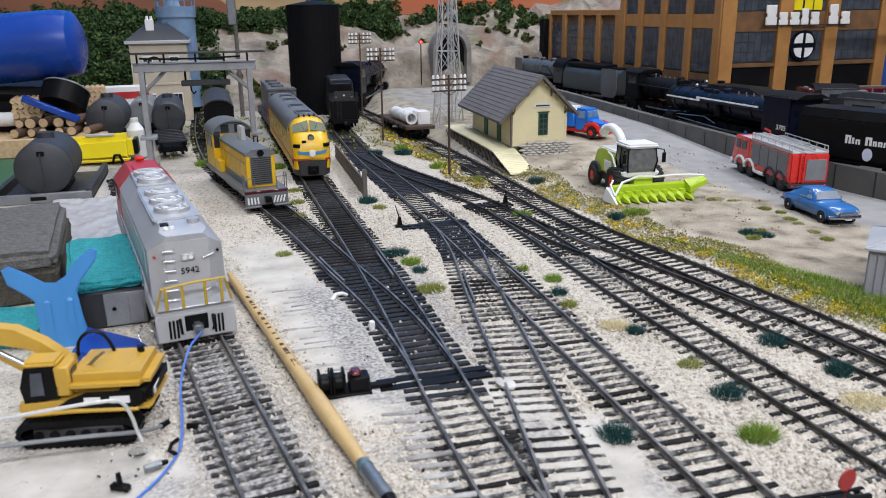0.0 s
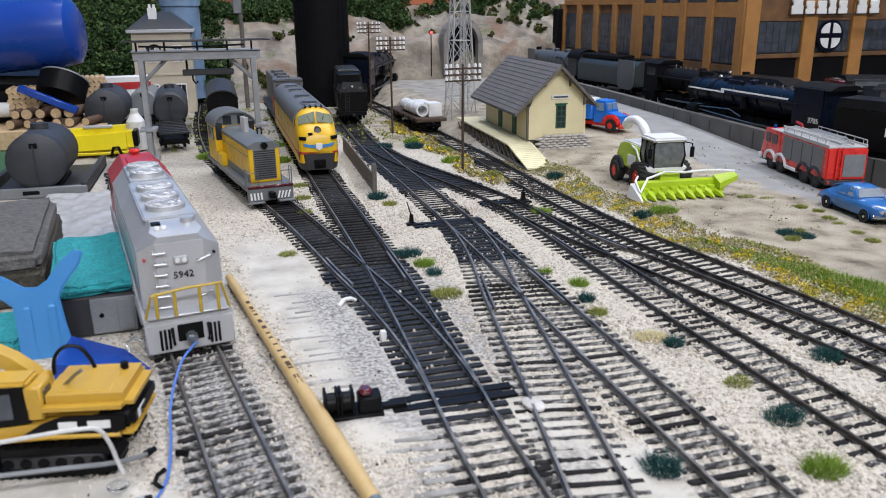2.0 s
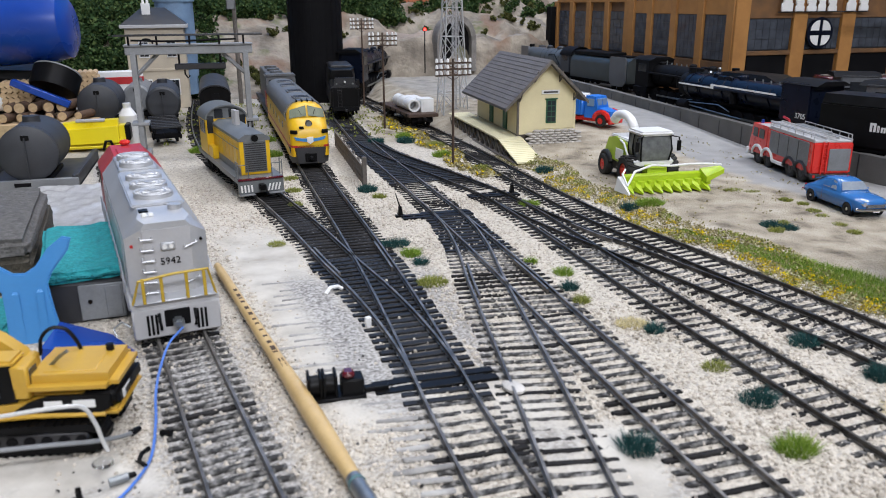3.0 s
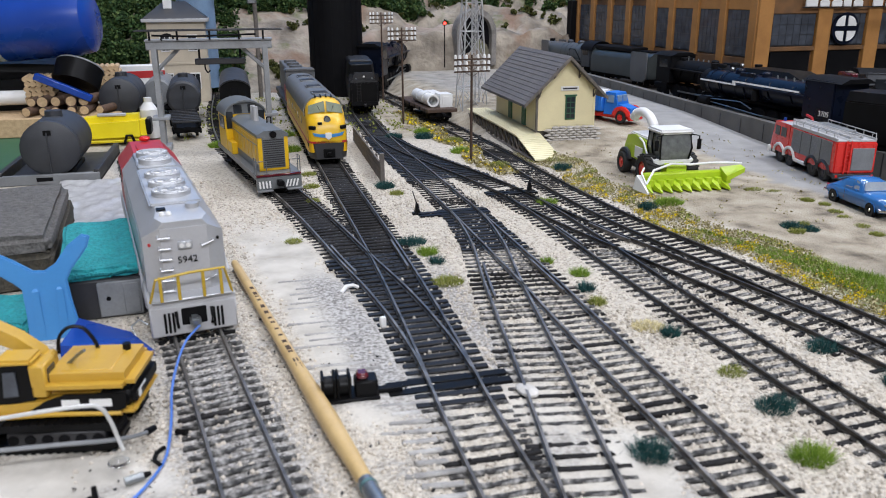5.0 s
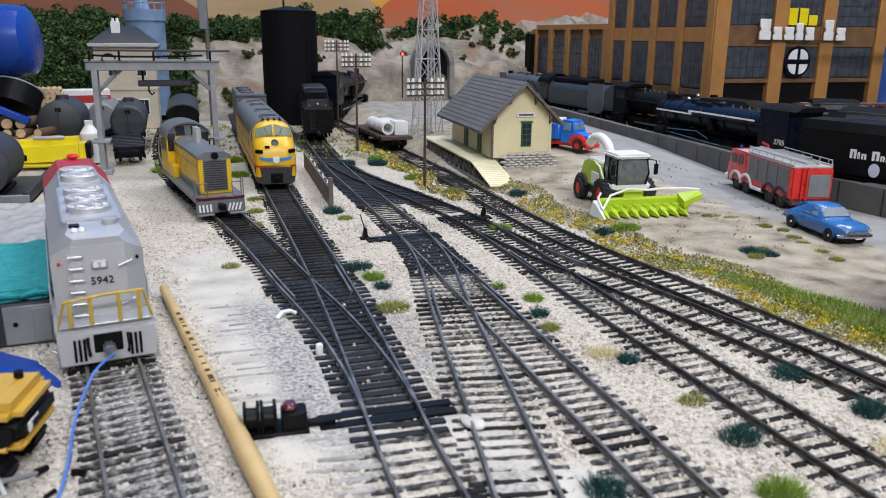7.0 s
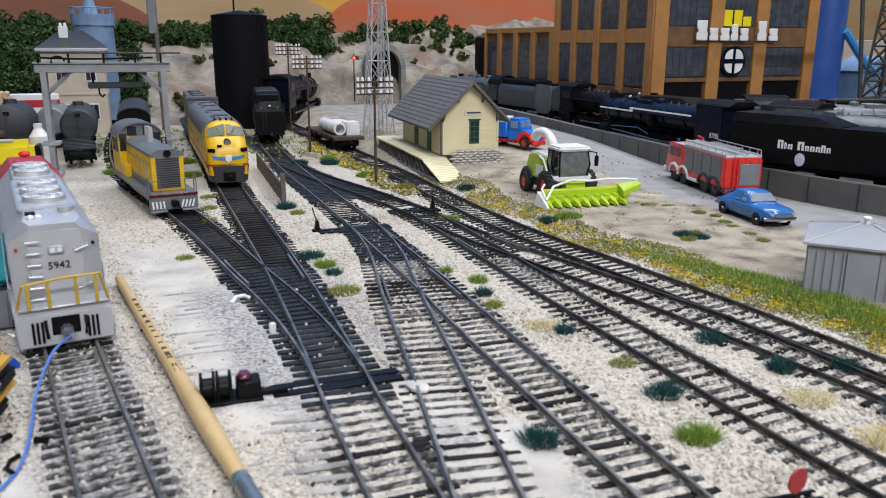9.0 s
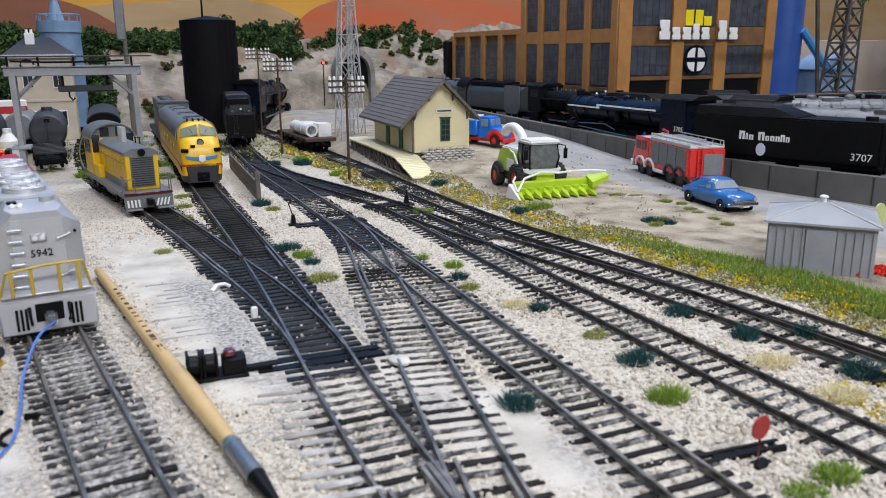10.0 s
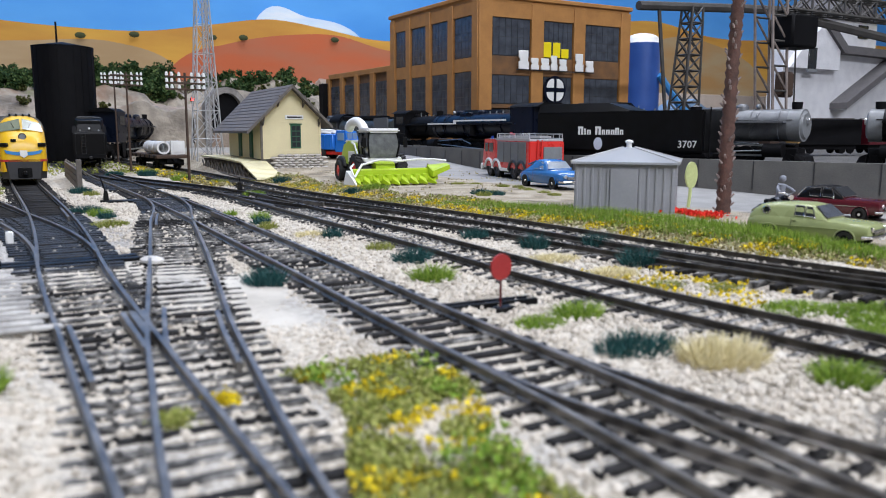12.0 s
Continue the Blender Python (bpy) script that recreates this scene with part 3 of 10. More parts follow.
TRK_DR = track("diverging track beside the red disc signal", F_DR, -30, 178, ties=False)
turnout_ties(TRK_DR, F_C, F_DR, -30, 168, dusty=0.3)
TRK_E = track("through track crossing the middle of the yard", F_E, -30, 745, skip=((385, 520), (560, 745)), rail=M_RAIL_DARK, dusty=(-30, 385))
turnout_ties(TRK_E, F_C, F_E, 562, 745, clean=M_TIE_BLACK)
TRK_F = track("crossover track from the through track to the depot track", F_F, 95, 510, skip=((90, 235), (375, 520)), rail=M_RAIL_DARK, dusty=(200, 380))
turnout_ties(TRK_F, F_E, F_F, 388, 518)
TRK_G = track("depot track beside the yellow flower strip", F_G, -30, 1240, skip=((95, 232),), rail=M_RAIL_DARK, dusty=(-30, 330))
turnout_ties(TRK_G, F_F, F_G, 98, 232, dusty=0.6)


# check rails, frogs and throwbars of the turnouts
def frogs(parent, f, y_frog, offs, spread=26):
    for off in offs:
        bm = short_rail(B(), f, y_frog - spread, y_frog + spread, off)
        part("check_rail", bm, M_RAIL, parent)


frogs(TRK_B, F_B, 395, (6.3,), 22)
frogs(TRK_S, F_BS, 395, (-6.3,), 22)
frogs(TRK_C, F_C, 345, (6.3,), 22)
frogs(TRK_L, F_CL, 345, (-6.3,), 22)
frogs(TRK_B, F_B, 150, (-6.2,), 20)
frogs(TRK_L, F_CL, 150, (6.2,), 20)
for wing, off, par in ((F_B, 5.0, TRK_B), (F_CL, -5.0, TRK_L)):
    part("wing_rail", short_rail(B(), wing, 146, 176, off), M_RAIL, par)
part("frog", loft(B(), [[(79.6 + u, 158, dip(79.6, 158) + v) for u, v in ((-1.4, 0.4), (1.4, 0.4), (1.2, 2.2), (-1.2, 2.2))], [(80.6 + u, 178, dip(80.6, 178) + v) for u, v in ((-2.4, 0.4), (2.4, 0.4), (2.0, 2.0), (-2.0, 2.0))]]), M_RAIL, TRK_B, "cast grey frog")
frogs(TRK_E, F_E, 400, (-6.3,), 18)
frogs(TRK_F, F_F, 400, (6.3,), 18)


def throwbar(parent, x0, x1, y, w=4.0, rz=0.0):
    bm = B()
    cx = (x0 + x1) / 2
    m = pose(cx, y, float(dip(cx, y)), 0, 0, rz)
    box(bm, x0 - cx, x1 - cx, -w - 0.8, -0.9, -1, 0.9, bev=0.2, m=m)
    box(bm, x0 - cx, x1 - cx, 0.9, w + 0.8, -1, 0.9, bev=0.2, m=m)
    box(bm, x0 - cx + 6, x1 - cx - 4, -0.8, 0.8, -0.9, 0.5, m=m)
    part("throwbar", bm, M_BLACK, parent)


throwbar(TRK_S, 50, 93, 256)
throwbar(TRK_L, 110, 154, 467)
throwbar(TRK_F, 165, 200, 505, 3)
throwbar(TRK_DR, 144, 172, 153.5, 1.5, -4)

# ---------------------------------------------------------------- room, table edge, backdrop
def room():
    bm = box(B(), -1900, 3100, -2300, 1900, 1500, 1540)
    single("ceiling", bm, surf("ceiling_white", (0.5, 0.5, 0.5), rough=0.9, scale=3), "plain white room ceiling", "ceiling", kind="structure")
    wall = surf("room_wall", (0.38, 0.37, 0.35), rough=0.9, scale=3)
    for nm, b in (("wall_west", (-1940, -1900, -2300, 1900)), ("wall_east", (3060, 3100, -2300, 1900)), ("wall_south", (-1900, 3100, -2340, -2300)), ("wall_north", (-1900, 3100, 1900, 1940))):
        single(nm, box(B(), *b, -900, 1500), wall, "plain painted room wall", "wall", kind="structure")
    single("floor", box(B(), -1900, 3100, -2300, 1900, -940, -900), surf("room_floor", (0.22, 0.19, 0.16), rough=0.6, scale=4), "plain dull room floor", "floor", kind="structure")


room()


def painted(name, c1, c2, scale, stretch=4.0, rough=0.85):
    m = surf(name, c1, c2, rough=rough, scale=scale, fine=0.06, bright=(0.35, 0.65))
    mp = m.node_tree.nodes.new("ShaderNodeMapping")
    mp.inputs["Scale"].default_value = (1, 1, stretch)
    tc = next(n for n in m.node_tree.nodes if n.type == "TEX_COORD")
    big = next(n for n in m.node_tree.nodes if n.type == "TEX_NOISE")
    m.node_tree.links.new(tc.outputs["Object"], mp.inputs["Vector"])
    m.node_tree.links.new(mp.outputs["Vector"], big.inputs["Vector"])
    return m


def hill_strip(name, top, z0, material, y, t=2.0, step=12):
    """A painted hill: a thin relief on the backdrop, its skyline given by a smooth line."""
    bm = B()
    xs = np.arange(top[0][0], top[-1][0] + 1, step)
    f = smooth_path(top)
    front = [bm.verts.new((x, y - t, f(x))) for x in xs]
    low = [bm.verts.new((x, y - t, z0)) for x in xs]
    back = [bm.verts.new((x, y, f(x))) for x in xs]
    for i in range(len(xs) - 1):
        bm.faces.new((low[i], low[i + 1], front[i + 1], front[i]))
        bm.faces.new((front[i], front[i + 1], back[i + 1], back[i]))
    return part(name, bm, material, BACKDROP)


BACKDROP = thing("backdrop", 0, 0, 0, label="painted backdrop of blue sky, ochre hills and red mesa", category="backdrop", kind="structure")
BY = 1560
part("sky_panel", box(B(), -1500, 3000, BY, BY + 12, 0, 1100), painted("painted_sky", (0.10, 0.36, 0.80), (0.06, 0.28, 0.72), 3, 3), BACKDROP)
hill_strip("painted_cloud", [(480, 160), (540, 268), (640, 268), (740, 246), (830, 160)], 120, painted("painted_cloud_white", (0.75, 0.82, 0.88), (0.45, 0.65, 0.88), 9, 4), BY - 3)
M_OCHRE = painted("painted_ochre", (0.62, 0.34, 0.055), (0.50, 0.24, 0.04), 5, 5)
hill_strip("painted_hill", [(-1500, 260), (-500, 245), (-180, 232), (60, 226), (180, 220), (330, 222), (440, 240), (560, 258), (680, 246), (780, 232), (950, 240), (1150, 268), (1400, 305), (1600, 326), (1800, 300), (2300, 320), (3000, 310)], 0, M_OCHRE, BY - 6)
hill_strip("painted_hill", [(-1500, 190), (-600, 205), (-330, 196), (-100, 175), (120, 192), (270, 197), (360, 170), (420, 120)], 0, painted("painted_tan", (0.46, 0.33, 0.185), (0.39, 0.26, 0.13), 6, 5), BY - 10)
hill_strip("painted_mesa", [(330, 120), (380, 172), (470, 205), (600, 230), (700, 234), (790, 214), (860, 200), (960, 120)], 0, painted("painted_red", (0.50, 0.12, 0.045), (0.42, 0.14, 0.07), 7, 4), BY - 14)
hill_strip("painted_mesa", [(1380, 120), (1500, 230), (1640, 285), (1720, 292), (1800, 280), (1950, 240), (2100, 150)], 0, painted("painted_tan_mesa", (0.42, 0.31, 0.17), (0.42, 0.24, 0.09), 7, 4), BY - 18)
hill_strip("painted_meadow", [(-1500, 130), (-600, 140), (-360, 166), (-240, 160), (-150, 120)], 0, painted("painted_olive", (0.24, 0.26, 0.045), (0.19, 0.20, 0.04), 6, 4), BY - 22)
hill_strip("painted_mesa", [(-520, 130), (-400, 200), (-200, 210), (-60, 195), (30, 160), (80, 120)], 0, painted("painted_brick_red", (0.26, 0.10, 0.055), (0.20, 0.085, 0.05), 7, 4), BY - 26)
for bx, bz in ((440, 215), (500, 218), (210, 205), (300, 212), (690, 225), (1180, 235)):
    part("painted_bush", ball(B(), (bx, BY - 22, bz), 8, 8, 1.2, 0.15, 0.7), surf("painted_bush_green", (0.05, 0.06, 0.02), rough=0.9), BACKDROP)


# ---------------------------------------------------------------- foliage
def leaf_cloud(rng, centres, radii, n, size):
    """Small leaf faces in clumps, as arrays of corner points."""
    k = rng.integers(0, len(centres), n)
    d = rng.normal(size=(n, 3))
    d /= np.linalg.norm(d, axis=1)[:, None]
    c = centres[k] + d * (radii[k] * (0.55 + 0.5 * rng.random(n)))[:, None]
    u = rng.normal(size=(n, 3))
    u /= np.linalg.norm(u, axis=1)[:, None]
    v = np.cross(u, rng.normal(size=(n, 3)))
    v /= np.linalg.norm(v, axis=1)[:, None]
    s = size * (0.6 + 0.8 * rng.random(n))[:, None]
    return np.stack([c - u * s, c + v * s * 0.7, c + u * s, c - v * s * 0.7], 1)


def leaf_material(name, a, b, c):
    m = bpy.data.materials.new(name)
    m.use_nodes = True
    N, L = m.node_tree.nodes, m.node_tree.links
    g = N.new("ShaderNodeNewGeometry")
    rp = N.new("ShaderNodeValToRGB")
    e = rp.color_ramp.elements
    e[0].color, e[1].color = (*a, 1), (*c, 1)
    k = e.new(0.55)
    k.color = (*b, 1)
    L.new(g.outputs["Random Per Island"], rp.inputs["Fac"])
    L.new(rp.outputs["Color"], N["Principled BSDF"].inputs["Base Color"])
    N["Principled BSDF"].inputs["Roughness"].default_value = 0.85
    N["Principled BSDF"].inputs["Specular IOR Level"].default_value = 0.2
    return m


M_LEAF = leaf_material("conifer_foliage", (0.012, 0.030, 0.010), (0.036, 0.075, 0.022), (0.095, 0.135, 0.042))
M_LEAF2 = leaf_material("olive_foliage", (0.03, 0.035, 0.010), (0.07, 0.08, 0.022), (0.13, 0.13, 0.04))
M_TEALTUFT = leaf_material("dark_teal_grass", (0.008, 0.034, 0.034), (0.018, 0.075, 0.075), (0.06, 0.15, 0.14))
M_GREENTUFT = leaf_material("green_grass", (0.08, 0.16, 0.015), (0.19, 0.31, 0.035), (0.36, 0.46, 0.09))
M_OLIVETUFT = leaf_material("olive_grass", (0.12, 0.15, 0.03), (0.25, 0.28, 0.06), (0.42, 0.42, 0.14))
M_STRAWTUFT = leaf_material("straw_grass", (0.55, 0.48, 0.26), (0.70, 0.62, 0.36), (0.78, 0.72, 0.50))
M_FLOWER = leaf_material("yellow_flowers", (0.30, 0.24, 0.02), (0.62, 0.47, 0.012), (0.85, 0.66, 0.015))
M_WEED = leaf_material("dry_weeds", (0.16, 0.13, 0.06), (0.33, 0.29, 0.13), (0.55, 0.50, 0.32))
M_REDFLOWER = leaf_material("red_flowers", (0.45, 0.02, 0.015), (0.75, 0.03, 0.02), (0.85, 0.10, 0.06))


def quads_mesh(name, q, material):
    n = len(q)
    me = bpy.data.meshes.new(name)
    me.from_pydata((q.reshape(-1, 3) * MM).tolist(), [], np.arange(n * 4).reshape(-1, 4).tolist())
    me.materials.append(material)
    return me


def tree_stand():
    """The wood on the slope: leaf clumps for each tree crown."""
    rng = np.random.default_rng(11)
    def crowns(spec, per, size, mat, label):
        qs = []
        for x, y, z, r in spec:
            k = rng.integers(5, 9)
            cs = np.array([x, y, z]) + rng.normal(size=(k, 3)) * r * np.array([0.5, 0.4, 0.42])
            rs = r * (0.35 + 0.35 * rng.random(k))
            qs.append(leaf_cloud(rng, cs, rs, int(per * r), size))
        tagged(new("trees_on_slope", quads_mesh("trees_on_slope", np.concatenate(qs), mat)), label, "trees", kind="stuff")
    a = []
    for _ in range(420):
        x = rng.uniform(-560, 14)
        y = rng.uniform(1150, 1500)
        a.append((x, y, slope_z(x, y) + rng.uniform(4, 16), rng.uniform(13, 24)))
    for _ in range(150):
        x = rng.uniform(14, 330)
        y = rng.uniform(1370, 1520)
        a.append((x, y, slope_z(x, y) + rng.uniform(2, 12), rng.uniform(10, 18)))
    for _ in range(90):
        x = rng.uniform(90, 640)
        y = rng.uniform(1390, 1520)
        a.append((x, y, slope_z(x, y) + rng.uniform(0, 8), rng.uniform(8, 14)))
    crowns(a, 26, 2.6, M_LEAF, "dense dark green model trees on the rear slope")
    b = []
    for _ in range(60):
        x = rng.uniform(100, 640)
        y = rng.uniform(1290, 1480)
        b.append((x, y, slope_z(x, y) + 3, rng.uniform(4, 9)))
    for _ in range(40):
        x = rng.uniform(-420, 90)
        y = rng.uniform(1150, 1260)
        b.append((x, y, slope_z(x, y) + 3, rng.uniform(5, 11)))
    crowns(b, 30, 2.0, M_LEAF2, "olive shrubs dotted over the rocky slope")


def slope_z(x, y):
    cut = float(sstep(1240, 1262, y))
    rock = 26 * noise.noise((x / 60, y / 60, 0.3)) + 12 * noise.noise((x / 22, y / 22, 1.3))
    w = float(sstep(100, 180, x))
    z = (112 * float(sstep(1120, 1420, y))) * (1 - w) + w * (70 * cut + 52 * float(sstep(1262, 1480, y)))
    return z + rock * (0.25 + 0.75 * w) * float(sstep(1130, 1290, y))


def rock_material():
    """Tan plaster rock with brown streaks, grey hollows and scattered green turf."""
    m = surf("rock_face", (0.32, 0.28, 0.225), (0.12, 0.10, 0.08), rough=0.95, scale=28, bump=3.0, bscale=110, fine=0.3, bright=(0.30, 0.62))
    nt = m.node_tree
    N, L = nt.nodes, nt.links
    b = next(n for n in N if n.type == "BSDF_PRINCIPLED")
    src = b.inputs["Base Color"].links[0].from_socket
    tc = N.new("ShaderNodeTexCoord")
    for scale, lo, hi, col in ((16, 0.54, 0.66, (0.20, 0.125, 0.085)), (24, 0.58, 0.68, (0.10, 0.125, 0.04)), (9, 0.56, 0.72, (0.36, 0.26, 0.215))):
        nz = N.new("ShaderNodeTexNoise")
        nz.inputs["Scale"].default_value, nz.inputs["Detail"].default_value = scale, 7
        mp = N.new("ShaderNodeMapping")
        mp.inputs["Location"].default_value = (scale * 3.1, scale, 0)
        mp.inputs["Scale"].default_value = (1, 1, 0.45)
        L.new(tc.outputs["Object"], mp.inputs["Vector"])
        L.new(mp.outputs["Vector"], nz.inputs["Vector"])
        rg = N.new("ShaderNodeMapRange")
        rg.inputs["From Min"].default_value, rg.inputs["From Max"].default_value = lo, hi
        rg.inputs["To Max"].default_value = 0.85
        L.new(nz.outputs["Fac"], rg.inputs["Value"])
        mx = N.new("ShaderNodeMix")
        mx.data_type = "RGBA"
        L.new(rg.outputs["Result"], mx.inputs[0])
        L.new(src, mx.inputs[6])
        mx.inputs[7].default_value = (*col, 1)
        src = mx.outputs[2]
    L.new(src, b.inputs["Base Color"])
    return m


M_ROCK = rock_material()


def rear_slope():
    bm = B()
    xs, ys = np.arange(-900, 1500, 9.0), np.arange(1110, 1545, 7.0)
    grid = [[bm.verts.new((x + 4 * noise.noise((x / 15, y / 15, 8)), y + 9 * noise.noise((x / 25, y / 25, 4)), slope_z(x, y) - 2 + (22 if x > 640 else 0) * float(sstep(620, 660, x)))) for x in xs] for y in ys]
    for j in range(len(ys) - 1):
        for i in range(len(xs) - 1):
            bm.faces.new((grid[j][i], grid[j][i + 1], grid[j + 1][i + 1], grid[j + 1][i]))
    single("rocky_slope", bm, M_ROCK, "tan and grey plaster rock slope behind the yard", "rock slope", kind="structure")


rear_slope()
tree_stand()


def tunnel():
    t = thing("tunnel_portal", 384, 1243, 0, 4, "grey stone tunnel portal in the rock face", "tunnel portal")
    bm = B()
    outer, inner = [], []
    for k in range(17):
        a = math.pi * k / 16
        inner.append((-25 * math.cos(a), 68 + 30 * math.sin(a)))
        outer.append((-33 * math.cos(a), 68 + 39 * math.sin(a)))
    pi = [(-25, 20)] + inner + [(25, 20)]
    po = [(-33, 20)] + outer + [(33, 20)]
    stone = surf("portal_stone", (0.27, 0.25, 0.23), (0.16, 0.15, 0.14), rough=0.9, scale=60, bump=1.0, rnd=0.15)
    for i in range(len(pi) - 1):
        part("arch_stone", loft(B(), [[(pi[i][0], y, pi[i][1]), (pi[i + 1][0], y, pi[i + 1][1]), (po[i + 1][0], y, po[i + 1][1]), (po[i][0], y, po[i][1])] for y in (-4, 22)]), stone, t)
    bm = B()
    prism(bm, pi, 8, 12)
    part("bore", bm, M_BLACKMATT, t, "black unlit tunnel bore")


tunnel()


# ---------------------------------------------------------------- retaining wall and the upper deck
def retaining_wall():
    bm = B()
    secs = []
    for y in np.arange(-60, 1300, 12.0):
        x = WALL(y)
        secs.append([(x, y, -2), (x + 7, y, -2), (x + 7, y, 22.0 + 2 * float(sstep(480, 640, y))), (x, y, 22.0 + 2 * float(sstep(480, 640, y)))])
    loft(bm, secs)
    single("retaining_wall", bm, M_CONC, "low stained grey concrete retaining wall beside the road", "wall", kind="structure")
    rng = random.Random(3)
    w = bpy.data.objects["retaining_wall"]
    cap = B()
    for y in np.arange(-50, 1290, 34.0):
        x = WALL(y)
        a = math.degrees(math.atan2(-(WALL(y + 1) - WALL(y - 1)) / 2, 1))
        box(cap, -0.35, 0.0, -0.35, 0.35, 4, 21.6, m=pose(x - 0.05, y, 0, 0, 0, a))
    part("wall_joint", cap, M_DARKGREY, w)
    bm = B()
    ys = np.arange(-80, 1330, 20.0)
    lo = [bm.verts.new((WALL(y) + 5, y, 12)) for y in ys]
    hi = [bm.verts.new((2600, y, 12)) for y in ys]
    for i in range(len(ys) - 1):
        bm.faces.new((lo[i], hi[i], hi[i + 1], lo[i + 1]))
    single("upper_yard_ground", bm, surf("cinder_ground", (0.12, 0.115, 0.11), (0.05, 0.05, 0.05), rough=0.95, scale=60, bump=0.8, bscale=500), "dark cinder ground of the raised yard", "ground", kind="structure")


retaining_wall()

# ---------------------------------------------------------------- depot and its platform
def clapboards(bm, x0, x1, z0, z1, y, pitch=2.2, t=0.5, skip=()):
    z = z0
    while z < z1 - 0.1:
        zt = min(z + pitch, z1)
        prism(bm, [(y, z), (y - t, z), (y - 0.05, zt), (y, zt)], x0, x1, axis="x")
        z += pitch
    return bm


def depot():
    d = thing("depot", 280, 645, 4, -3, "cream clapboard country depot with a grey shingle roof", "building")
    W, Lg, z0, ze, zp = 25.5, 126, 12, 47, 72
    prof = [(-W, z0), (W, z0), (W, ze), (0, zp), (-W, ze)]
    part("wall", prism(B(), prof, 0, Lg), M_CREAM, d)
    part("foundation", box(B(), -W + 1, W - 1, 1, Lg - 1, -5, z0, bev=0.3), M_WOOD, d)
    zz = z0
    while zz < zp - 2:
        k = min((zp - zz - 2.2) / (zp - ze), 1)
        part("clapboard", prism(B(), [(0, zz), (-0.5, zz), (-0.05, zz + 2.2), (0, zz + 2.2)], -W * k, W * k, axis="x"), M_CREAM, d)
        if zz < ze:
            part("clapboard", prism(B(), [(-W, zz), (-W - 0.5, zz), (-W - 0.05, zz + 2.2), (-W, zz + 2.2)], 0, Lg), M_CREAM, d)
        zz += 2.2
    # roof: two slabs with overhang
    for s in (-1, 1):
        ov = 9 if s > 0 else 14
        ex, ez = s * (W + ov), ze - (zp - ze) / W * ov
        r = part("roof_slope", prism(B(), [(0, zp + 0.3), (ex, ez + 0.3), (ex, ez + 2.0), (0, zp + 2.4)], -8.5, Lg + 8.5), M_ROOF, d)
        bm = B()
        n = 13
        for i in range(n):
            a = i / n
            u, v = ex * a, zp + 2.4 + (ez + 2.0 - zp - 2.4) * a
            u2, v2 = ex * (a + 1 / n), zp + 2.4 + (ez + 2.0 - zp - 2.4) * (a + 1 / n)
            prism(bm, [(u, v), (u2, v2), (u2, v2 + 0.45)], -8.6, Lg + 8.6)
        part("shingle_course", bm, M_ROOF, r)
        part("bargeboard", prism(B(), [(0, zp - 0.6), (ex, ez - 0.6), (ex, ez + 2.1), (0, zp + 2.5)], -9.6, -8.6), M_WOOD, d)
        bm = B()
        for bx, bz in ((s * 11, zp - 16), (s * (W - 1), ze - 7)):
            tube(bm, [(bx, -0.3, bz), (bx, -3, bz + 1.5), (bx, -6, bz + 5), (bx, -8, bz + 9)], 0.7)
            tube(bm, [(bx, -0.5, bz), (bx, -0.5, bz + 6)], 0.6)
        part("roof_bracket", bm, M_WOOD, d)
    # window in the gable wall
    w = part("window", box(B(), -0.5, 8.5, -1.2, -0.4, 21, 41, bev=0.2), M_GREEN, d, "dark green sash window")
    for i in range(2):
        for k in range(4):
            x0, zz = 0.6 + i * 3.8, 22.2 + k * 4.6
            part("pane", box(B(), x0, x0 + 3.2, -1.35, -1.22, zz, zz + 3.8), M_DARKGLASS, w)
    part("window_hood", box(B(), -1.5, 9.5, -2, -0.3, 41, 42, bev=0.2), M_GREEN, d)
    sg = part("name_board", box(B(), -5, 11, -1.3, -0.5, 45.5, 49, bev=0.15), M_WHITE, d, "white name board with a grey border")
    part("lettering", box(B(), -3.4, 9.4, -1.42, -1.31, 46.6, 47.9), M_DARKGREY, sg)
    for y0 in (28, 70):
        dr = part("door", box(B(), -W - 1.2, -W - 0.3, y0, y0 + 11, z0 + 0.4, z0 + 25, bev=0.2), M_GREEN, d, "dark green boarded door")
        bm = B()
        for q in range(4):
            box(bm, -W - 1.5, -W - 1.15, y0 + 0.8 + q * 2.5, y0 + 2.7 + q * 2.5, z0 + 1.5, z0 + 24)
        part("door_board", bm, M_GREEN, dr)
    for cx in (-W, W):
        part("corner_board", box(B(), cx - 0.9, cx + 0.9, -0.9, 0.6, z0 - 1, ze - 1), M_WOOD if cx < 0 else M_CREAM, d)


depot()


def sandbags():
    s = thing("sandbag_wall", 282, 638, 7.6, -3, "stacked grey-white sandbags against the depot foundation", "sandbags")
    rng = random.Random(8)
    base = ball(B(), (0, 0, 0), 3.6, 12, 1.0, 0.72, 0.36)
    me = mesh_of("sandbag", base, M_SACK)
    for row in range(6):
        x = -19 + (row % 2) * 3 + max(row - 4, 0) * 4
        while x < 25.5:
            o = new("sandbag", me)
            o.parent = s
            o.matrix_basis = pose(x * MM, (1.0 + row * 0.25 + rng.uniform(-0.4, 0.4)) * MM, (1.1 + row * 2.05) * MM, 0, rng.uniform(-5, 5), rng.uniform(-8, 8))
            x += 6.3


sandbags()


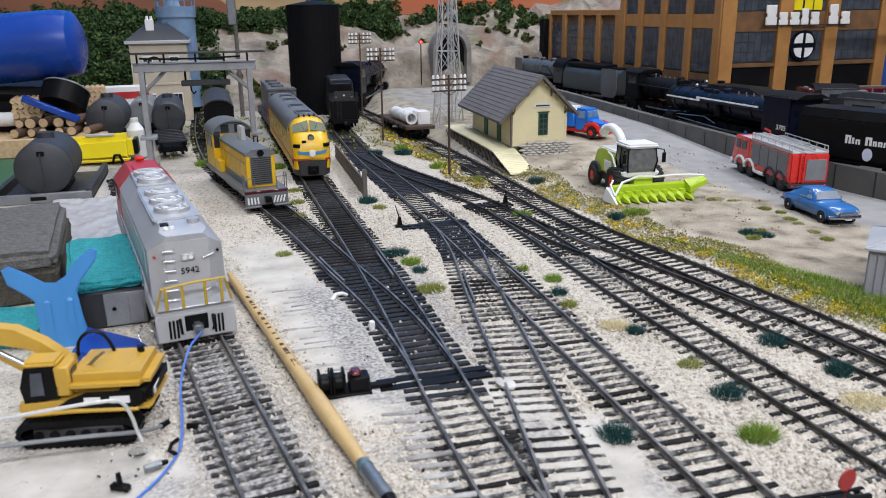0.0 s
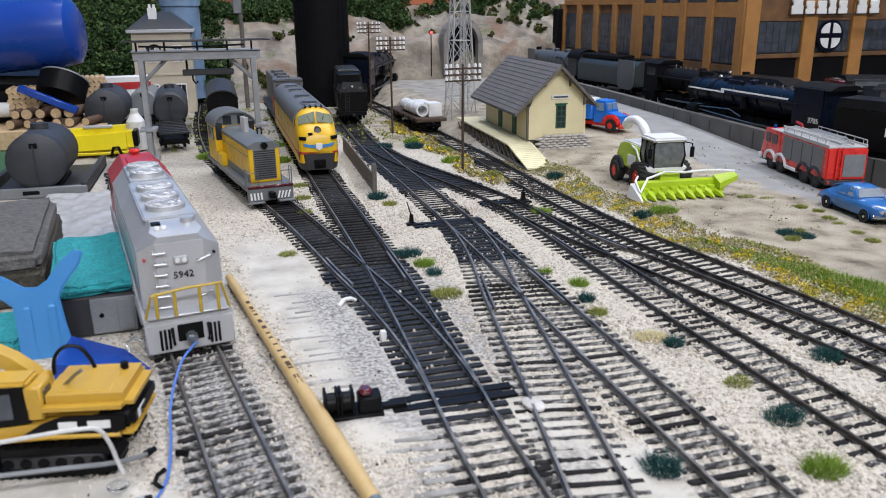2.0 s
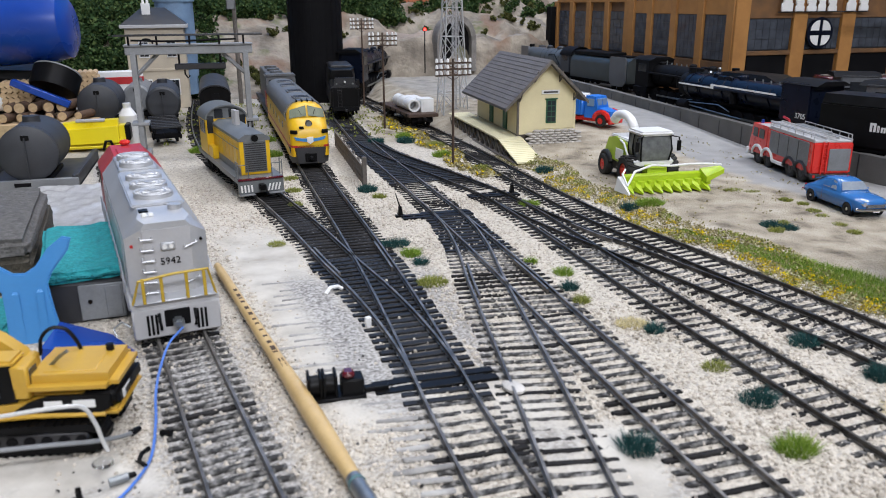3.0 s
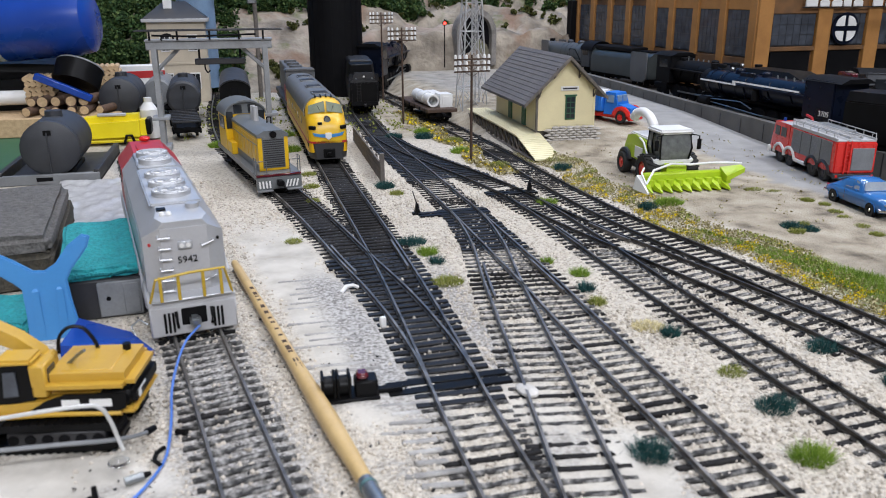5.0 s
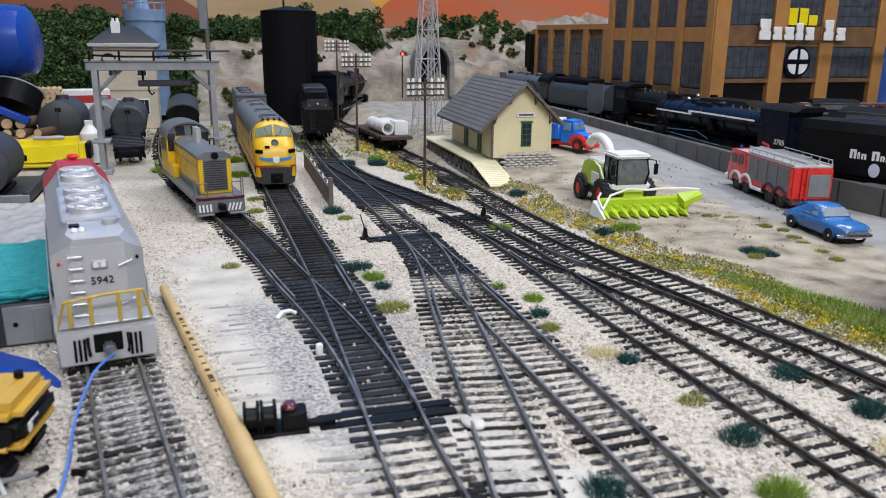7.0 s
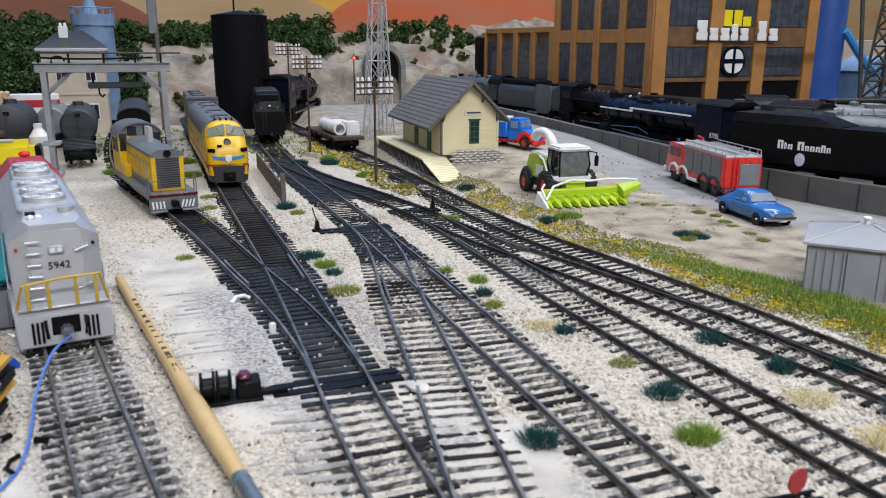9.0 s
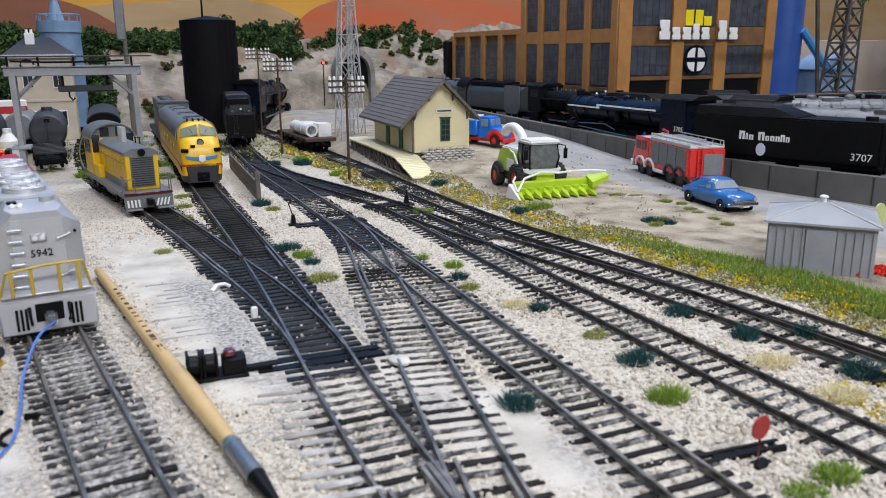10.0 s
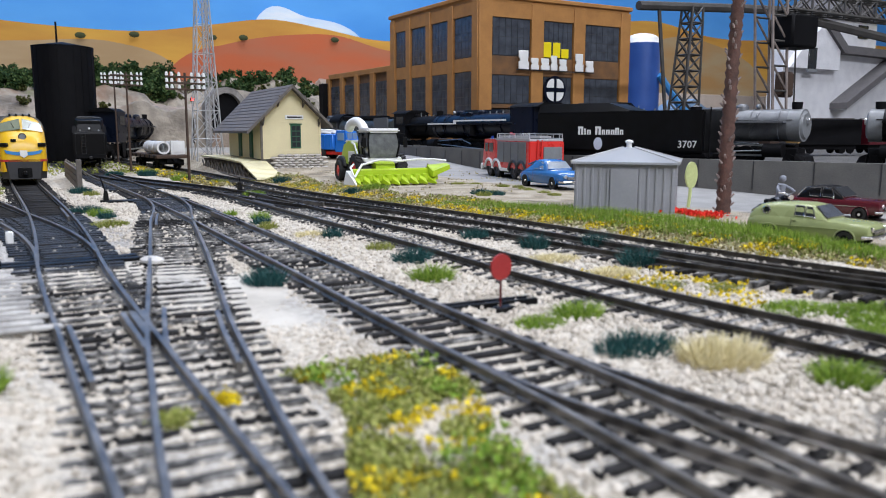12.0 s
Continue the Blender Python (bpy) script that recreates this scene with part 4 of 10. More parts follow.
def platform():
    p = thing("depot_platform", 0, 0, 0, label="cream boarded depot platform on grey timber trestles with a ramp", category="platform")
    def deck(y):
        return 242 + (y - 588) * 0.030
    top = B()
    secs = []
    for y, z in ((592, 3.2), (640, 14.2), (700, 15.2), (775, 15.2), (800, 15.2)):
        x = deck(y)
        wdt = 22
        secs.append([(x - 9, y, z - 1.2), (x - 9 + wdt, y, z - 1.2), (x - 9 + wdt, y, z), (x - 9, y, z)])
    part("deck", loft(top, secs), M_CREAMTOP, p)
    y = 594
    while y < 800:
        z = 3.2 + 11 * min((y - 592) / 48, 1) + (min(max(y - 640, 0), 60) / 60)
        x = deck(y)
        part("deck_board", box(B(), x - 9.2, x + 13.2, y, y + 3.2, z + 0.02, z + 0.3), M_CREAMTOP, p)
        y += 3.6
    rng = random.Random(2)
    y = 606
    while y < 800:
        z = 3.2 + 11 * min((y - 592) / 48, 1) - 1.2
        x = deck(y)
        bm = B()
        box(bm, x - 7.6, x - 5.6, y - 1, y + 1, -1, z)
        box(bm, x + 9, x + 11, y - 1, y + 1, -1, z)
        box(bm, x - 8.5, x + 12.5, y - 0.8, y + 0.8, z - 1.8, z)
        tube(bm, [(x - 7.4, y, 0.5), (x - 7.4, y + 12, z - 2)], 0.7, 4)
        part("trestle_post", bm, M_WOOD, p)
        y += 14
    part("edge_beam", tube(B(), [(deck(u) - 8, u, 1.4) for u in (596, 650, 720, 800)], 1.3, 4), M_WOOD, p)


platform()


# ---------------------------------------------------------------- poles, mast, fence, signals
def telegraph_pole(x, y, h, arms=3, span=15.0, label="brown telegraph pole with three arms of white insulators", z=-1):
    p = thing("telegraph_pole", x, y, z, 6, label, "telegraph pole", "telegraph poles")
    part("pole", cyl(B(), (0, 0, 0), (0, 0, h), 1.15, 0.85, 10), M_BROWNWOOD, p)
    for k in range(arms):
        zz = h - 3.2 - k * 4.6
        a = part("crossarm", box(B(), -span, span, -1.5, -0.7, zz - 0.7, zz + 0.7, bev=0.15), M_BROWNWOOD, p)
        for s in (-1, 1):
            for u in (0.93, 0.68, 0.32):
                bm = cyl(B(), (s * span * u, -1.1, zz + 0.6), (s * span * u, -1.1, zz + 2.4), 1.25, 1.1, 8)
                ball(bm, (s * span * u, -1.1, zz + 2.5), 1.1, 8)
                part("insulator", bm, M_WHITE, a, "white insulator")
        for s in (-1, 1):
            part("brace", tube(B(), [(0, -1.1, zz - 4), (s * 6, -1.1, zz - 0.4)], 0.25, 4), M_BROWNWOOD, p)


telegraph_pole(187, 614, 84)
telegraph_pole(176, 822, 97)
telegraph_pole(190, 1010, 108)


def lattice(bm, base, top, n, r, x, y, z0, z1, rr=0.5, ox=0.0):
    def corner(k, t):
        w = base + (top - base) * t
        sx, sy = ((-1, -1), (1, -1), (1, 1), (-1, 1))[k % 4]
        return (x + sx * w + ox * t, y + sy * w, z0 + (z1 - z0) * t)
    for k in range(4):
        tube(bm, [corner(k, 0), corner(k, 1)], r, 5)
    for i in range(n):
        a, b = i / n, (i + 1) / n
        for k in range(4):
            tube(bm, [corner(k, a), corner(k + 1, a)], r * rr, 4)
            tube(bm, [corner(k, a), corner(k + 1, b)], r * rr, 4)
            tube(bm, [corner(k + 1, a), corner(k, b)], r * rr, 4)
    return bm


def radio_mast():
    t = thing("lattice_mast", 258, 850, 2, 0, "slender pale grey lattice mast behind the depot", "mast")
    part("tower", lattice(B(), 14, 3.2, 8, 0.8, 0, 0, 0, 235), M_SILVERMATT, t)
    part("ladder", lattice(B(), 2.2, 1.6, 20, 0.35, 0, -8, 0, 190), M_SILVERMATT, t)


radio_mast()


def board_fence():
    f = thing("bumper_fence", 0, 0, 0, label="weathered grey timber fence between two tracks", category="fence")
    rng = random.Random(6)
    for i in range(7):
        y = 560 + i * 27
        x = 105 + i * 0.9
        part("post", box(B(), x - (1.6 if i == 0 else 0.7), x + (1.6 if i == 0 else 0.7), y - 1.4, y + 1.4, -1, (21 if i == 0 else 16), bev=0.3), M_WOOD, f)
    for z in (3.5, 8, 12.5):
        part("plank", box(B(), -0.7, 0.7, 0, 166, z - 2, z + 2, bev=0.2, m=pose(104, 559, 0, 0, 0, -1.9)), M_WOOD, f)


board_fence()


def switch_stand(x, y, tall=13, tilt=-8):
    s = thing("switch_stand", x, y, -0.6, 0, "small black switch stand with a lever", "switch stand", "switch stands")
    part("base", box(B(), -3, 3, -2, 2, 0, 1.6, bev=0.3), M_BLACK, s)
    part("body", loft(B(), [[(-1.6, -1.4, 1.4), (1.6, -1.4, 1.4), (1.6, 1.4, 1.4), (-1.6, 1.4, 1.4)], [(-0.8, -0.8, 7), (0.8, -0.8, 7), (0.8, 0.8, 7), (-0.8, 0.8, 7)]]), M_BLACK, s)
    part("lever", cyl(B(), (0, 0, 6), (math.sin(radians(tilt)) * tall, 0, tall), 0.4, 0.3, 6), M_BLACK, s)


switch_stand(110, 472, 15, -10)
switch_stand(196, 507, 10, 0)


def disc_signal():
    s = thing("disc_signal", 158, 147, -3.0, 8, "small red disc signal on a wire stem", "signal")
    part("stem", cyl(B(), (0, 0, 0), (0, 0, 9), 0.3, 0.3, 6), M_MAROON, s)
    part("disc", cyl(B(), (0, -0.3, 11), (0, 0.3, 11), 3.2, 3.2, 20), surf("dull_red_paint", (0.36, 0.03, 0.03), rough=0.5, scale=90), s, "dull red round disc")
    part("foot", box(B(), -1.5, 4, -1.5, 1.5, -0.6, 1.2, bev=0.3), M_BLACK, s)


disc_signal()


def signal_mast():
    s = thing("signal_mast", 328, 1226, 0, 0, "dark signal mast with a lit red lamp", "signal")
    part("mast", cyl(B(), (0, 0, 20), (0, 0, 92), 1.0, 0.8, 8), M_BLACKMATT, s)
    part("hood", cyl(B(), (0, 2, 86), (0, -1.5, 86), 3.2, 3.2, 14), M_BLACKMATT, s)
    part("lamp", cyl(B(), (0, -1.6, 86), (0, -2.0, 86), 2.2, 2.2, 14), M_REDLAMP, s, "glowing red lamp")


signal_mast()


# ---------------------------------------------------------------- road vehicles
def wheel(parent, x, y, z, r, w, rim, name="wheel", hub=0.55, axis=1):
    bm = B()
    prof = [(r * 0.55, -w / 2), (r * 0.92, -w / 2), (r, -w * 0.32), (r, w * 0.32), (r * 0.92, w / 2), (r * 0.55, w / 2)]
    n = 20
    secs = []
    for k in range(n):
        a = 2 * math.pi * k / n
        secs.append([(x + v, y + u * math.cos(a), z + u * math.sin(a)) for u, v in prof])
    secs.append(secs[0])
    loft(bm, secs, caps=False)
    bmesh.ops.remove_doubles(bm, verts=bm.verts, dist=0.001)
    t = part(name, bm, M_TYRE, parent)
    bm = cyl(B(), (x - w * 0.42, y, z), (x + w * 0.42, y, z), r * 0.6, r * 0.6, 16)
    for s in (-1, 1):
        cyl(bm, (x + s * w * 0.3, y, z), (x + s * w * 0.52, y, z), r * 0.3, r * 0.2, 10)
    part("rim", bm, rim, t)
    return t


def fire_truck():
    t = thing("fire_truck", 405, 452, 4, 0, "red and silver four-axle fire engine with a roof ladder", "fire truck")
    t.matrix_world = pose(0.4050, 0.4505, 0.0036, 0, 0, -12.5) @ Matrix.Diagonal((0.9, 1.08, 1, 1))
    Wd, Ln = 15.5, 92
    part("lower_body", box(B(), -Wd + 1, Wd - 1, 1, Ln - 1, 5, 10, bev=0.5), M_DARKGREY, t)
    b = part("body", box(B(), -Wd, Wd, 0, 62, 8, 29, bev=0.8, seg=2), M_BRIGHTRED, t)
    part("cab", loft(B(), [[(-Wd, 62, 8), (Wd, 62, 8), (Wd, 62, 30), (-Wd, 62, 30)], [(-Wd, 86, 8), (Wd, 86, 8), (Wd, 84, 30), (-Wd, 84, 30)], [(-Wd + 1, 91, 9), (Wd - 1, 91, 9), (Wd - 1.5, 87, 29.5), (-Wd + 1.5, 87, 29.5)]]), M_BRIGHTRED, t)
    for x in (-Wd - 0.15, Wd + 0.15):
        sh = part("roller_shutter", box(B(), x - 0.2, x + 0.2, 5, 57, 12.5, 28.4, bev=0.1), M_GREY, t, "grey ribbed roller shutter")
        bm = B()
        for k in range(18):
            box(bm, x - 0.35, x + 0.35, 5.6, 56.4, 13.2 + k * 0.82, 13.6 + k * 0.82)
        part("slat", bm, M_GREY, sh)
        part("cab_window", box(B(), x - 0.2, x + 0.2, 66, 74, 20, 27, bev=0.2), M_DARKGLASS, t)
        part("cab_window", box(B(), x - 0.2, x + 0.2, 76, 83, 20, 27, bev=0.2), M_DARKGLASS, t)
    part("rear_shutter", box(B(), -3, Wd - 2, -0.5, 0.2, 10, 25, bev=0.2), M_GREY, t, "grey rear shutter")
    bm = B()
    box(bm, -9, -8.2, -1.4, -0.6, 8, 30)
    box(bm, -5.4, -4.6, -1.4, -0.6, 8, 30)
    for k in range(8):
        box(bm, -8.4, -5.2, -1.3, -0.8, 9.5 + k * 2.6, 10.1 + k * 2.6)
    part("rear_ladder", bm, M_BRIGHTRED, t)
    part("roof_deck", box(B(), -Wd + 0.6, Wd - 0.6, 1, 78, 29, 30.2, bev=0.2), M_SILVERMATT, t)
    for s in (-1, 1):
        part("roof_rail", box(B(), s * (Wd - 1) - 0.5, s * (Wd - 1) + 0.5, 1, 60, 30, 31.4, bev=0.2), M_SILVERMATT, t)
    l = part("roof_ladder", box(B(), -6.6, -5.6, 0, 74, 31.4, 33.0), M_SILVERMATT, t)
    part("ladder_stile", box(B(), 2.6, 3.6, 0, 74, 31.4, 33.0), M_SILVERMATT, l)
    for k in range(16):
        part("rung", box(B(), -5.7, 2.7, 2 + k * 4.6, 2.8 + k * 4.6, 31.8, 32.6), M_SILVERMATT, l)
    part("hose_box", box(B(), 5, 12, 20, 58, 30.2, 33, bev=0.4), M_GREY, t)
    part("beacon", cyl(B(), (-9, 82, 29.5), (-9, 82, 32.5), 1.4, 1.1, 10), M_BLUE, t, "blue beacon")
    part("water_cannon", tube(B(), [(8, 70, 30), (8, 72, 33.5), (8, 80, 34.5)], 1.0), M_RED, t)
    for k, y in enumerate((13, 27, 59, 74)):
        for s in (-1, 1):
            wheel(t, s * (Wd - 2.8), y, 6.0, 6.0, 4.6, M_DARKGREY)
            bm = B()
            arc = [(s * (Wd + 0.3), y + 8.0 * math.cos(a), 6.0 + 8.0 * math.sin(a)) for a in np.linspace(0.1, math.pi - 0.1, 10)]
            tube(bm, arc, 1.25, 6)
            if k > 1:
                part("mudguard", bm, M_WHITE, t, "white mudguard")
            else:
                part("mudguard", bm, M_DARKGREY, t)
    for s in (-1, 1):
        for y0, y1 in ((35, 51),):
            part("sill_strip", box(B(), s * (Wd + 0.2) - 0.9, s * (Wd + 0.2) + 0.9, y0, y1, 5.6, 8.0, bev=0.4), M_WHITE, t, "white sill strip")
        for k in range(3):
            part("shutter_edge", box(B(), s * (Wd + 0.5) - 0.15, s * (Wd + 0.5) + 0.15, 17.8 + k * 13, 18.2 + k * 13, 12.6, 28.3), M_DARKGREY, t)
        part("roof_railing", tube(B(), [(s * (Wd - 1), 2, 31), (s * (Wd - 1), 2, 34.2), (s * (Wd - 1), 60, 34.2), (s * (Wd - 1), 60, 31)], 0.35, 5), M_SILVERMATT, t)
        for k in range(6):
            part("railing_post", cyl(B(), (s * (Wd - 1), 6 + k * 10, 31), (s * (Wd - 1), 6 + k * 10, 34.1), 0.3, 0.3, 6), M_SILVERMATT, t)
    part("bumper", box(B(), -Wd - 0.3, Wd + 0.3, 88, 92.5, 5, 10, bev=0.6), M_WHITE, t)
    part("rear_bumper", box(B(), -Wd, Wd, -1.2, 1.5, 4.5, 8, bev=0.4), M_DARKGREY, t)
    for s in (-1, 1):
        part("tail_lamp", box(B(), s * (Wd - 2) - 0.9, s * (Wd - 2) + 0.9, -1.5, -0.9, 5.4, 7.4, bev=0.2), M_BRIGHTRED, t)


fire_truck()


def slab(pts, t=0.3):
    """A thin plate from a flat outline, thickened along its own normal."""
    bm = B()
    f = bm.faces.new([bm.verts.new(p) for p in pts])
    f.normal_update()
    n = f.normal.copy()
    r = bmesh.ops.extrude_face_region(bm, geom=[f])
    bmesh.ops.translate(bm, vec=n * t, verts=[v for v in r["geom"] if isinstance(v, bmesh.types.BMVert)])
    bmesh.ops.recalc_face_normals(bm, faces=bm.faces)
    return bm


CAR_STYLES = {
    # body: along, half width, underside, shoulder; cabin: along, top height, top half width
    "fastback": dict(body=((0, .62, .28, .42), (.015, .80, .22, .50), (.05, .93, .19, .56), (.12, .98, .17, .60), (.22, 1, .17, .62), (.33, 1, .17, .625), (.50, 1, .17, .61), (.66, 1, .17, .60), (.80, .99, .18, .59), (.90, .95, .20, .545), (.97, .86, .23, .46), (1, .68, .28, .38)),
                     cabin=((.325, .625, .76), (.36, .77, .73), (.41, .94, .70), (.50, 1.0, .69), (.60, .985, .68), (.70, .89, .64), (.80, .75, .58), (.88, .60, .52)),
                     glass=((.415, .50), (.515, .635)), screen=(.335, .40), rear=(.78, .665), crown=.06),
    "panel": dict(body=((0, .80, .30, .50), (.012, .92, .24, .56), (.06, .99, .20, .59), (.20, 1, .18, .61), (.34, 1, .18, .635), (.60, 1, .18, .655), (.82, 1, .20, .66), (.94, .98, .24, .63), (.985, .94, .28, .56), (1, .86, .32, .46)),
                  cabin=((.33, .635, .80), (.38, .80, .77), (.445, .955, .74), (.54, 1.0, .73), (.72, .995, .73), (.86, .95, .73), (.94, .82, .76), (.975, .66, .80)),
                  glass=((.43, .50), (.508, .59)), screen=(.338, .435), rear=(.965, .90), crown=.02),
    "saloon": dict(body=((0, .84, .28, .54), (.012, .95, .22, .60), (.07, .99, .20, .61), (.25, 1, .18, .63), (.36, 1, .18, .64), (.62, 1, .18, .64), (.86, 1, .20, .62), (.97, .97, .24, .58), (1, .88, .30, .48)),
                   cabin=((.34, .64, .82), (.40, .86, .78), (.45, .97, .75), (.54, 1.0, .74), (.64, .99, .74), (.70, .93, .74), (.77, .64, .80)),
                   glass=((.425, .53), (.545, .655)), screen=(.348, .44), rear=(.765, .705), crown=.02),
}


def car(name, x, y, rz, ln, wd, ht, paint, label, style, zg=3.7, roof=None, trim=None, grille_h=.10):
    """A small model car, its nose towards local -y."""
    c = thing(name, x, y, zg, rz, label, "car")
    st, h = CAR_STYLES[style], wd / 2
    secs = []
    for u, w, z0, z1 in st["body"]:
        w, a, b = w * h, z0 * ht, z1 * ht
        half = [(w * .86, a), (w * .97, a + (b - a) * .22), (w, a + (b - a) * .5), (w * .975, a + (b - a) * .78), (w * .90, b - (b - a) * .06), (w * .70, b + st["crown"] * ht * .3), (w * .35, b + st["crown"] * ht * .8)]
        secs.append([(p, u * ln, q) for p, q in half] + [(-p, u * ln, q) for p, q in reversed(half)])
    part("body", loft(B(), secs), paint, c)
    zb = [b[3] for b in st["body"]]
    ub = [b[0] for b in st["body"]]
    belt = lambda u: float(np.interp(u, ub, zb)) * ht - 0.3
    base = lambda u: h * .90
    secs = []
    for u, z, w in st["cabin"]:
        a, z0, z1 = w * h, belt(u), max(z * ht, belt(u) + 0.1)
        half = [(base(u), z0), (a * 1.03 + (base(u) - a) * .35, z0 + (z1 - z0) * .6), (a * 1.0, z1 - (z1 - z0) * .12), (a * .86, z1 - (z1 - z0) * .03), (a * .4, z1)]
        secs.append([(p, u * ln, q) for p, q in half] + [(-p, u * ln, q) for p, q in reversed(half)])
    part("cabin", loft(B(), secs), roof or paint, c)
    uc = [q[0] for q in st["cabin"]]
    top = lambda u: float(np.interp(u, uc, [q[1] for q in st["cabin"]])) * ht
    tw = lambda u: float(np.interp(u, uc, [q[2] for q in st["cabin"]])) * h
    def side(u, f, s):
        z0, z1 = belt(u), top(u)
        p = (base(u), tw(u) * 1.03 + (base(u) - tw(u)) * .35, tw(u))
        return (s * (float(np.interp(f, (0, .6, .88), p)) + 0.12), u * ln, z0 + (z1 - z0) * f)
    bright = trim or M_CHROME
    pane_mat = M_PALEGLASS if style == "fastback" else M_DARKGLASS
    for k, nm in ((st["screen"], "windscreen"), (st["rear"], "rear_window")):
        a, b = k
        o = -0.25 if nm == "windscreen" else 0.25
        wa, wb = h * .80, tw(b) * .90
        q = [(-wa, a * ln + o, top(a) + .25), (wa, a * ln + o, top(a) + .25), (wb, b * ln + o, top(b) + .1), (-wb, b * ln + o, top(b) + .1)]
        g = part(nm, slab(q), M_WINDOWGREY if style == "panel" else pane_mat, c)
        part("window_trim", tube(B(), q + [q[0]], 0.28, 5), bright, g)
    for s in (-1, 1):
        for k, (a, b) in enumerate(st["glass"]):
            lean = .015 if k == 0 else 0
            q = [side(a - lean, .16, s), side(b, .16, s), side(b, .84, s), side(a + lean + .01, .84, s)]
            g = part("side_window", slab(q if s < 0 else q[::-1], 0.2), pane_mat, c)
            part("window_trim", tube(B(), q + [q[0]], 0.2, 5), bright, g)
        if style == "panel":
            p = side(.83, .45, s)
            ring = [(p[0] + s * 0.15, p[1] + 1.35 * math.cos(t), p[2] + 1.35 * math.sin(t)) for t in np.linspace(0, 2 * math.pi, 17)]
            pr = part("porthole_ring", tube(B(), ring, 0.3, 5), M_CHROME, c, "round chrome porthole")
            part("porthole_glass", cyl(B(), (p[0] - s * 0.2, p[1], p[2]), (p[0] + s * 0.12, p[1], p[2]), 1.2, 1.2, 14), M_DARKGLASS, pr)
        part("door_handle", box(B(), s * h * .985 - .2, s * h * .985 + .2, ln * .56, ln * .59, ht * .56, ht * .575), bright, c)
        part("door_gap", box(B(), s * h * .99 - .06, s * h * .99 + .06, ln * .605, ln * .61, ht * .24, ht * .60), M_DARKGREY, c)
        part("side_strip", tube(B(), [(s * h * 1.005, ln * .12, ht * .44), (s * h * 1.01, ln * .5, ht * .44), (s * h * 1.0, ln * .88, ht * .42)], 0.16, 5), bright if style != "panel" else paint, c)
        part("wing_mirror", box(B(), s * h * 1.06 - .7, s * h * 1.06 + .7, ln * .40, ln * .415, ht * .64, ht * .70, bev=0.2), bright, c)
        for u in (.175, .79):
            arch = [(s * (h * 1.0), u * ln + ht * .25 * math.cos(a), ht * .20 + ht * .25 * math.sin(a)) for a in np.linspace(0.0, math.pi, 12)]
            wheel(c, s * (h - 1.15), u * ln, ht * .205, ht * .205, 2.7, M_CHROME)
            part("wheel_well", cyl(B(), (s * (h - 2.0), u * ln, ht * .21), (s * h * 1.0, u * ln, ht * .21), ht * .245, ht * .245, 18), M_BLACKMATT, c)
            part("wheel_arch", tube(B(), arch, 0.3, 5), paint, c)
        part("headlight", cyl(B(), (s * h * .66, -0.5, ht * .46), (s * h * .66, 1.4, ht * .46), ht * .062, ht * .066, 14), M_CHROME, c)
        part("tail_lamp", cyl(B(), (s * h * .62, ln - 0.8, ht * .44), (s * h * .62, ln + 0.25, ht * .44), ht * .04, ht * .035, 10), M_BRIGHTRED, c)
    for nm, yy, k in (("front_bumper", -1.1, 1), ("rear_bumper", ln + 0.5, -1)):
        part(nm, tube(B(), [(-h * .98, yy + k * 3.2, ht * .29), (-h * .80, yy + k * 0.8, ht * .29), (0, yy - k * 0.3, ht * .29), (h * .80, yy + k * 0.8, ht * .29), (h * .98, yy + k * 3.2, ht * .29)], ht * .045, 8), M_CHROME, c, "chrome bumper")
    g = part("grille", box(B(), -h * .56, h * .56, -0.6, 0.8, ht * .35, ht * (.35 + grille_h), bev=0.2), M_DARKGREY, c)
    for k in range(4):
        part("grille_bar", box(B(), -h * .55, h * .55, -0.85, -0.5, ht * (.36 + k * grille_h / 4.4), ht * (.368 + k * grille_h / 4.4)), M_CHROME, g)
    part("number_plate", box(B(), -2.0, 2.0, -1.75, -1.2, ht * .22, ht * .29), M_WHITE, c)
    return c


car("saloon_car", 366, 371, -8, 58, 21, 18.5, M_CARBLUE, "blue rounded postwar model coupe with chrome bumpers", "fastback", trim=M_CARBLUE)


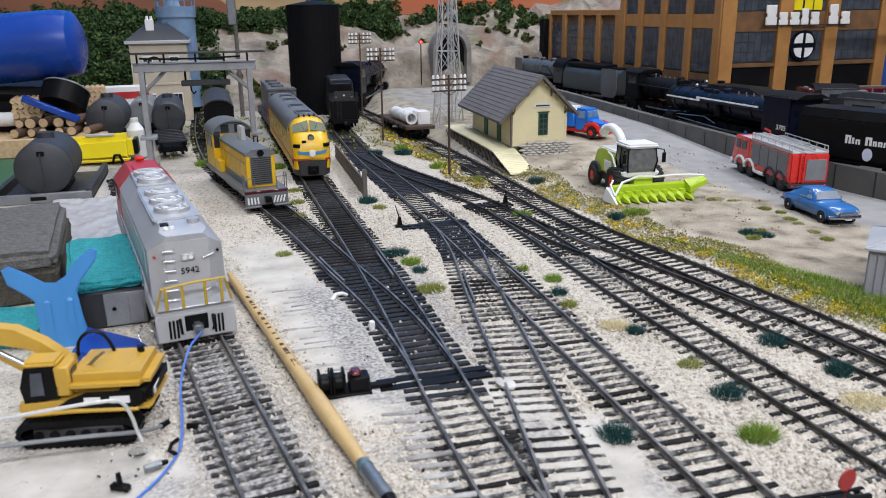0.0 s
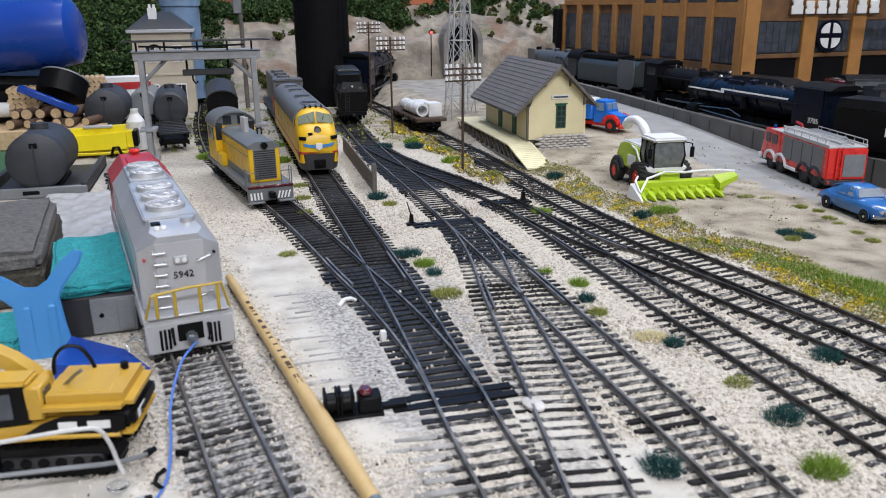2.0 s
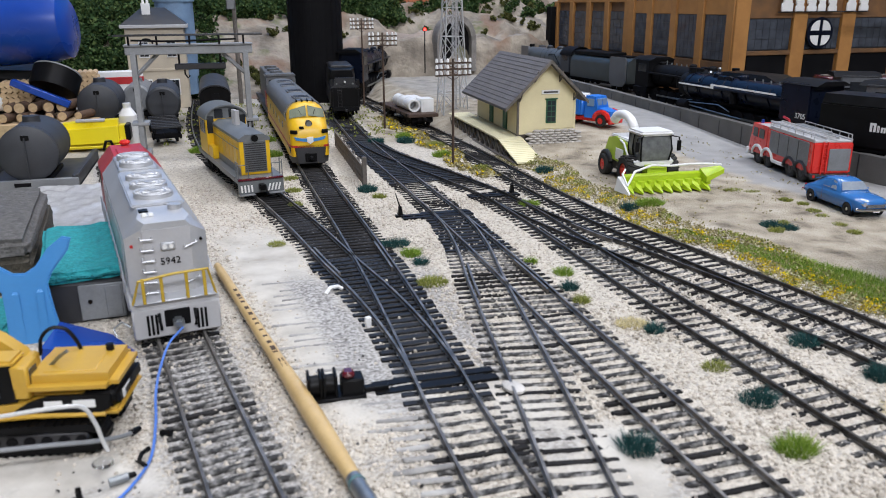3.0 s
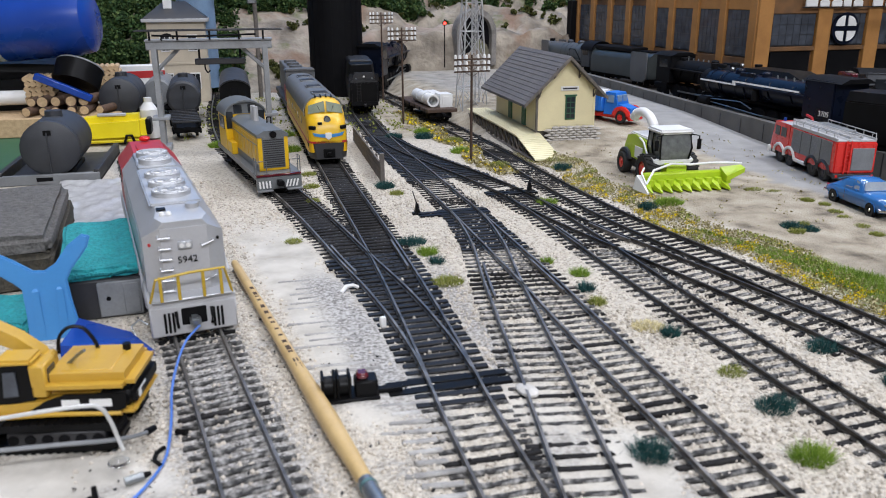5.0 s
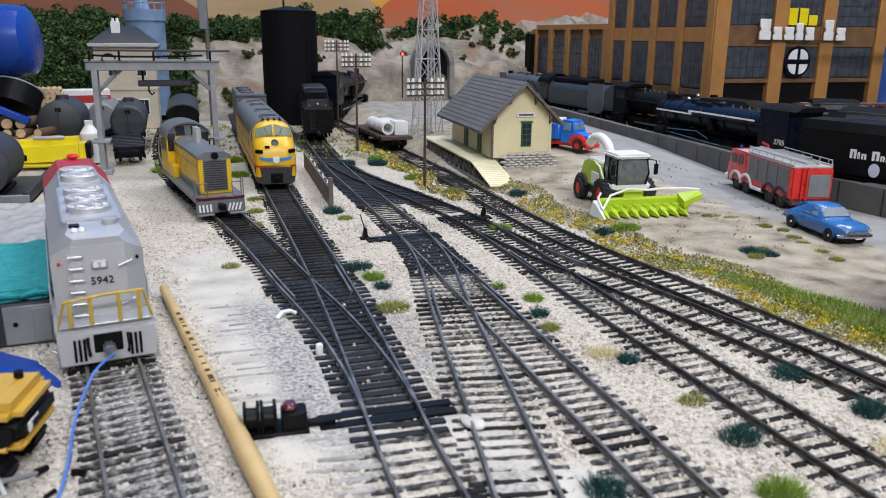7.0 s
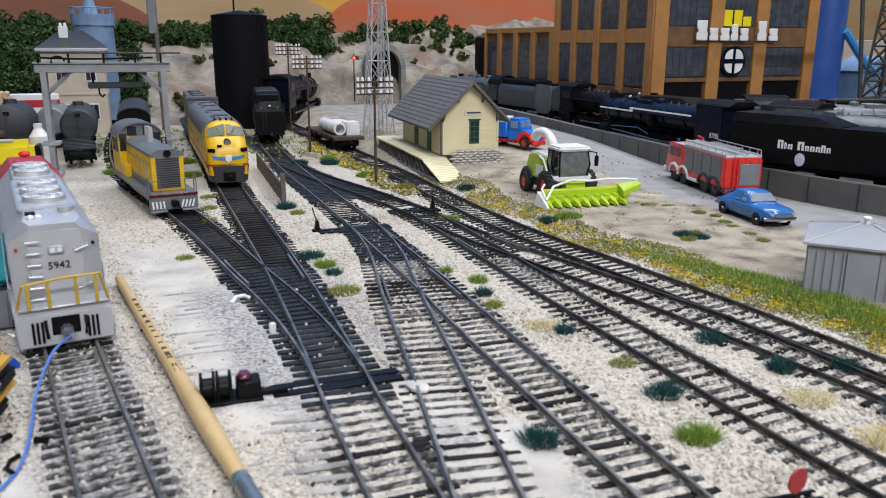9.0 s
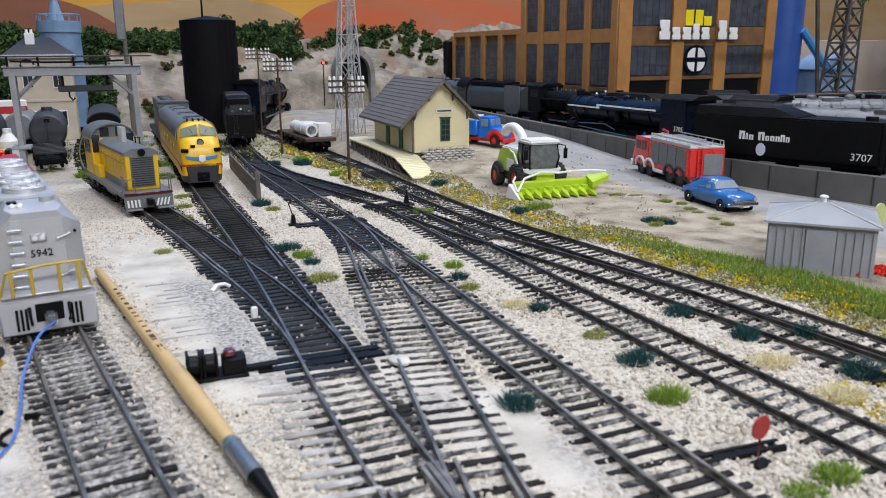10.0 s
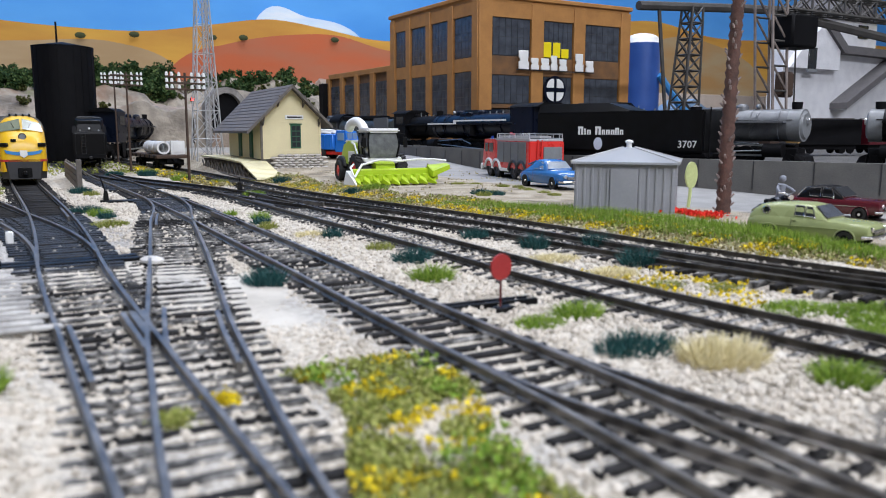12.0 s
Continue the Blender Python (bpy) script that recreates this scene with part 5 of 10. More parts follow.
# ---------------------------------------------------------------- forage harvester
def harvester():
    h = thing("forage_harvester", 289, 491, 3.7, -4, "lime green and white forage harvester with a wide header", "harvester")
    part("chassis", box(B(), -12, 12, -6, 46, 6, 13, bev=1), M_DARKGREY, h)
    part("engine_cover", loft(B(), [[(-13, 8, 12), (13, 8, 12), (12, 8, 27), (-12, 8, 27)], [(-13, 30, 13), (13, 30, 13), (11, 30, 29), (-11, 30, 29)], [(-11, 48, 15), (11, 48, 15), (9, 46, 26), (-9, 46, 26)]]), M_LIME, h)
    part("engine_lid", box(B(), -10.5, 10.5, 9, 40, 27.5, 29.6, bev=0.8, seg=2), M_WHITE, h, "white engine lid")
    part("vent_panel", box(B(), -13.4, -12.6, 12, 24, 14, 22, bev=0.3), M_WHITE, h)
    cab = part("cab_base", box(B(), -14, 14, -9, 10, 14, 18, bev=0.8), M_WHITE, h)
    part("cab_glass", loft(B(), [[(-10, -9, 18), (10, -9, 18), (10, 8, 18), (-10, 8, 18)], [(-11.5, -11, 26), (11.5, -11, 26), (11.5, 8, 26), (-11.5, 8, 26)], [(-10.5, -9, 35), (10.5, -9, 35), (10.5, 8, 35), (-10.5, 8, 35)]]), surf("cab_glass_grey", (0.17, 0.18, 0.18), (0.09, 0.095, 0.10), rough=0.12, scale=200), h, "grey reflective cab glass")
    for x, y in ((-10.6, -9.6), (10.6, -9.6), (-10.8, 8), (10.8, 8), (-11.4, 0), (11.4, 0)):
        part("cab_pillar", tube(B(), [(x * .95, y, 18), (x * 1.06, y - (1.6 if y < 0 else 0), 26), (x * .98, y, 35)], 0.65), M_BLACK, h)
    part("cab_roof", box(B(), -12, 12, -12, 10, 35, 38, bev=1.2, seg=2), M_WHITE, h, "white cab roof")
    for s in (-1, 1):
        part("mirror_arm", tube(B(), [(s * 10, -11, 35), (s * 15, -13, 34), (s * 15, -13, 25)], 0.5), M_BLACK, h)
        part("mirror", box(B(), s * 15 - 1.4, s * 15 + 1.4, -13.8, -12.6, 25, 32, bev=0.3), M_BLACK, h)
        part("handrail", tube(B(), [(s * 13.6, -9, 17), (s * 14.2, 2, 20), (s * 13.6, 10, 27), (s * 12, 20, 28)], 0.7), M_WHITE, h)
        w = wheel(h, s * 14.5, 0, 10, 10, 8, M_BRIGHTRED, "front_wheel")
        bm = B()
        for k in range(18):
            a = 2 * math.pi * k / 18
            box(bm, -4, 4, -0.9, 0.9, 9.4, 10.6, m=Matrix.Translation((s * 14.5, 0, 10)) @ Matrix.Rotation(a, 4, "X") @ Matrix.Rotation(s * 0.4, 4, "Z"))
        part("tread_lug", bm, M_TYRE, w)
        w = wheel(h, s * 13.5, 39, 7.5, 7.5, 6, M_BRIGHTRED, "rear_wheel")
        part("rear_fender", tube(B(), [(s * 13.5, 39 + 9.4 * math.cos(a), 7.5 + 9.4 * math.sin(a)) for a in np.linspace(0.3, 2.8, 9)], 1.7, 6), M_DARKGREY, h)
    sp = part("discharge_spout", tube(B(), curve([(0, 22, 29), (-0.5, 24, 36), (-1, 30, 41), (-2, 38, 43), (-3, 46, 41.5)]), 3.3, 10), M_WHITE, h, "curved white discharge spout")
    part("spout_tip", tube(B(), [(-3, 46, 41.5), (-3.4, 50, 37.5)], 3.5, 10), M_WHITE, sp)
    # header
    hd = part("header_beam", box(B(), -25, 31, -18, -13, 4, 11, bev=1.0), M_LIME, h, "lime green header")
    part("feeder", loft(B(), [[(-7, -14, 5), (7, -14, 5), (7, -14, 14), (-7, -14, 14)], [(-7, -2, 8), (7, -2, 8), (7, -2, 18), (-7, -2, 18)]]), M_LIME, hd)
    for i in range(9):
        x = -24 + i * 6.8
        bm = loft(B(), [[(x - 3.0, -16, 2), (x + 3.0, -16, 2), (x + 3.0, -16, 7), (x - 3.0, -16, 7)], [(x - 2.4, -24, 1), (x + 2.4, -24, 1), (x + 1.8, -24, 4.2), (x - 1.8, -24, 4.2)], [(x - 0.4, -31, 0.8), (x + 0.4, -31, 0.8), (x + 0.3, -31, 1.6), (x - 0.3, -31, 1.6)]])
        part("divider_point", bm, M_LIME, hd)
        bm = cyl(B(), (x + 3.4, -20, 3), (x + 3.4, -20, 7), 2.8, 2.5, 10)
        part("rotor_drum", bm, M_LIME, hd)
    part("guide_bar", tube(B(), [(-27, -27, 6), (-20, -22, 14), (-6, -18, 17), (8, -18, 16), (20, -20, 17), (32, -22, 17), (42, -22, 16)], 0.8), M_WHITE, hd)
    part("guide_bar", tube(B(), [(-27, -27, 6), (-27, -19, 12), (-23, -14, 14)], 0.7), M_WHITE, hd)
    part("end_skirt", loft(B(), [[(-31, -16, 1), (-26, -16, 1), (-26, -16, 10), (-29, -16, 10)], [(-30, -26, 1), (-27, -26, 1), (-27, -26, 6), (-29, -26, 6)], [(-28.5, -33, 1), (-27.5, -33, 1), (-27.5, -33, 2), (-28.5, -33, 2)]]), M_WHITE, hd)
    part("folded_wing", loft(B(), [[(30, -16, 6), (30, -26, 5), (30, -26, 9), (30, -16, 13)], [(45, -16, 10), (45, -22, 10), (45, -22, 13), (45, -16, 14)]]), M_LIME, hd)


harvester()


def dump_truck():
    t = thing("dump_truck", 336, 662, 9, 0, "blue toy lorry with red chassis and a white load", "truck")
    t.matrix_world = pose(0.364, 0.680, 0.0128, 0, 0, 27)
    part("chassis", box(B(), -8, 8, 0, 66, 4, 8, bev=0.6), M_BRIGHTRED, t, "red chassis")
    part("bonnet", loft(B(), [[(-7, 0, 7), (7, 0, 7), (6, 0, 14), (-6, 0, 14)], [(-8, 14, 7), (8, 14, 7), (7, 14, 17), (-7, 14, 17)]]), M_TRUCKBLUE, t)
    part("cab", loft(B(), [[(-9, 13, 7), (9, 13, 7), (9, 13, 17), (-9, 13, 17)], [(-9, 15, 7), (9, 15, 7), (8.2, 16, 27), (-8.2, 16, 27)], [(-9, 28, 7), (9, 28, 7), (8.2, 27, 27.5), (-8.2, 27, 27.5)]]), M_TRUCKBLUE, t)
    for s in (-1, 1):
        part("windscreen", box(B(), s * 3.9 - 3.2, s * 3.9 + 3.2, 13.6, 15.4, 18.5, 25, bev=0.2), M_PALEBLUE, t)
        part("side_window", box(B(), s * 8.7 - 0.4, s * 8.7 + 0.4, 17, 25, 18, 25, bev=0.2), M_PALEBLUE, t)
        part("front_fender", tube(B(), [(s * 9, 8 + 8 * math.cos(a), 6 + 7.5 * math.sin(a)) for a in np.linspace(0.1, 3.0, 9)], 2.4, 6), M_BRIGHTRED, t, "red fender")
        wheel(t, s * 9, 8, 5.5, 5.5, 4, M_BRIGHTRED)
        wheel(t, s * 9, 46, 5.5, 5.5, 5, M_BRIGHTRED)
        wheel(t, s * 9, 58, 5.5, 5.5, 5, M_BRIGHTRED)
    part("bumper", box(B(), -10, 10, -3, 0, 3, 7, bev=0.5), M_BRIGHTRED, t)
    part("dump_box", box(B(), -11, 11, 29, 70, 9, 24, bev=0.8), M_TRUCKBLUE, t)
    for k in range(6):
        part("box_rib", box(B(), -11.6, -10.9, 32 + k * 7, 33.2 + k * 7, 10, 23.5), M_TRUCKBLUE, t)
    bm = box(B(), -9.5, 9.5, 31, 68, 22, 28, bev=2.5, seg=2)
    bmesh.ops.subdivide_edges(bm, edges=bm.edges[:], cuts=3, use_grid_fill=True)
    for v in bm.verts:
        v.co += noise.noise_vector(v.co / 5) * 1.6
    part("load", bm, M_WHITE, t, "heaped white load")


dump_truck()


def metal_shed():
    s = thing("metal_shed", 313, 269, 1.6, 42, "grey ribbed metal garden shed with a hipped roof", "shed")
    a, b, hz, pk = 20.5, 21.5, 24, 31
    part("wall", box(B(), -a, a, -b, b, -2, hz), M_SHED, s)
    for k in range(13):
        u = -a + 0.6 + k * (2 * a - 1.2) / 12
        for y in (-b, b):
            part("rib", box(B(), u - 0.45, u + 0.45, y - 0.5, y + 0.5, -2, hz), M_SHED, s)
        v = -b + 0.6 + k * (2 * b - 1.2) / 12
        for x in (-a, a):
            part("rib", box(B(), x - 0.5, x + 0.5, v - 0.45, v + 0.45, -2, hz), M_SHED, s)
    part("door_panel", box(B(), -a - 0.9, -a - 0.4, -6, 6, -1, hz - 2, bev=0.1), M_SHED, s)
    bm = B()
    o = 2
    base = [(-a - o, -b - o), (a + o, -b - o), (a + o, b + o), (-a - o, b + o)]
    loft(bm, [[(x, y, hz) for x, y in base], [(x, y, hz + 1.0) for x, y in base], [(x * 0.12, y * 0.12, pk) for x, y in base]])
    r = part("roof", bm, surf("pale_metal_roof", (0.36, 0.375, 0.40), (0.30, 0.315, 0.34), rough=0.5, scale=50, fine=0.05), s, "pale grey hipped roof")
    for x, y in base:
        part("hip_ridge", tube(B(), [(x, y, hz + 1.1), (x * 0.12, y * 0.12, pk + 0.1)], 0.45, 5), M_SILVERMATT, r)
    f = part("finial", cyl(B(), (0, 0, pk - 0.5), (0, 0, pk + 2.4), 1.4, 1.0, 10), M_WHITE, s, "white round roof vent")
    part("finial_cap", ball(B(), (0, 0, pk + 2.6), 2.0, 10, 1, 1, 0.5), M_WHITE, f)


metal_shed()


def paddle_sign():
    p = thing("paddle_sign", 374, 287, 0.2, 0, "pale lime oval paddle sign on a leaning stalk", "sign")
    lime = surf("pale_lime_plastic", (0.62, 0.68, 0.30), (0.55, 0.61, 0.26), rough=0.45, scale=60)
    part("stalk", tube(B(), [(-0.5, 0, -0.5), (0.4, 0, 6), (0.6, 0, 11)], 0.9, 6), lime, p)
    part("blade", prism(B(), [(0.8 + 4.3 * math.cos(a), 17 + 7 * math.sin(a)) for a in np.linspace(0, 2 * math.pi, 25)[:-1]], -0.5, 0.5), lime, p)


paddle_sign()


def palm_trunk():
    p = thing("palm_tree", 364, 256, -0.4, 0, "tall dark brown model palm trunk with ringed bark", "palm tree")
    bm = B()
    n = 34
    secs = []
    for i in range(n * 2 + 1):
        t = i / (n * 2)
        r = (3.4 - 0.9 * t) * (1.14 if i % 2 else 0.92)
        x, y = 3.0 * t + 3.5 * t * t, 1.0 * math.sin(3 * t)
        secs.append([(x + r * math.cos(a), y + r * math.sin(a), t * 150) for a in np.linspace(0, 2 * math.pi, 11)[:-1]])
    loft(bm, secs)
    part("trunk", bm, surf("palm_bark", (0.13, 0.065, 0.05), (0.06, 0.032, 0.026), rough=0.85, scale=200, bump=0.4), p)
    rng = random.Random(9)
    scar = surf("palm_scar", (0.32, 0.26, 0.24), (0.2, 0.15, 0.14), rough=0.8, scale=200)
    for i in range(110):
        t = (i + 0.5) / 110
        a = rng.uniform(0, 6.28)
        r = 3.4 - 0.9 * t
        x, y, z = 3.0 * t + 3.5 * t * t, 1.0 * math.sin(3 * t), t * 150
        bm = cyl(B(), (x + r * 0.9 * math.cos(a), y + r * 0.9 * math.sin(a), z), (x + r * 1.45 * math.cos(a), y + r * 1.45 * math.sin(a), z + 1.6), 0.8, 0.35, 5)
        part("leaf_scar", bm, scar, p)
    for k in range(13):
        a = 2 * math.pi * k / 13 + rng.uniform(-0.2, 0.2)
        bm = B()
        pts = [Vector((6.5 + math.cos(a) * 42 * t, math.sin(a) * 42 * t, 150 + 18 * t - 46 * t * t)) for t in np.linspace(0, 1, 9)]
        tube(bm, pts, 0.5, 4)
        for i in range(1, 9):
            d = (pts[i] - pts[i - 1]).normalized()
            s = d.cross(Vector((0, 0, 1))).normalized()
            for sg in (-1, 1):
                for q in (0, 0.5):
                    c = pts[i - 1].lerp(pts[i], q)
                    l = 13 * (1 - 0.6 * i / 9)
                    tip = c + s * sg * l + d * l * 0.6 + Vector((0, 0, -l * 0.35))
                    w = d * 0.8
                    vs = [bm.verts.new(v) for v in (c - w, c + w, tip)]
                    bm.faces.new(vs)
        part("frond", bm, M_LEAF, p)


palm_trunk()


def motorcycle():
    m = thing("motorcycle", 372, 229, 0.4, -20, "chrome and dark blue model motorcycle", "motorcycle")
    m.matrix_world = pose(0.372, 0.229, 0.0004, 0, 0, -20) @ Matrix.Scale(0.86, 4)
    for y in (-9, 9):
        bm = B()
        ring = [(0, y + 4.2 * math.cos(a), 4.2 + 4.2 * math.sin(a)) for a in np.linspace(0, 2 * math.pi, 19)]
        tube(bm, ring, 1.0, 6)
        w = part("wheel", bm, M_TYRE, m)
        bm = cyl(B(), (-0.7, y, 4.2), (0.7, y, 4.2), 0.8, 0.8, 8)
        for k in range(8):
            a = math.pi * k / 8
            tube(bm, [(0, y - 3.4 * math.cos(a), 4.2 - 3.4 * math.sin(a)), (0, y + 3.4 * math.cos(a), 4.2 + 3.4 * math.sin(a))], 0.15, 4)
        part("spokes", bm, M_CHROME, w)
    part("engine", box(B(), -2.5, 2.5, -4, 3, 3, 8, bev=0.8), M_CHROME, m)
    part("tank", ball(B(), (0, -2.5, 10.5), 3, 10, 0.8, 1.4, 0.7), M_NAVY, m)
    part("saddle", ball(B(), (0, 5, 9.6), 3, 10, 0.9, 1.5, 0.4), M_BLACK, m)
    part("fork", tube(B(), [(0, -9, 4.2), (0, -6, 12), (-3.5, -4, 14)], 0.5), M_CHROME, m)
    part("handlebar", tube(B(), [(-5, -3.5, 14), (0, -5.5, 13), (5, -3.5, 14)], 0.45), M_CHROME, m)
    part("saddlebag", box(B(), -4.6, 4.6, 6, 11, 6, 9.5, bev=0.8), M_BLACK, m)
    part("headlight", cyl(B(), (0, -7.5, 11.6), (0, -6.2, 11.6), 1.4, 1.4, 12), M_CHROME, m)
    bm = B()
    cyl(bm, (0, 3, 10), (0, 1.5, 18), 2.5, 2.2, 10)
    ball(bm, (0, 1, 21), 1.9, 10)
    for s in (-1, 1):
        tube(bm, [(s * 2.2, 1.6, 17), (s * 4, -1, 15.5), (s * 4.4, -3.4, 14.2)], 0.8)
        tube(bm, [(s * 1.6, 3, 10.5), (s * 3, -1, 9.8), (s * 3.2, 0, 4)], 1.1)
    single("figurine", bm, surf("plain_figure", (0.25, 0.27, 0.32), (0.16, 0.17, 0.2), rough=0.7, scale=120), "plain grey doll seated on the motorcycle", "figurine", m=m.matrix_world.copy())


motorcycle()
car("panel_estate_car", 318, 151, 12, 43.5, 18, 14.4, M_PALEGREEN, "pale green model panel estate with porthole, parked in grass", "panel", zg=0.2)
car("sedan_car", 402, 197, 12, 48, 20, 15.0, M_MAROON, "dark maroon model saloon with black roof and chrome grille", "saloon", zg=0.2, roof=M_BLACK)


# ---------------------------------------------------------------- brick power house
def power_house():
    b = thing("brick_warehouse", 0, 0, 0, label="tan brick warehouse with tall windows and white roof sign", category="building")
    x0, x1, y0, y1, zt = 556, 787, 778, 1006, 196
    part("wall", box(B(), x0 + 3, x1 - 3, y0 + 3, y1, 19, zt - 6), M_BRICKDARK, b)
    part("parapet", box(B(), x0, x1, y0, y1 + 2, zt - 8, zt, bev=0.8), M_BRICK, b)
    part("cornice", box(B(), x0 - 3, x1 + 3, y0 - 3, y1 + 4, zt - 3, zt + 2, bev=0.8), M_BRICK, b)
    part("roof_hatch", box(B(), x0 + 90, x0 + 140, y0 + 60, y0 + 120, zt, zt + 9, bev=1), M_WHITE, b)

    def window(px0, px1, z0, z1, face, cols, rows, mat=M_WINDOWGREY):
        fr = B()
        if face == "front":
            box(fr, px0, px1, y0 + 1.2, y0 + 3.4, z0, z1)
        else:
            box(fr, x0 + 1.2, x0 + 3.4, px0, px1, z0, z1)
        w = part("window", fr, M_DARKGREY, b, "tall dusty multi-pane window")
        cw, rh = (px1 - px0 - 1.5) / cols, (z1 - z0 - 1.5) / rows
        for i in range(cols):
            for k in range(rows):
                u, v = px0 + 0.9 + i * cw, z0 + 0.9 + k * rh
                p = B()
                if face == "front":
                    box(p, u + 0.3, u + cw - 0.3, y0 + 0.7, y0 + 1.3, v + 0.3, v + rh - 0.3)
                else:
                    box(p, x0 + 0.7, x0 + 1.3, u + 0.3, u + cw - 0.3, v + 0.3, v + rh - 0.3)
                part("pane", p, mat, w)
        return w

    # front: three bays
    piers = [(x0 - 1, x0 + 17), (x0 + 74, x0 + 92), (x0 + 139, x0 + 157), (x1 - 15, x1 + 1)]
    for a, c in piers:
        part("pier", box(B(), a, c, y0 - 2, y0 + 4, 19, zt - 6, bev=0.5), M_BRICK, b)
    for (a0, a1), (c0, c1) in zip(piers, piers[1:]):
        window(a1 + 1, c0 - 1, 128, 172, "front", 6, 4)
        window(a1 + 1, c0 - 1, 72, 106, "front", 6, 3)
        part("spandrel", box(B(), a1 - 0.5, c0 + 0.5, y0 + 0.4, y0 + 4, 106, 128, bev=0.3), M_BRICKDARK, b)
        part("lintel", box(B(), a1 - 0.5, c0 + 0.5, y0 - 0.6, y0 + 4, 172, zt - 7, bev=0.3), M_BRICK, b)
        # solid black panel: the shade inside the open bay is put into its colour
        part("loading_door", box(B(), a1 + 3, c0 - 3, y0 + 0.6, y0 + 3.6, 22, 66, bev=0.2), M_BLACKMATT, b, "black panel as the shade inside an open loading bay")
        part("window_sill", box(B(), a1 - 0.5, c0 + 0.5, y0 - 1.2, y0 + 3, 67, 71.5, bev=0.3), M_BRICKDARK, b)
    # long side: four bays
    py = [(y0 + 1, y0 + 14), (y0 + 58, y0 + 70), (y0 + 114, y0 + 126), (y0 + 170, y0 + 182), (y1 - 12, y1 + 1)]
    for a, c in py:
        part("pier", box(B(), x0 - 2, x0 + 4, a, c, 19, zt - 6, bev=0.5), M_BRICK, b)
    for (a0, a1), (c0, c1) in zip(py, py[1:]):
        window(a1 + 1, c0 - 1, 126, 174, "side", 5, 5)
        window(a1 + 1, c0 - 1, 60, 110, "side", 5, 5)
        part("spandrel", box(B(), x0 + 0.4, x0 + 4, a1 - 0.5, c0 + 0.5, 110, 126, bev=0.3), M_BRICK, b)
        part("lintel", box(B(), x0 - 0.6, x0 + 4, a1 - 0.5, c0 + 0.5, 174, zt - 7, bev=0.3), M_BRICK, b)
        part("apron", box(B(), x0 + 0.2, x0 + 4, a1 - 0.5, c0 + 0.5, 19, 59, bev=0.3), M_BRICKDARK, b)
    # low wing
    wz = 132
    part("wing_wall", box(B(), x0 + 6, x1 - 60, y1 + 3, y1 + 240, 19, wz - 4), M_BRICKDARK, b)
    part("wing_parapet", box(B(), x0 + 2, x1 - 58, y1 + 3, y1 + 242, wz - 8, wz, bev=0.6), M_BRICK, b)
    for k in range(5):
        yy = y1 + 6 + k * 58
        part("wing_pier", box(B(), x0 + 1, x0 + 7, yy, yy + 13, 19, wz - 6, bev=0.5), M_BRICK, b)
        if k < 4:
            fr = box(B(), x0 + 4, x0 + 6.4, yy + 15, yy + 56, 58, 112)
            w = part("window", fr, M_DARKGREY, b, "tall dusty multi-pane window")
            for i in range(4):
                for j in range(5):
                    part("pane", box(B(), x0 + 3.5, x0 + 4.1, yy + 16 + i * 10, yy + 25 + i * 10, 59.5 + j * 10.5, 69 + j * 10.5), M_WINDOWGREY, w)
    # sign: plain white blocks in the rhythm of the word, and a round badge
    sg = part("sign_frame", box(B(), 606, 726, y0 - 5, y0 - 4, 112, 113.2), M_DARKGREY, b)
    def glyph(x, w, h, z=113):
        bm = B()
        box(bm, x, x + w, y0 - 7, y0 - 5, z, z + h * 0.42, bev=0.6)
        box(bm, x + w * 0.12, x + w * 0.88, y0 - 7.1, y0 - 5.1, z + h * 0.36, z + h * 0.62, bev=0.4)
        box(bm, x, x + w * 0.92, y0 - 7, y0 - 5, z + h * 0.58, z + h, bev=0.6)
        part("sign_block", bm, M_WHITEPAINT, sg, "plain white sign block")
    for x, w, h in ((608, 15, 22), (626, 12, 14), (641, 13, 14), (656, 10, 18), (669, 12, 14), (694, 13, 22), (711, 13, 14)):
        glyph(x, w, h)
    bd = part("round_badge", cyl(B(), (664, y0 - 5, 90), (664, y0 - 3, 90), 17, 17, 32), M_NAVY, b, "round dark blue badge with a white cross")
    for u, v in ((-1, -1), (1, -1), (-1, 1), (1, 1)):
        bm = B()
        pts = [(664 + u * 2.2, 90 + v * 2.6)] + [(664 + u * (2.2 + 11 * math.cos(a)), 90 + v * (2.6 + 11 * math.sin(a))) for a in np.linspace(0, math.pi / 2, 7)]
        prism(bm, pts, y0 - 5.8, y0 - 5)
        part("badge_quarter", bm, M_WHITEPAINT, bd)
    part("badge_bar", box(B(), 652, 676, y0 - 6.4, y0 - 5.9, 88.6, 91.4), M_NAVY, bd)
    for k, (xx, hh) in enumerate(((648, 18), (662, 18), (675, 11))):
        part("yellow_notice", box(B(), xx, xx + 11.5, y0 - 2, y0 - 1.4, 129, 129 + hh, bev=0.8), M_BRIGHTYEL, b, "yellow block in the window")
    # soot-dark side shed
    part("side_shed", box(B(), x0 - 8, x0 + 4, y1 + 244, y1 + 262, 19, 118, bev=0.6), M_BLACKMATT, b)


power_house()


# ---------------------------------------------------------------- engines on the upper yard
def wheels_row(parent, xs, ys, r, z, material=M_BLACKMATT, name="driving_wheel"):
    for y in ys:
        for x in xs:
            bm = cyl(B(), (x - 1.2, y, z + r), (x + 1.2, y, z + r), r, r, 20)
            cyl(bm, (x - 1.7, y, z + r), (x + 1.7, y, z + r), r * 0.35, r * 0.3, 10)
            part(name, bm, material, parent)


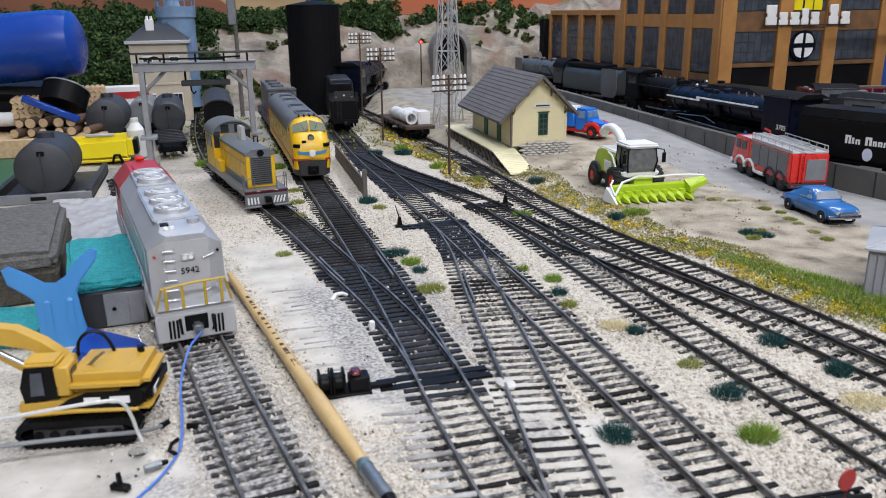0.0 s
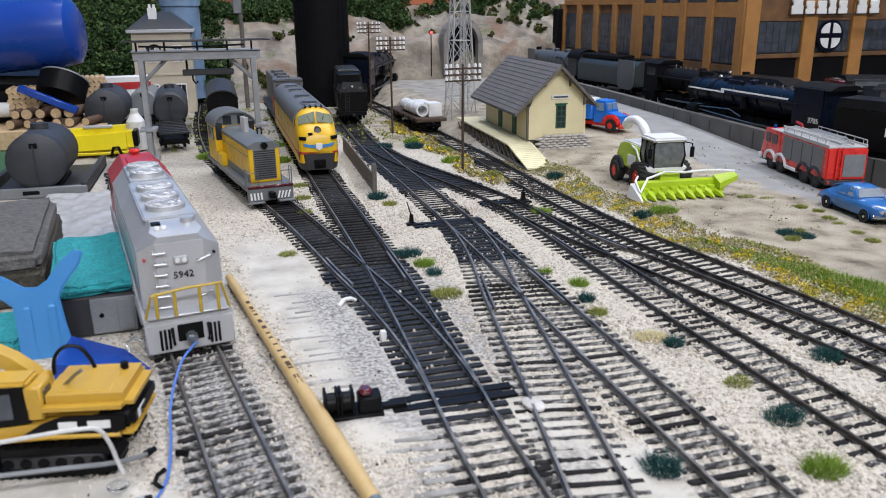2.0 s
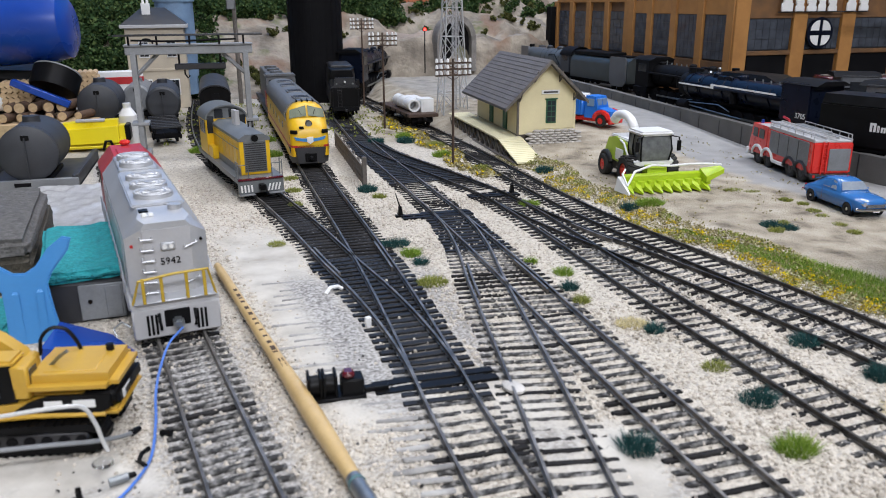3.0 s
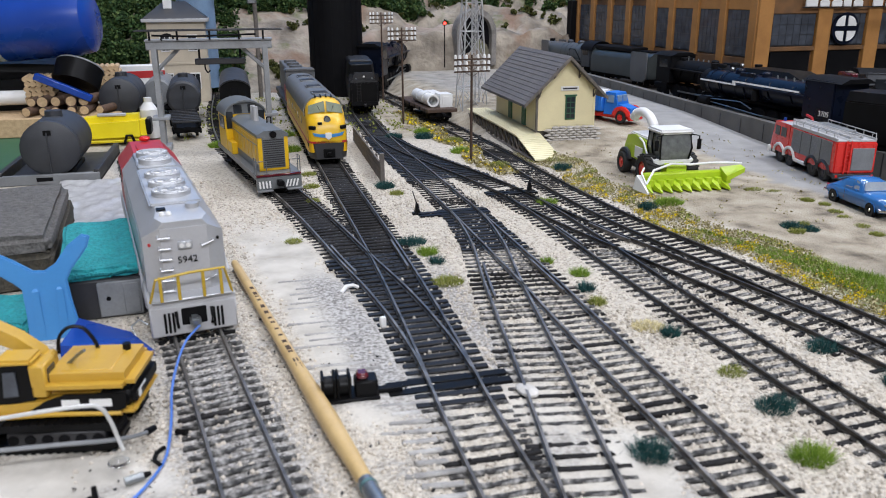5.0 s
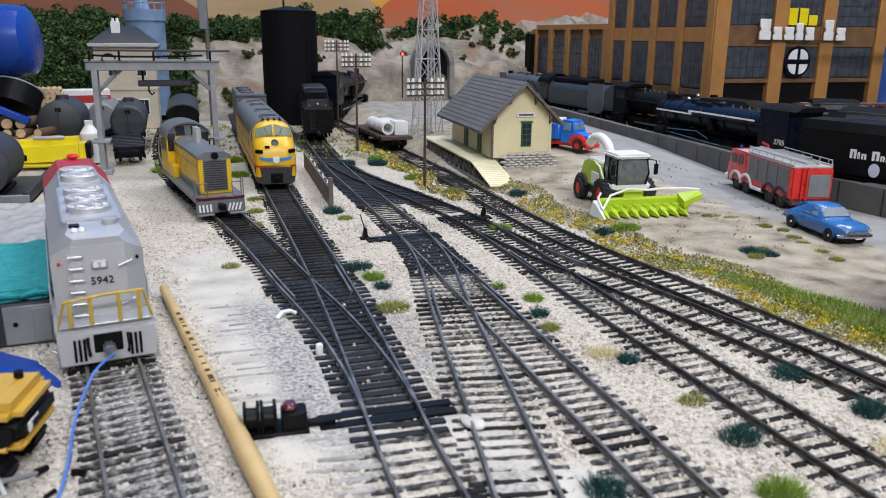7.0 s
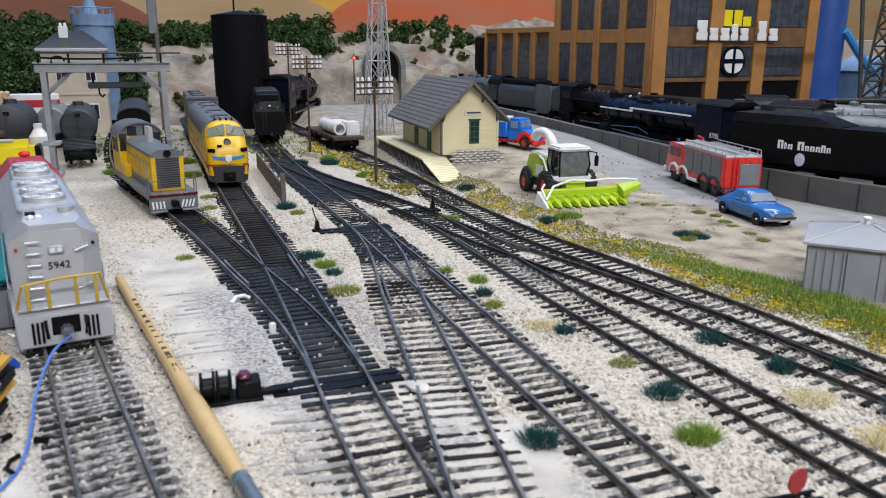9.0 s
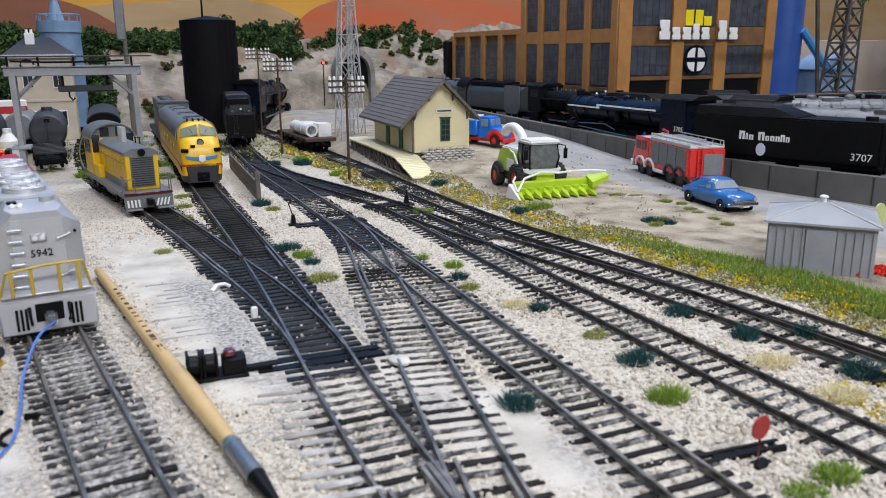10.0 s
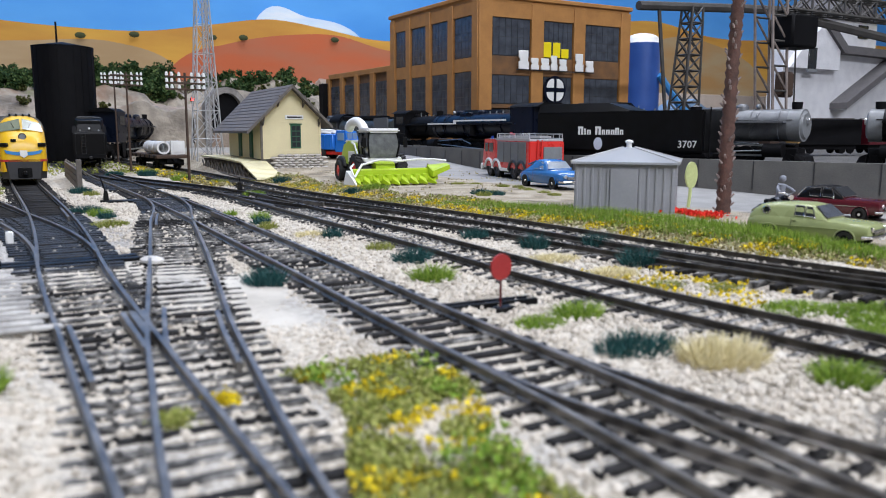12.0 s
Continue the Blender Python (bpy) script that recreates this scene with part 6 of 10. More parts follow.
def steam_engine(name, x, y, rz, ln, paint, label, z=14.5, boiler=11.5, stripe=True, front_grey=False):
    e = thing(name, x, y, z, rz, label, "locomotive", "engines on the upper yard")
    cz = 30
    part("frame", box(B(), -8, 8, 4, ln - 3, 7, 14, bev=0.6), M_BLACKMATT, e)
    bm = cyl(B(), (0, 10, cz), (0, ln * 0.74, cz), boiler, boiler * 1.08, 24)
    part("boiler", bm, paint, e)
    part("smokebox", cyl(B(), (0, 3, cz), (0, 12, cz), boiler * 1.02, boiler * 1.02, 24), M_GREY if front_grey else M_BLACKMATT, e)
    part("smokebox_door", cyl(B(), (0, 1.4, cz), (0, 3.2, cz), boiler * 0.78, boiler * 0.9, 24), M_GREY if front_grey else M_BLACKMATT, e)
    for k in range(6):
        yy = 18 + k * ln * 0.10
        part("boiler_band", cyl(B(), (0, yy, cz), (0, yy + 0.8, cz), boiler * 1.05, boiler * 1.06, 24), paint, e)
    part("cab", box(B(), -16, 16, ln * 0.74, ln * 0.90, 16, 47, bev=1.0, seg=2), paint, e)
    part("cab_roof", loft(B(), [[(-16.5, ln * 0.73, 46), (16.5, ln * 0.73, 46), (9, ln * 0.73, 49.5), (-9, ln * 0.73, 49.5)], [(-16.5, ln * 0.93, 46), (16.5, ln * 0.93, 46), (9, ln * 0.93, 49.5), (-9, ln * 0.93, 49.5)]]), M_BLACKMATT, e)
    part("cab_window", box(B(), -16.4, -15.8, ln * 0.77, ln * 0.86, 33, 42), M_DARKGLASS, e)
    part("running_board", box(B(), -16.5, 16.5, 12, ln * 0.76, 31.6, 33.2, bev=0.2), paint, e)
    if stripe:
        for s in (-1, 1):
            bm = B()
            for y0, y1, z0, z1 in ((12, ln * 0.30, 31.9, 33.2), (ln * 0.30, ln * 0.32, 31.9, 36.0), (ln * 0.32, ln * 0.72, 34.6, 36.0)):
                box(bm, s * 16.8 - 0.3, s * 16.8 + 0.3, y0, y1, z0, z1)
            part("white_edge_stripe", bm, M_WHITEPAINT, e, "thin white edge stripe")
    part("chimney", cyl(B(), (0, 9, cz + boiler - 1), (0, 9, cz + boiler + 5), 3.4, 3.8, 14), M_BLACKMATT, e)
    for u, r in ((0.24, 5.2), (0.42, 4.6)):
        bm = cyl(B(), (0, ln * u, cz + boiler - 2), (0, ln * u, cz + boiler + 2.4), r, r * 0.9, 16)
        ball(bm, (0, ln * u, cz + boiler + 2.4), r * 0.9, 12, 1, 1, 0.45)
        part("dome", bm, paint, e)
    for u in (0.5, 0.55, 0.60, 0.65):
        part("safety_valve", cyl(B(), (2, ln * u, cz + boiler - 1), (2, ln * u, cz + boiler + 2.6), 0.9, 0.7, 8), M_STEEL, e)
    for s in (-1, 1):
        part("cylinder_block", cyl(B(), (s * 13, 12, 12), (s * 13, 26, 12), 5, 5, 16), M_BLACKMATT, e)
        part("handrail", tube(B(), [(s * boiler, 8, cz + 4), (s * boiler, ln * 0.5, cz + 4), (s * boiler * 1.06, ln * 0.73, cz + 4)], 0.35), paint, e)
        part("air_pump", cyl(B(), (s * 13, ln * 0.44, 21), (s * 13, ln * 0.44, 31), 3.2, 3.2, 12), M_BLACKMATT, e)
        part("side_rod", box(B(), s * 11.2 - 0.5, s * 11.2 + 0.5, 28, ln * 0.68, 7.6, 9.2), M_STEEL, e)
        part("main_rod", tube(B(), [(s * 12.2, 26, 12), (s * 12.2, ln * 0.5, 8.6)], 0.6), M_STEEL, e)
    wheels_row(e, (-9, 9), [ln * (0.20 + 0.085 * k) for k in range(7)], 7.6, 0)
    wheels_row(e, (-9, 9), [9, ln * 0.82, ln * 0.9], 4.6, 0, name="truck_wheel")
    part("pilot", loft(B(), [[(-13, 4, 2), (13, 4, 2), (13, 4, 10), (-13, 4, 10)], [(-8, -4, 1), (8, -4, 1), (9, -1, 8), (-9, -1, 8)]]), M_BLACKMATT, e)
    part("headlight", cyl(B(), (0, -0.5, cz + 3), (0, 2, cz + 3), 2.4, 2.4, 14), M_CHROME, e)
    for k in (-1, 1):
        for u in (0.16, 0.34, 0.50, 0.64):
            part("feed_pipe", tube(B(), [(k * boiler * 0.3, ln * u, cz + boiler * 0.97), (k * boiler * 0.86, ln * u + 1, cz + boiler * 0.62), (k * boiler * 1.08, ln * u + 2, cz), (k * boiler * 1.05, ln * u + 5, cz - 6)], 0.6, 5), paint, e)
        part("sand_box", box(B(), k * 5.4 - 1.6, k * 5.4 + 1.6, ln * 0.28, ln * 0.38, cz + boiler - 3, cz + boiler + 2, bev=0.8), paint, e)
        part("valve_rod", tube(B(), [(k * 12.6, 26, 15), (k * 12.6, ln * 0.34, 17.5), (k * 12.6, ln * 0.42, 13)], 0.5, 5), M_STEEL, e)
        part("step_ladder", box(B(), k * 15.4 - 0.5, k * 15.4 + 0.5, ln * 0.77, ln * 0.83, 5, 16, bev=0.2), M_BLACKMATT, e)
    part("bell", ball(B(), (0, ln * 0.18, cz + boiler + 2.4), 2.0, 8), M_STEEL, e)
    part("turret", box(B(), -5, 5, ln * 0.68, ln * 0.73, cz + boiler - 2, cz + boiler + 3, bev=0.8), paint, e)
    part("whistle", cyl(B(), (-3, ln * 0.66, cz + boiler - 1), (-3, ln * 0.66, cz + boiler + 5), 0.6, 0.5, 8), M_STEEL, e)
    return e


def tender(name, x, y, rz, ln, paint, label, z=14.5, number="", script=False):
    e = thing(name, x, y, z, rz, label, "tender", "engines on the upper yard")
    part("frame", box(B(), -15, 15, 0, ln, 8, 11, bev=0.4), M_BLACKMATT, e)
    bm = box(B(), -17, 17, 0.5, ln - 0.5, 11, 40, bev=1.2, seg=2)
    part("tank", bm, paint, e)
    part("coal_bunker", loft(B(), [[(-16, ln * 0.42, 39.5), (16, ln * 0.42, 39.5), (14, ln * 0.42, 40.5), (-14, ln * 0.42, 40.5)], [(-16, ln * 0.55, 39.5), (16, ln * 0.55, 39.5), (13, ln * 0.55, 46), (-13, ln * 0.55, 46)], [(-16, ln - 1, 39.5), (16, ln - 1, 39.5), (13, ln - 1, 46), (-13, ln - 1, 46)]]), paint, e)
    part("hatch", cyl(B(), (0, 14, 39.5), (0, 14, 42.5), 4, 4, 14), M_BLACKMATT, e)
    part("ladder", tube(B(), [(-10, -0.8, 8), (-10, -0.8, 42)], 0.5), M_BLACKMATT, e)
    for yy in (12, 26, ln - 34, ln - 20, ln - 8, ln * 0.5):
        for s in (-1, 1):
            bm = cyl(B(), (s * 9 - 1, yy, 4.8), (s * 9 + 1, yy, 4.8), 4.8, 4.8, 16)
            part("wheel", bm, M_BLACKMATT, e)
    for yy in (19, ln - 27):
        for s in (-1, 1):
            part("truck_side", box(B(), s * 12.6 - 1, s * 12.6 + 1, yy - 13, yy + 13, 3, 8, bev=0.6), M_BLACKMATT, e)
    part("rear_coupler", box(B(), -1.6, 1.6, -5, 1, 7.5, 10.5, bev=0.4), M_BLACKMATT, e)
    side = Matrix.Rotation(radians(-90), 4, "Z") @ Matrix.Rotation(radians(90), 4, "X")
    if number:
        words(number, 7.0, M_WHITEPAINT, e, Matrix.Translation((-0.0172, 0.012, 0.0165)) @ side, "white painted number")
    if script:
        for k, (u, w, h) in enumerate(((0, 4.2, 6), (5, 1.6, 4.5), (7.6, 3.2, 3.6), (14.5, 4.6, 6), (20, 2.6, 3.6), (23.5, 3, 3.6), (27.4, 3, 3.6), (31, 3, 5), (34.8, 2.6, 3.6))):
            yy = ln * 0.72 - u
            bm = box(B(), -17.25, -17.0, yy - w, yy - w * 0.62, 23, 23 + h)
            box(bm, -17.25, -17.0, yy - w * 0.38, yy, 23, 23 + h * 0.9)
            box(bm, -17.27, -17.0, yy - w, yy, 23 + h * 0.74, 23 + h)
            part("script_block", bm, M_WHITEPAINT, e, "plain white script block")
        bm = cyl(B(), (-17.25, ln * 0.72 - 17, 16.5), (-17.0, ln * 0.72 - 17, 16.5), 1, 1, 20)
        bmesh.ops.scale(bm, vec=(1, 3.6, 4.6), space=Matrix.Translation((0, -(ln * 0.72 - 17), -16.5)), verts=bm.verts)
        part("oval_badge", bm, surf("pale_badge", (0.62, 0.66, 0.78), rough=0.5, scale=60), e, "pale oval badge")
    return e


# rear of the tender points at local -y
T1 = tender("steam_tender", 488, 371, 19, 136, M_BLACK, "long black tender with white script lettering", number="3707", script=True)
SE = steam_engine("steam_locomotive", 471, 730, 180, 216, M_NAVY, "blue-black articulated steam engine with a white edge stripe")
words("3705", 6.0, M_WHITEPAINT, SE, Matrix.Translation((0.0164, 0.186, 0.0215)) @ Matrix.Rotation(radians(90), 4, "Z") @ Matrix.Rotation(radians(90), 4, "X"), "white painted number")
def grey_streamliner(x, y, rz, ln, label):
    """A two-tone grey steam engine with a round-shouldered tender; the tender's end is at local y 0."""
    e = thing("grey_locomotive", x, y, 14.5, rz, label, "locomotive", "engines on the upper yard")
    tl = ln * 0.47
    body = [(-16.5, 10), (16.5, 10), (16.5, 31), (14.5, 37), (9, 41), (-9, 41), (-14.5, 37), (-16.5, 31)]
    tn = part("tender_body", loft(B(), [[(u, yy, v) for u, v in body] for yy in (0, tl)]), surf("olive_grey_paint", (0.050, 0.060, 0.062), (0.034, 0.042, 0.044), rough=0.42, scale=60), e, "dark olive grey tender")
    shield = [(-12, 6), (12, 6), (17, 10), (18, 16), (18, 40), (16.5, 42.5), (-16.5, 42.5), (-18, 40), (-18, 16), (-17, 10)]
    part("side_shield", prism(B(), [(u + 20, v) for u, v in shield], -18.4, -16.7, axis="x"), surf("end_shield_grey", (0.115, 0.122, 0.128), (0.085, 0.09, 0.096), rough=0.5, scale=50), tn, "flat lighter grey side shield")
    part("tender_hatch", box(B(), -7, 7, 12, 34, 41, 43.5, bev=0.6), M_BLACKMATT, tn)
    part("coal_rim", box(B(), -13, 13, 46, tl - 4, 40, 46, bev=1.2), M_BLACKMATT, tn)
    part("frame", box(B(), -12, 12, 4, ln - 6, 6, 11, bev=0.5), M_BLACKMATT, e)
    c0, c1 = tl + 6, tl + 30
    arc = [(-16, 14), (16, 14), (16, 36)] + [(16 * math.cos(a), 36 + 12 * math.sin(a)) for a in np.linspace(0.15, math.pi - 0.15, 11)] + [(-16, 36)]
    part("cab", prism(B(), arc, c0, c1), M_BOILERGREY, e)
    part("cab_roof", prism(B(), [(17 * math.cos(a), 37 + 12.6 * math.sin(a)) for a in np.linspace(0, math.pi, 13)] + [(15.6 * math.cos(a), 37 + 11.4 * math.sin(a)) for a in np.linspace(math.pi, 0, 13)], c0 - 7, c1 + 1), M_BLACKMATT, e, "curved dark cab roof")
    for k in (-1, 1):
        part("cab_window", box(B(), k * 16 - 0.3, k * 16 + 0.3, c0 + 4, c1 - 5, 30, 38, bev=0.3), M_DARKGLASS, e)
    part("boiler", cyl(B(), (0, c1, 30), (0, ln - 18, 30), 14.5, 13, 26), surf("boiler_jacket_grey", (0.085, 0.10, 0.11), (0.06, 0.072, 0.08), rough=0.42, scale=60), e, "blue-grey boiler jacket")
    part("smokebox", cyl(B(), (0, ln - 18, 30), (0, ln, 30), 13.2, 13.2, 26), M_LOCOGREY, e)
    for k in range(5):
        yy = c1 + 10 + k * 14
        part("boiler_band", cyl(B(), (0, yy, 30), (0, yy + 0.9, 30), 14.6 - k * 0.2, 14.6 - k * 0.2, 26), M_BOILERGREY, e)
    for u, r in ((0.25, 6), (0.55, 5)):
        yy = c1 + (ln - 18 - c1) * u
        bm = cyl(B(), (0, yy, 41), (0, yy, 46), r, r * 0.92, 16)
        ball(bm, (0, yy, 46), r * 0.92, 12, 1, 1, 0.4)
        part("dome", bm, M_BOILERGREY, e)
    part("chimney", cyl(B(), (0, ln - 9, 42), (0, ln - 9, 47), 4, 4.4, 14), M_BLACKMATT, e)
    for k in (-1, 1):
        part("smoke_lifter", box(B(), k * 15.5 - 0.5, k * 15.5 + 0.5, ln - 26, ln - 2, 26, 45, bev=0.3), M_LOCOGREY, e)
        part("running_board", box(B(), k * 14.5 - 2.5, k * 14.5 + 2.5, c1, ln - 4, 20, 21.6, bev=0.2), M_BOILERGREY, e)
        part("feed_pipe", tube(B(), [(k * 14, c1 + 6, 22), (k * 14.8, c1 + 20, 36), (k * 13, c1 + 40, 36), (k * 13.6, c1 + 46, 22)], 0.6, 5), M_BLACKMATT, e)
    wheels_row(e, (-9, 9), [c1 + 6 + 15 * k for k in range(5)], 7.4, 0)
    wheels_row(e, (-9, 9), [12, 26, 40, tl - 34, tl - 20, tl - 8, ln - 10], 4.8, 0, name="wheel")


grey_streamliner(528, 926, 5, 300, "long two-tone grey steam engine with a lighter side shield")
# second row
M_SILVERENGINE = surf("silver_grey_jacket", (0.17, 0.178, 0.19), (0.08, 0.085, 0.095), rough=0.42, metal=0.2, scale=70)
steam_engine("steam_locomotive", 563, 352, 16, 205, M_SILVERENGINE, "silver-grey steam engine facing along the upper yard", stripe=False, front_grey=True)
tender("steam_tender", 503, 560, 8, 120, M_BLACK, "plain black tender on the second track")
steam_engine("steam_locomotive", 505, 690, 1, 190, M_BLACKMATT, "dark steam engine on the second track", stripe=False)
steam_engine("steam_locomotive", 598, 332, 204, 170, M_BLACK, "black steam engine with a silver smokebox beyond the crane", stripe=False, front_grey=True)
steam_engine("steam_locomotive", 690, 520, 60, 190, M_SILVERENGINE, "grey steam engine on the rear track", stripe=False, front_grey=True)
for k in range(5):
    bx, by = 660 + k * 95, 640 - k * 26
    bc = thing("box_car", bx, by, 14.5, 75, "dark freight car standing on a rear track", "freight car", "freight cars on the rear tracks")
    part("body", box(B(), -15, 15, 0, 88, 10, 40, bev=0.8), (M_MAROON, M_BLACKMATT, M_DARKGREY, M_BLACKMATT, M_MAROON)[k], bc)
    part("roof_walk", box(B(), -3, 3, 1, 87, 40.2, 41.2), M_WOOD, bc)
    part("underframe", box(B(), -11, 11, 3, 85, 5, 10), M_BLACKMATT, bc)
    wheels_row(bc, (-9, 9), [10, 22, 66, 78], 4.8, 0, name="wheel")


# ---------------------------------------------------------------- travelling crane, white house, silo
def gantry_crane():
    g = thing("gantry_crane", 0, 0, 0, label="tall dark lattice travelling crane over the upper yard", category="crane")
    dark = surf("crane_steel", (0.07, 0.065, 0.06), (0.04, 0.038, 0.036), rough=0.6, scale=120)
    part("leg_tower", lattice(B(), 13, 8, 9, 1.5, 742, 640, 20, 178, 0.7, ox=10), dark, g)
    part("leg_stay", tube(B(), [(700, 640, 176), (722, 640, 20)], 2.2, 6), dark, g)
    pale = surf("pale_crane_steel", (0.30, 0.25, 0.22), (0.15, 0.12, 0.11), rough=0.55, scale=120)
    for u in (-1, 1):
        for v in (-1, 1):
            part("leg_post", tube(B(), [(655 + u * 9, 455 + v * 9, 52), (642 + u * 10, 455 + v * 9, 205)], 1.3, 6), pale, g)
    for v in (-1, 1):
        for k in range(7):
            z0 = 54 + k * 21
            part("leg_brace", tube(B(), [(645.5 - k * 1.85, 455 + v * 9, z0 + 20), (664.5 - k * 1.85, 455 + v * 9, z0)], 1.0, 5), pale, g)
            part("leg_tie", tube(B(), [(645.5 - k * 1.85, 455 + v * 9, z0), (664.5 - k * 1.85, 455 + v * 9, z0)], 1.0, 5), dark, g)
    part("leg_foot", loft(B(), [[(655 + u, 455 + v, 24) for u, v in ((-5, -5), (5, -5), (5, 5), (-5, 5))], [(655 + u, 455 + v, 53) for u, v in ((-11, -11), (11, -11), (11, 11), (-11, 11))]]), M_BROWNWOOD, g)
    part("leg_base", box(B(), 600, 668, 446, 462, 19, 28, bev=1), M_WOOD, g)
    part("girder", tube(B(), [(672, 642, 174), (830, 636, 182), (980, 620, 186)], 5, 8), dark, g)
    part("girder", tube(B(), [(700, 452, 138), (830, 445, 126), (1000, 440, 118)], 4, 6), dark, g)
    part("truss", lattice(B(), 8, 8, 14, 1.3, 0, 0, 0, 330, 0.7), dark, g)
    g.children[-1].matrix_local = pose(0.660, 0.450, 0.152, 0, 90, 0)
    part("trolley", box(B(), 655, 690, 438, 462, 112, 140, bev=2), M_BLACKMATT, g)
    part("hook_block", box(B(), 660, 676, 448, 458, 70, 92, bev=2), M_BROWNWOOD, g)
    bm = B()
    for r in (13.5, 10):
        tube(bm, [(723 + r * math.cos(a), 480, 40 + r * math.sin(a)) for a in np.linspace(0, 2 * math.pi, 25)], 1.0, 5)
    cyl(bm, (723, 479, 40), (723, 481, 40), 12.5, 12.5, 24)
    part("winch_wheel", bm, surf("brass_wheel", (0.30, 0.19, 0.07), (0.22, 0.14, 0.05), rough=0.45, metal=0.5, scale=100), g, "dull brass winch wheel")
    part("winch_rope", tube(B(), [(723, 481, 40), (690, 460, 120)], 0.8, 5), dark, g)


gantry_crane()


def white_house():
    h = thing("white_house", 0, 0, 0, label="white timber house with grey roofs behind the crane", category="house")
    wt = surf("white_siding", (0.74, 0.74, 0.76), (0.62, 0.62, 0.65), rough=0.7, scale=50)
    Y = 900
    part("wall", box(B(), 1262, 1700, Y, Y + 30, 19, 185), wt, h)
    part("tower_wall", prism(B(), [(1262, 150), (1400, 150), (1400, 205), (1366, 236), (1310, 200)], Y - 14, Y + 16), wt, h)
    part("upper_wall", box(B(), 1395, 1560, Y + 20, Y + 120, 150, 250), wt, h)
    part("roof", prism(B(), [(1352, 222), (1405, 180), (1560, 178), (1560, 192), (1412, 194), (1362, 234)], Y - 20, Y + 20), M_ROOF, h)
    part("roof", prism(B(), [(1400, 80), (1560, 165), (1560, 178), (1400, 92)], Y - 34, Y + 10), M_ROOF, h)
    part("roof", prism(B(), [(1380, 248), (1570, 248), (1475, 300)], Y + 10, Y + 130), M_ROOF, h)
    w = part("window", box(B(), 1309, 1331, Y - 16, Y - 13, 148, 186, bev=0.5), M_DARKGLASS, h, "narrow dark window")
    part("window_frame", box(B(), 1305, 1335, Y - 17, Y - 15.2, 144, 149), M_GREY, w)
    part("window", box(B(), 1500, 1530, Y + 18, Y + 21, 215, 240, bev=0.5), M_DARKGLASS, h)
    part("yellow_panel", box(B(), 1545, 1700, Y - 30, Y - 22, 188, 245, bev=1), M_BRIGHTYEL, h, "yellow panel")


white_house()


def blue_silo():
    s = thing("blue_silo", 978, 950, 19, 0, "blue silo with a white domed cap", "silo")
    part("tank", cyl(B(), (0, 0, 0), (0, 0, 160), 29, 29, 28), surf("silo_blue", (0.035, 0.095, 0.33), (0.02, 0.06, 0.24), rough=0.35, scale=30), s)
    bm = cyl(B(), (0, 0, 160), (0, 0, 168), 29, 26, 28)
    ball(bm, (0, 0, 166), 26, 20, 1, 1, 0.4)
    part("cap", bm, M_WHITE, s, "white domed cap")
    part("chute", tube(B(), [(10, -29, 110), (55, -34, 60), (80, -34, 50)], 6, 8), M_SKYBLUE, s)
    b = thing("blue_shed", 1065, 940, 19, 0, "low dull blue shed beside the silo", "shed")
    part("wall", box(B(), -38, 40, -20, 30, 0, 52, bev=1), M_PALEBLUE, b)
    part("roof", prism(B(), [(-42, 52), (44, 52), (0, 74)], -24, 34), M_PALEBLUE, b)


blue_silo()
bm = B()
box(bm, 660, 1700, 1180, 1192, 19, 118, bev=1)
single("rear_bank", bm, surf("pale_bank", (0.55, 0.46, 0.38), (0.44, 0.36, 0.29), rough=0.9, scale=20, bump=1), "pale sandy bank behind the upper yard", "bank", kind="structure")


# ---------------------------------------------------------------- diesels
def loco_truck(parent, y0, axles, z, half=12.0, pitch=14.0, material=M_BLACKMATT, r=5.2):
    tr = part("truck_frame", box(B(), -half, half, y0 - 6, y0 + pitch * (axles - 1) + 6, z + 4, z + 9, bev=0.8), material, parent)
    for k in range(axles):
        for s in (-1, 1):
            bm = cyl(B(), (s * 8.4 - 1.2, y0 + k * pitch, z + r), (s * 8.4 + 1.2, y0 + k * pitch, z + r), r, r, 18)
            cyl(bm, (s * half - 1.0, y0 + k * pitch, z + r), (s * half + 1.0, y0 + k * pitch, z + r), 2.4, 2.0, 10)
            part("wheel", bm, material, tr)


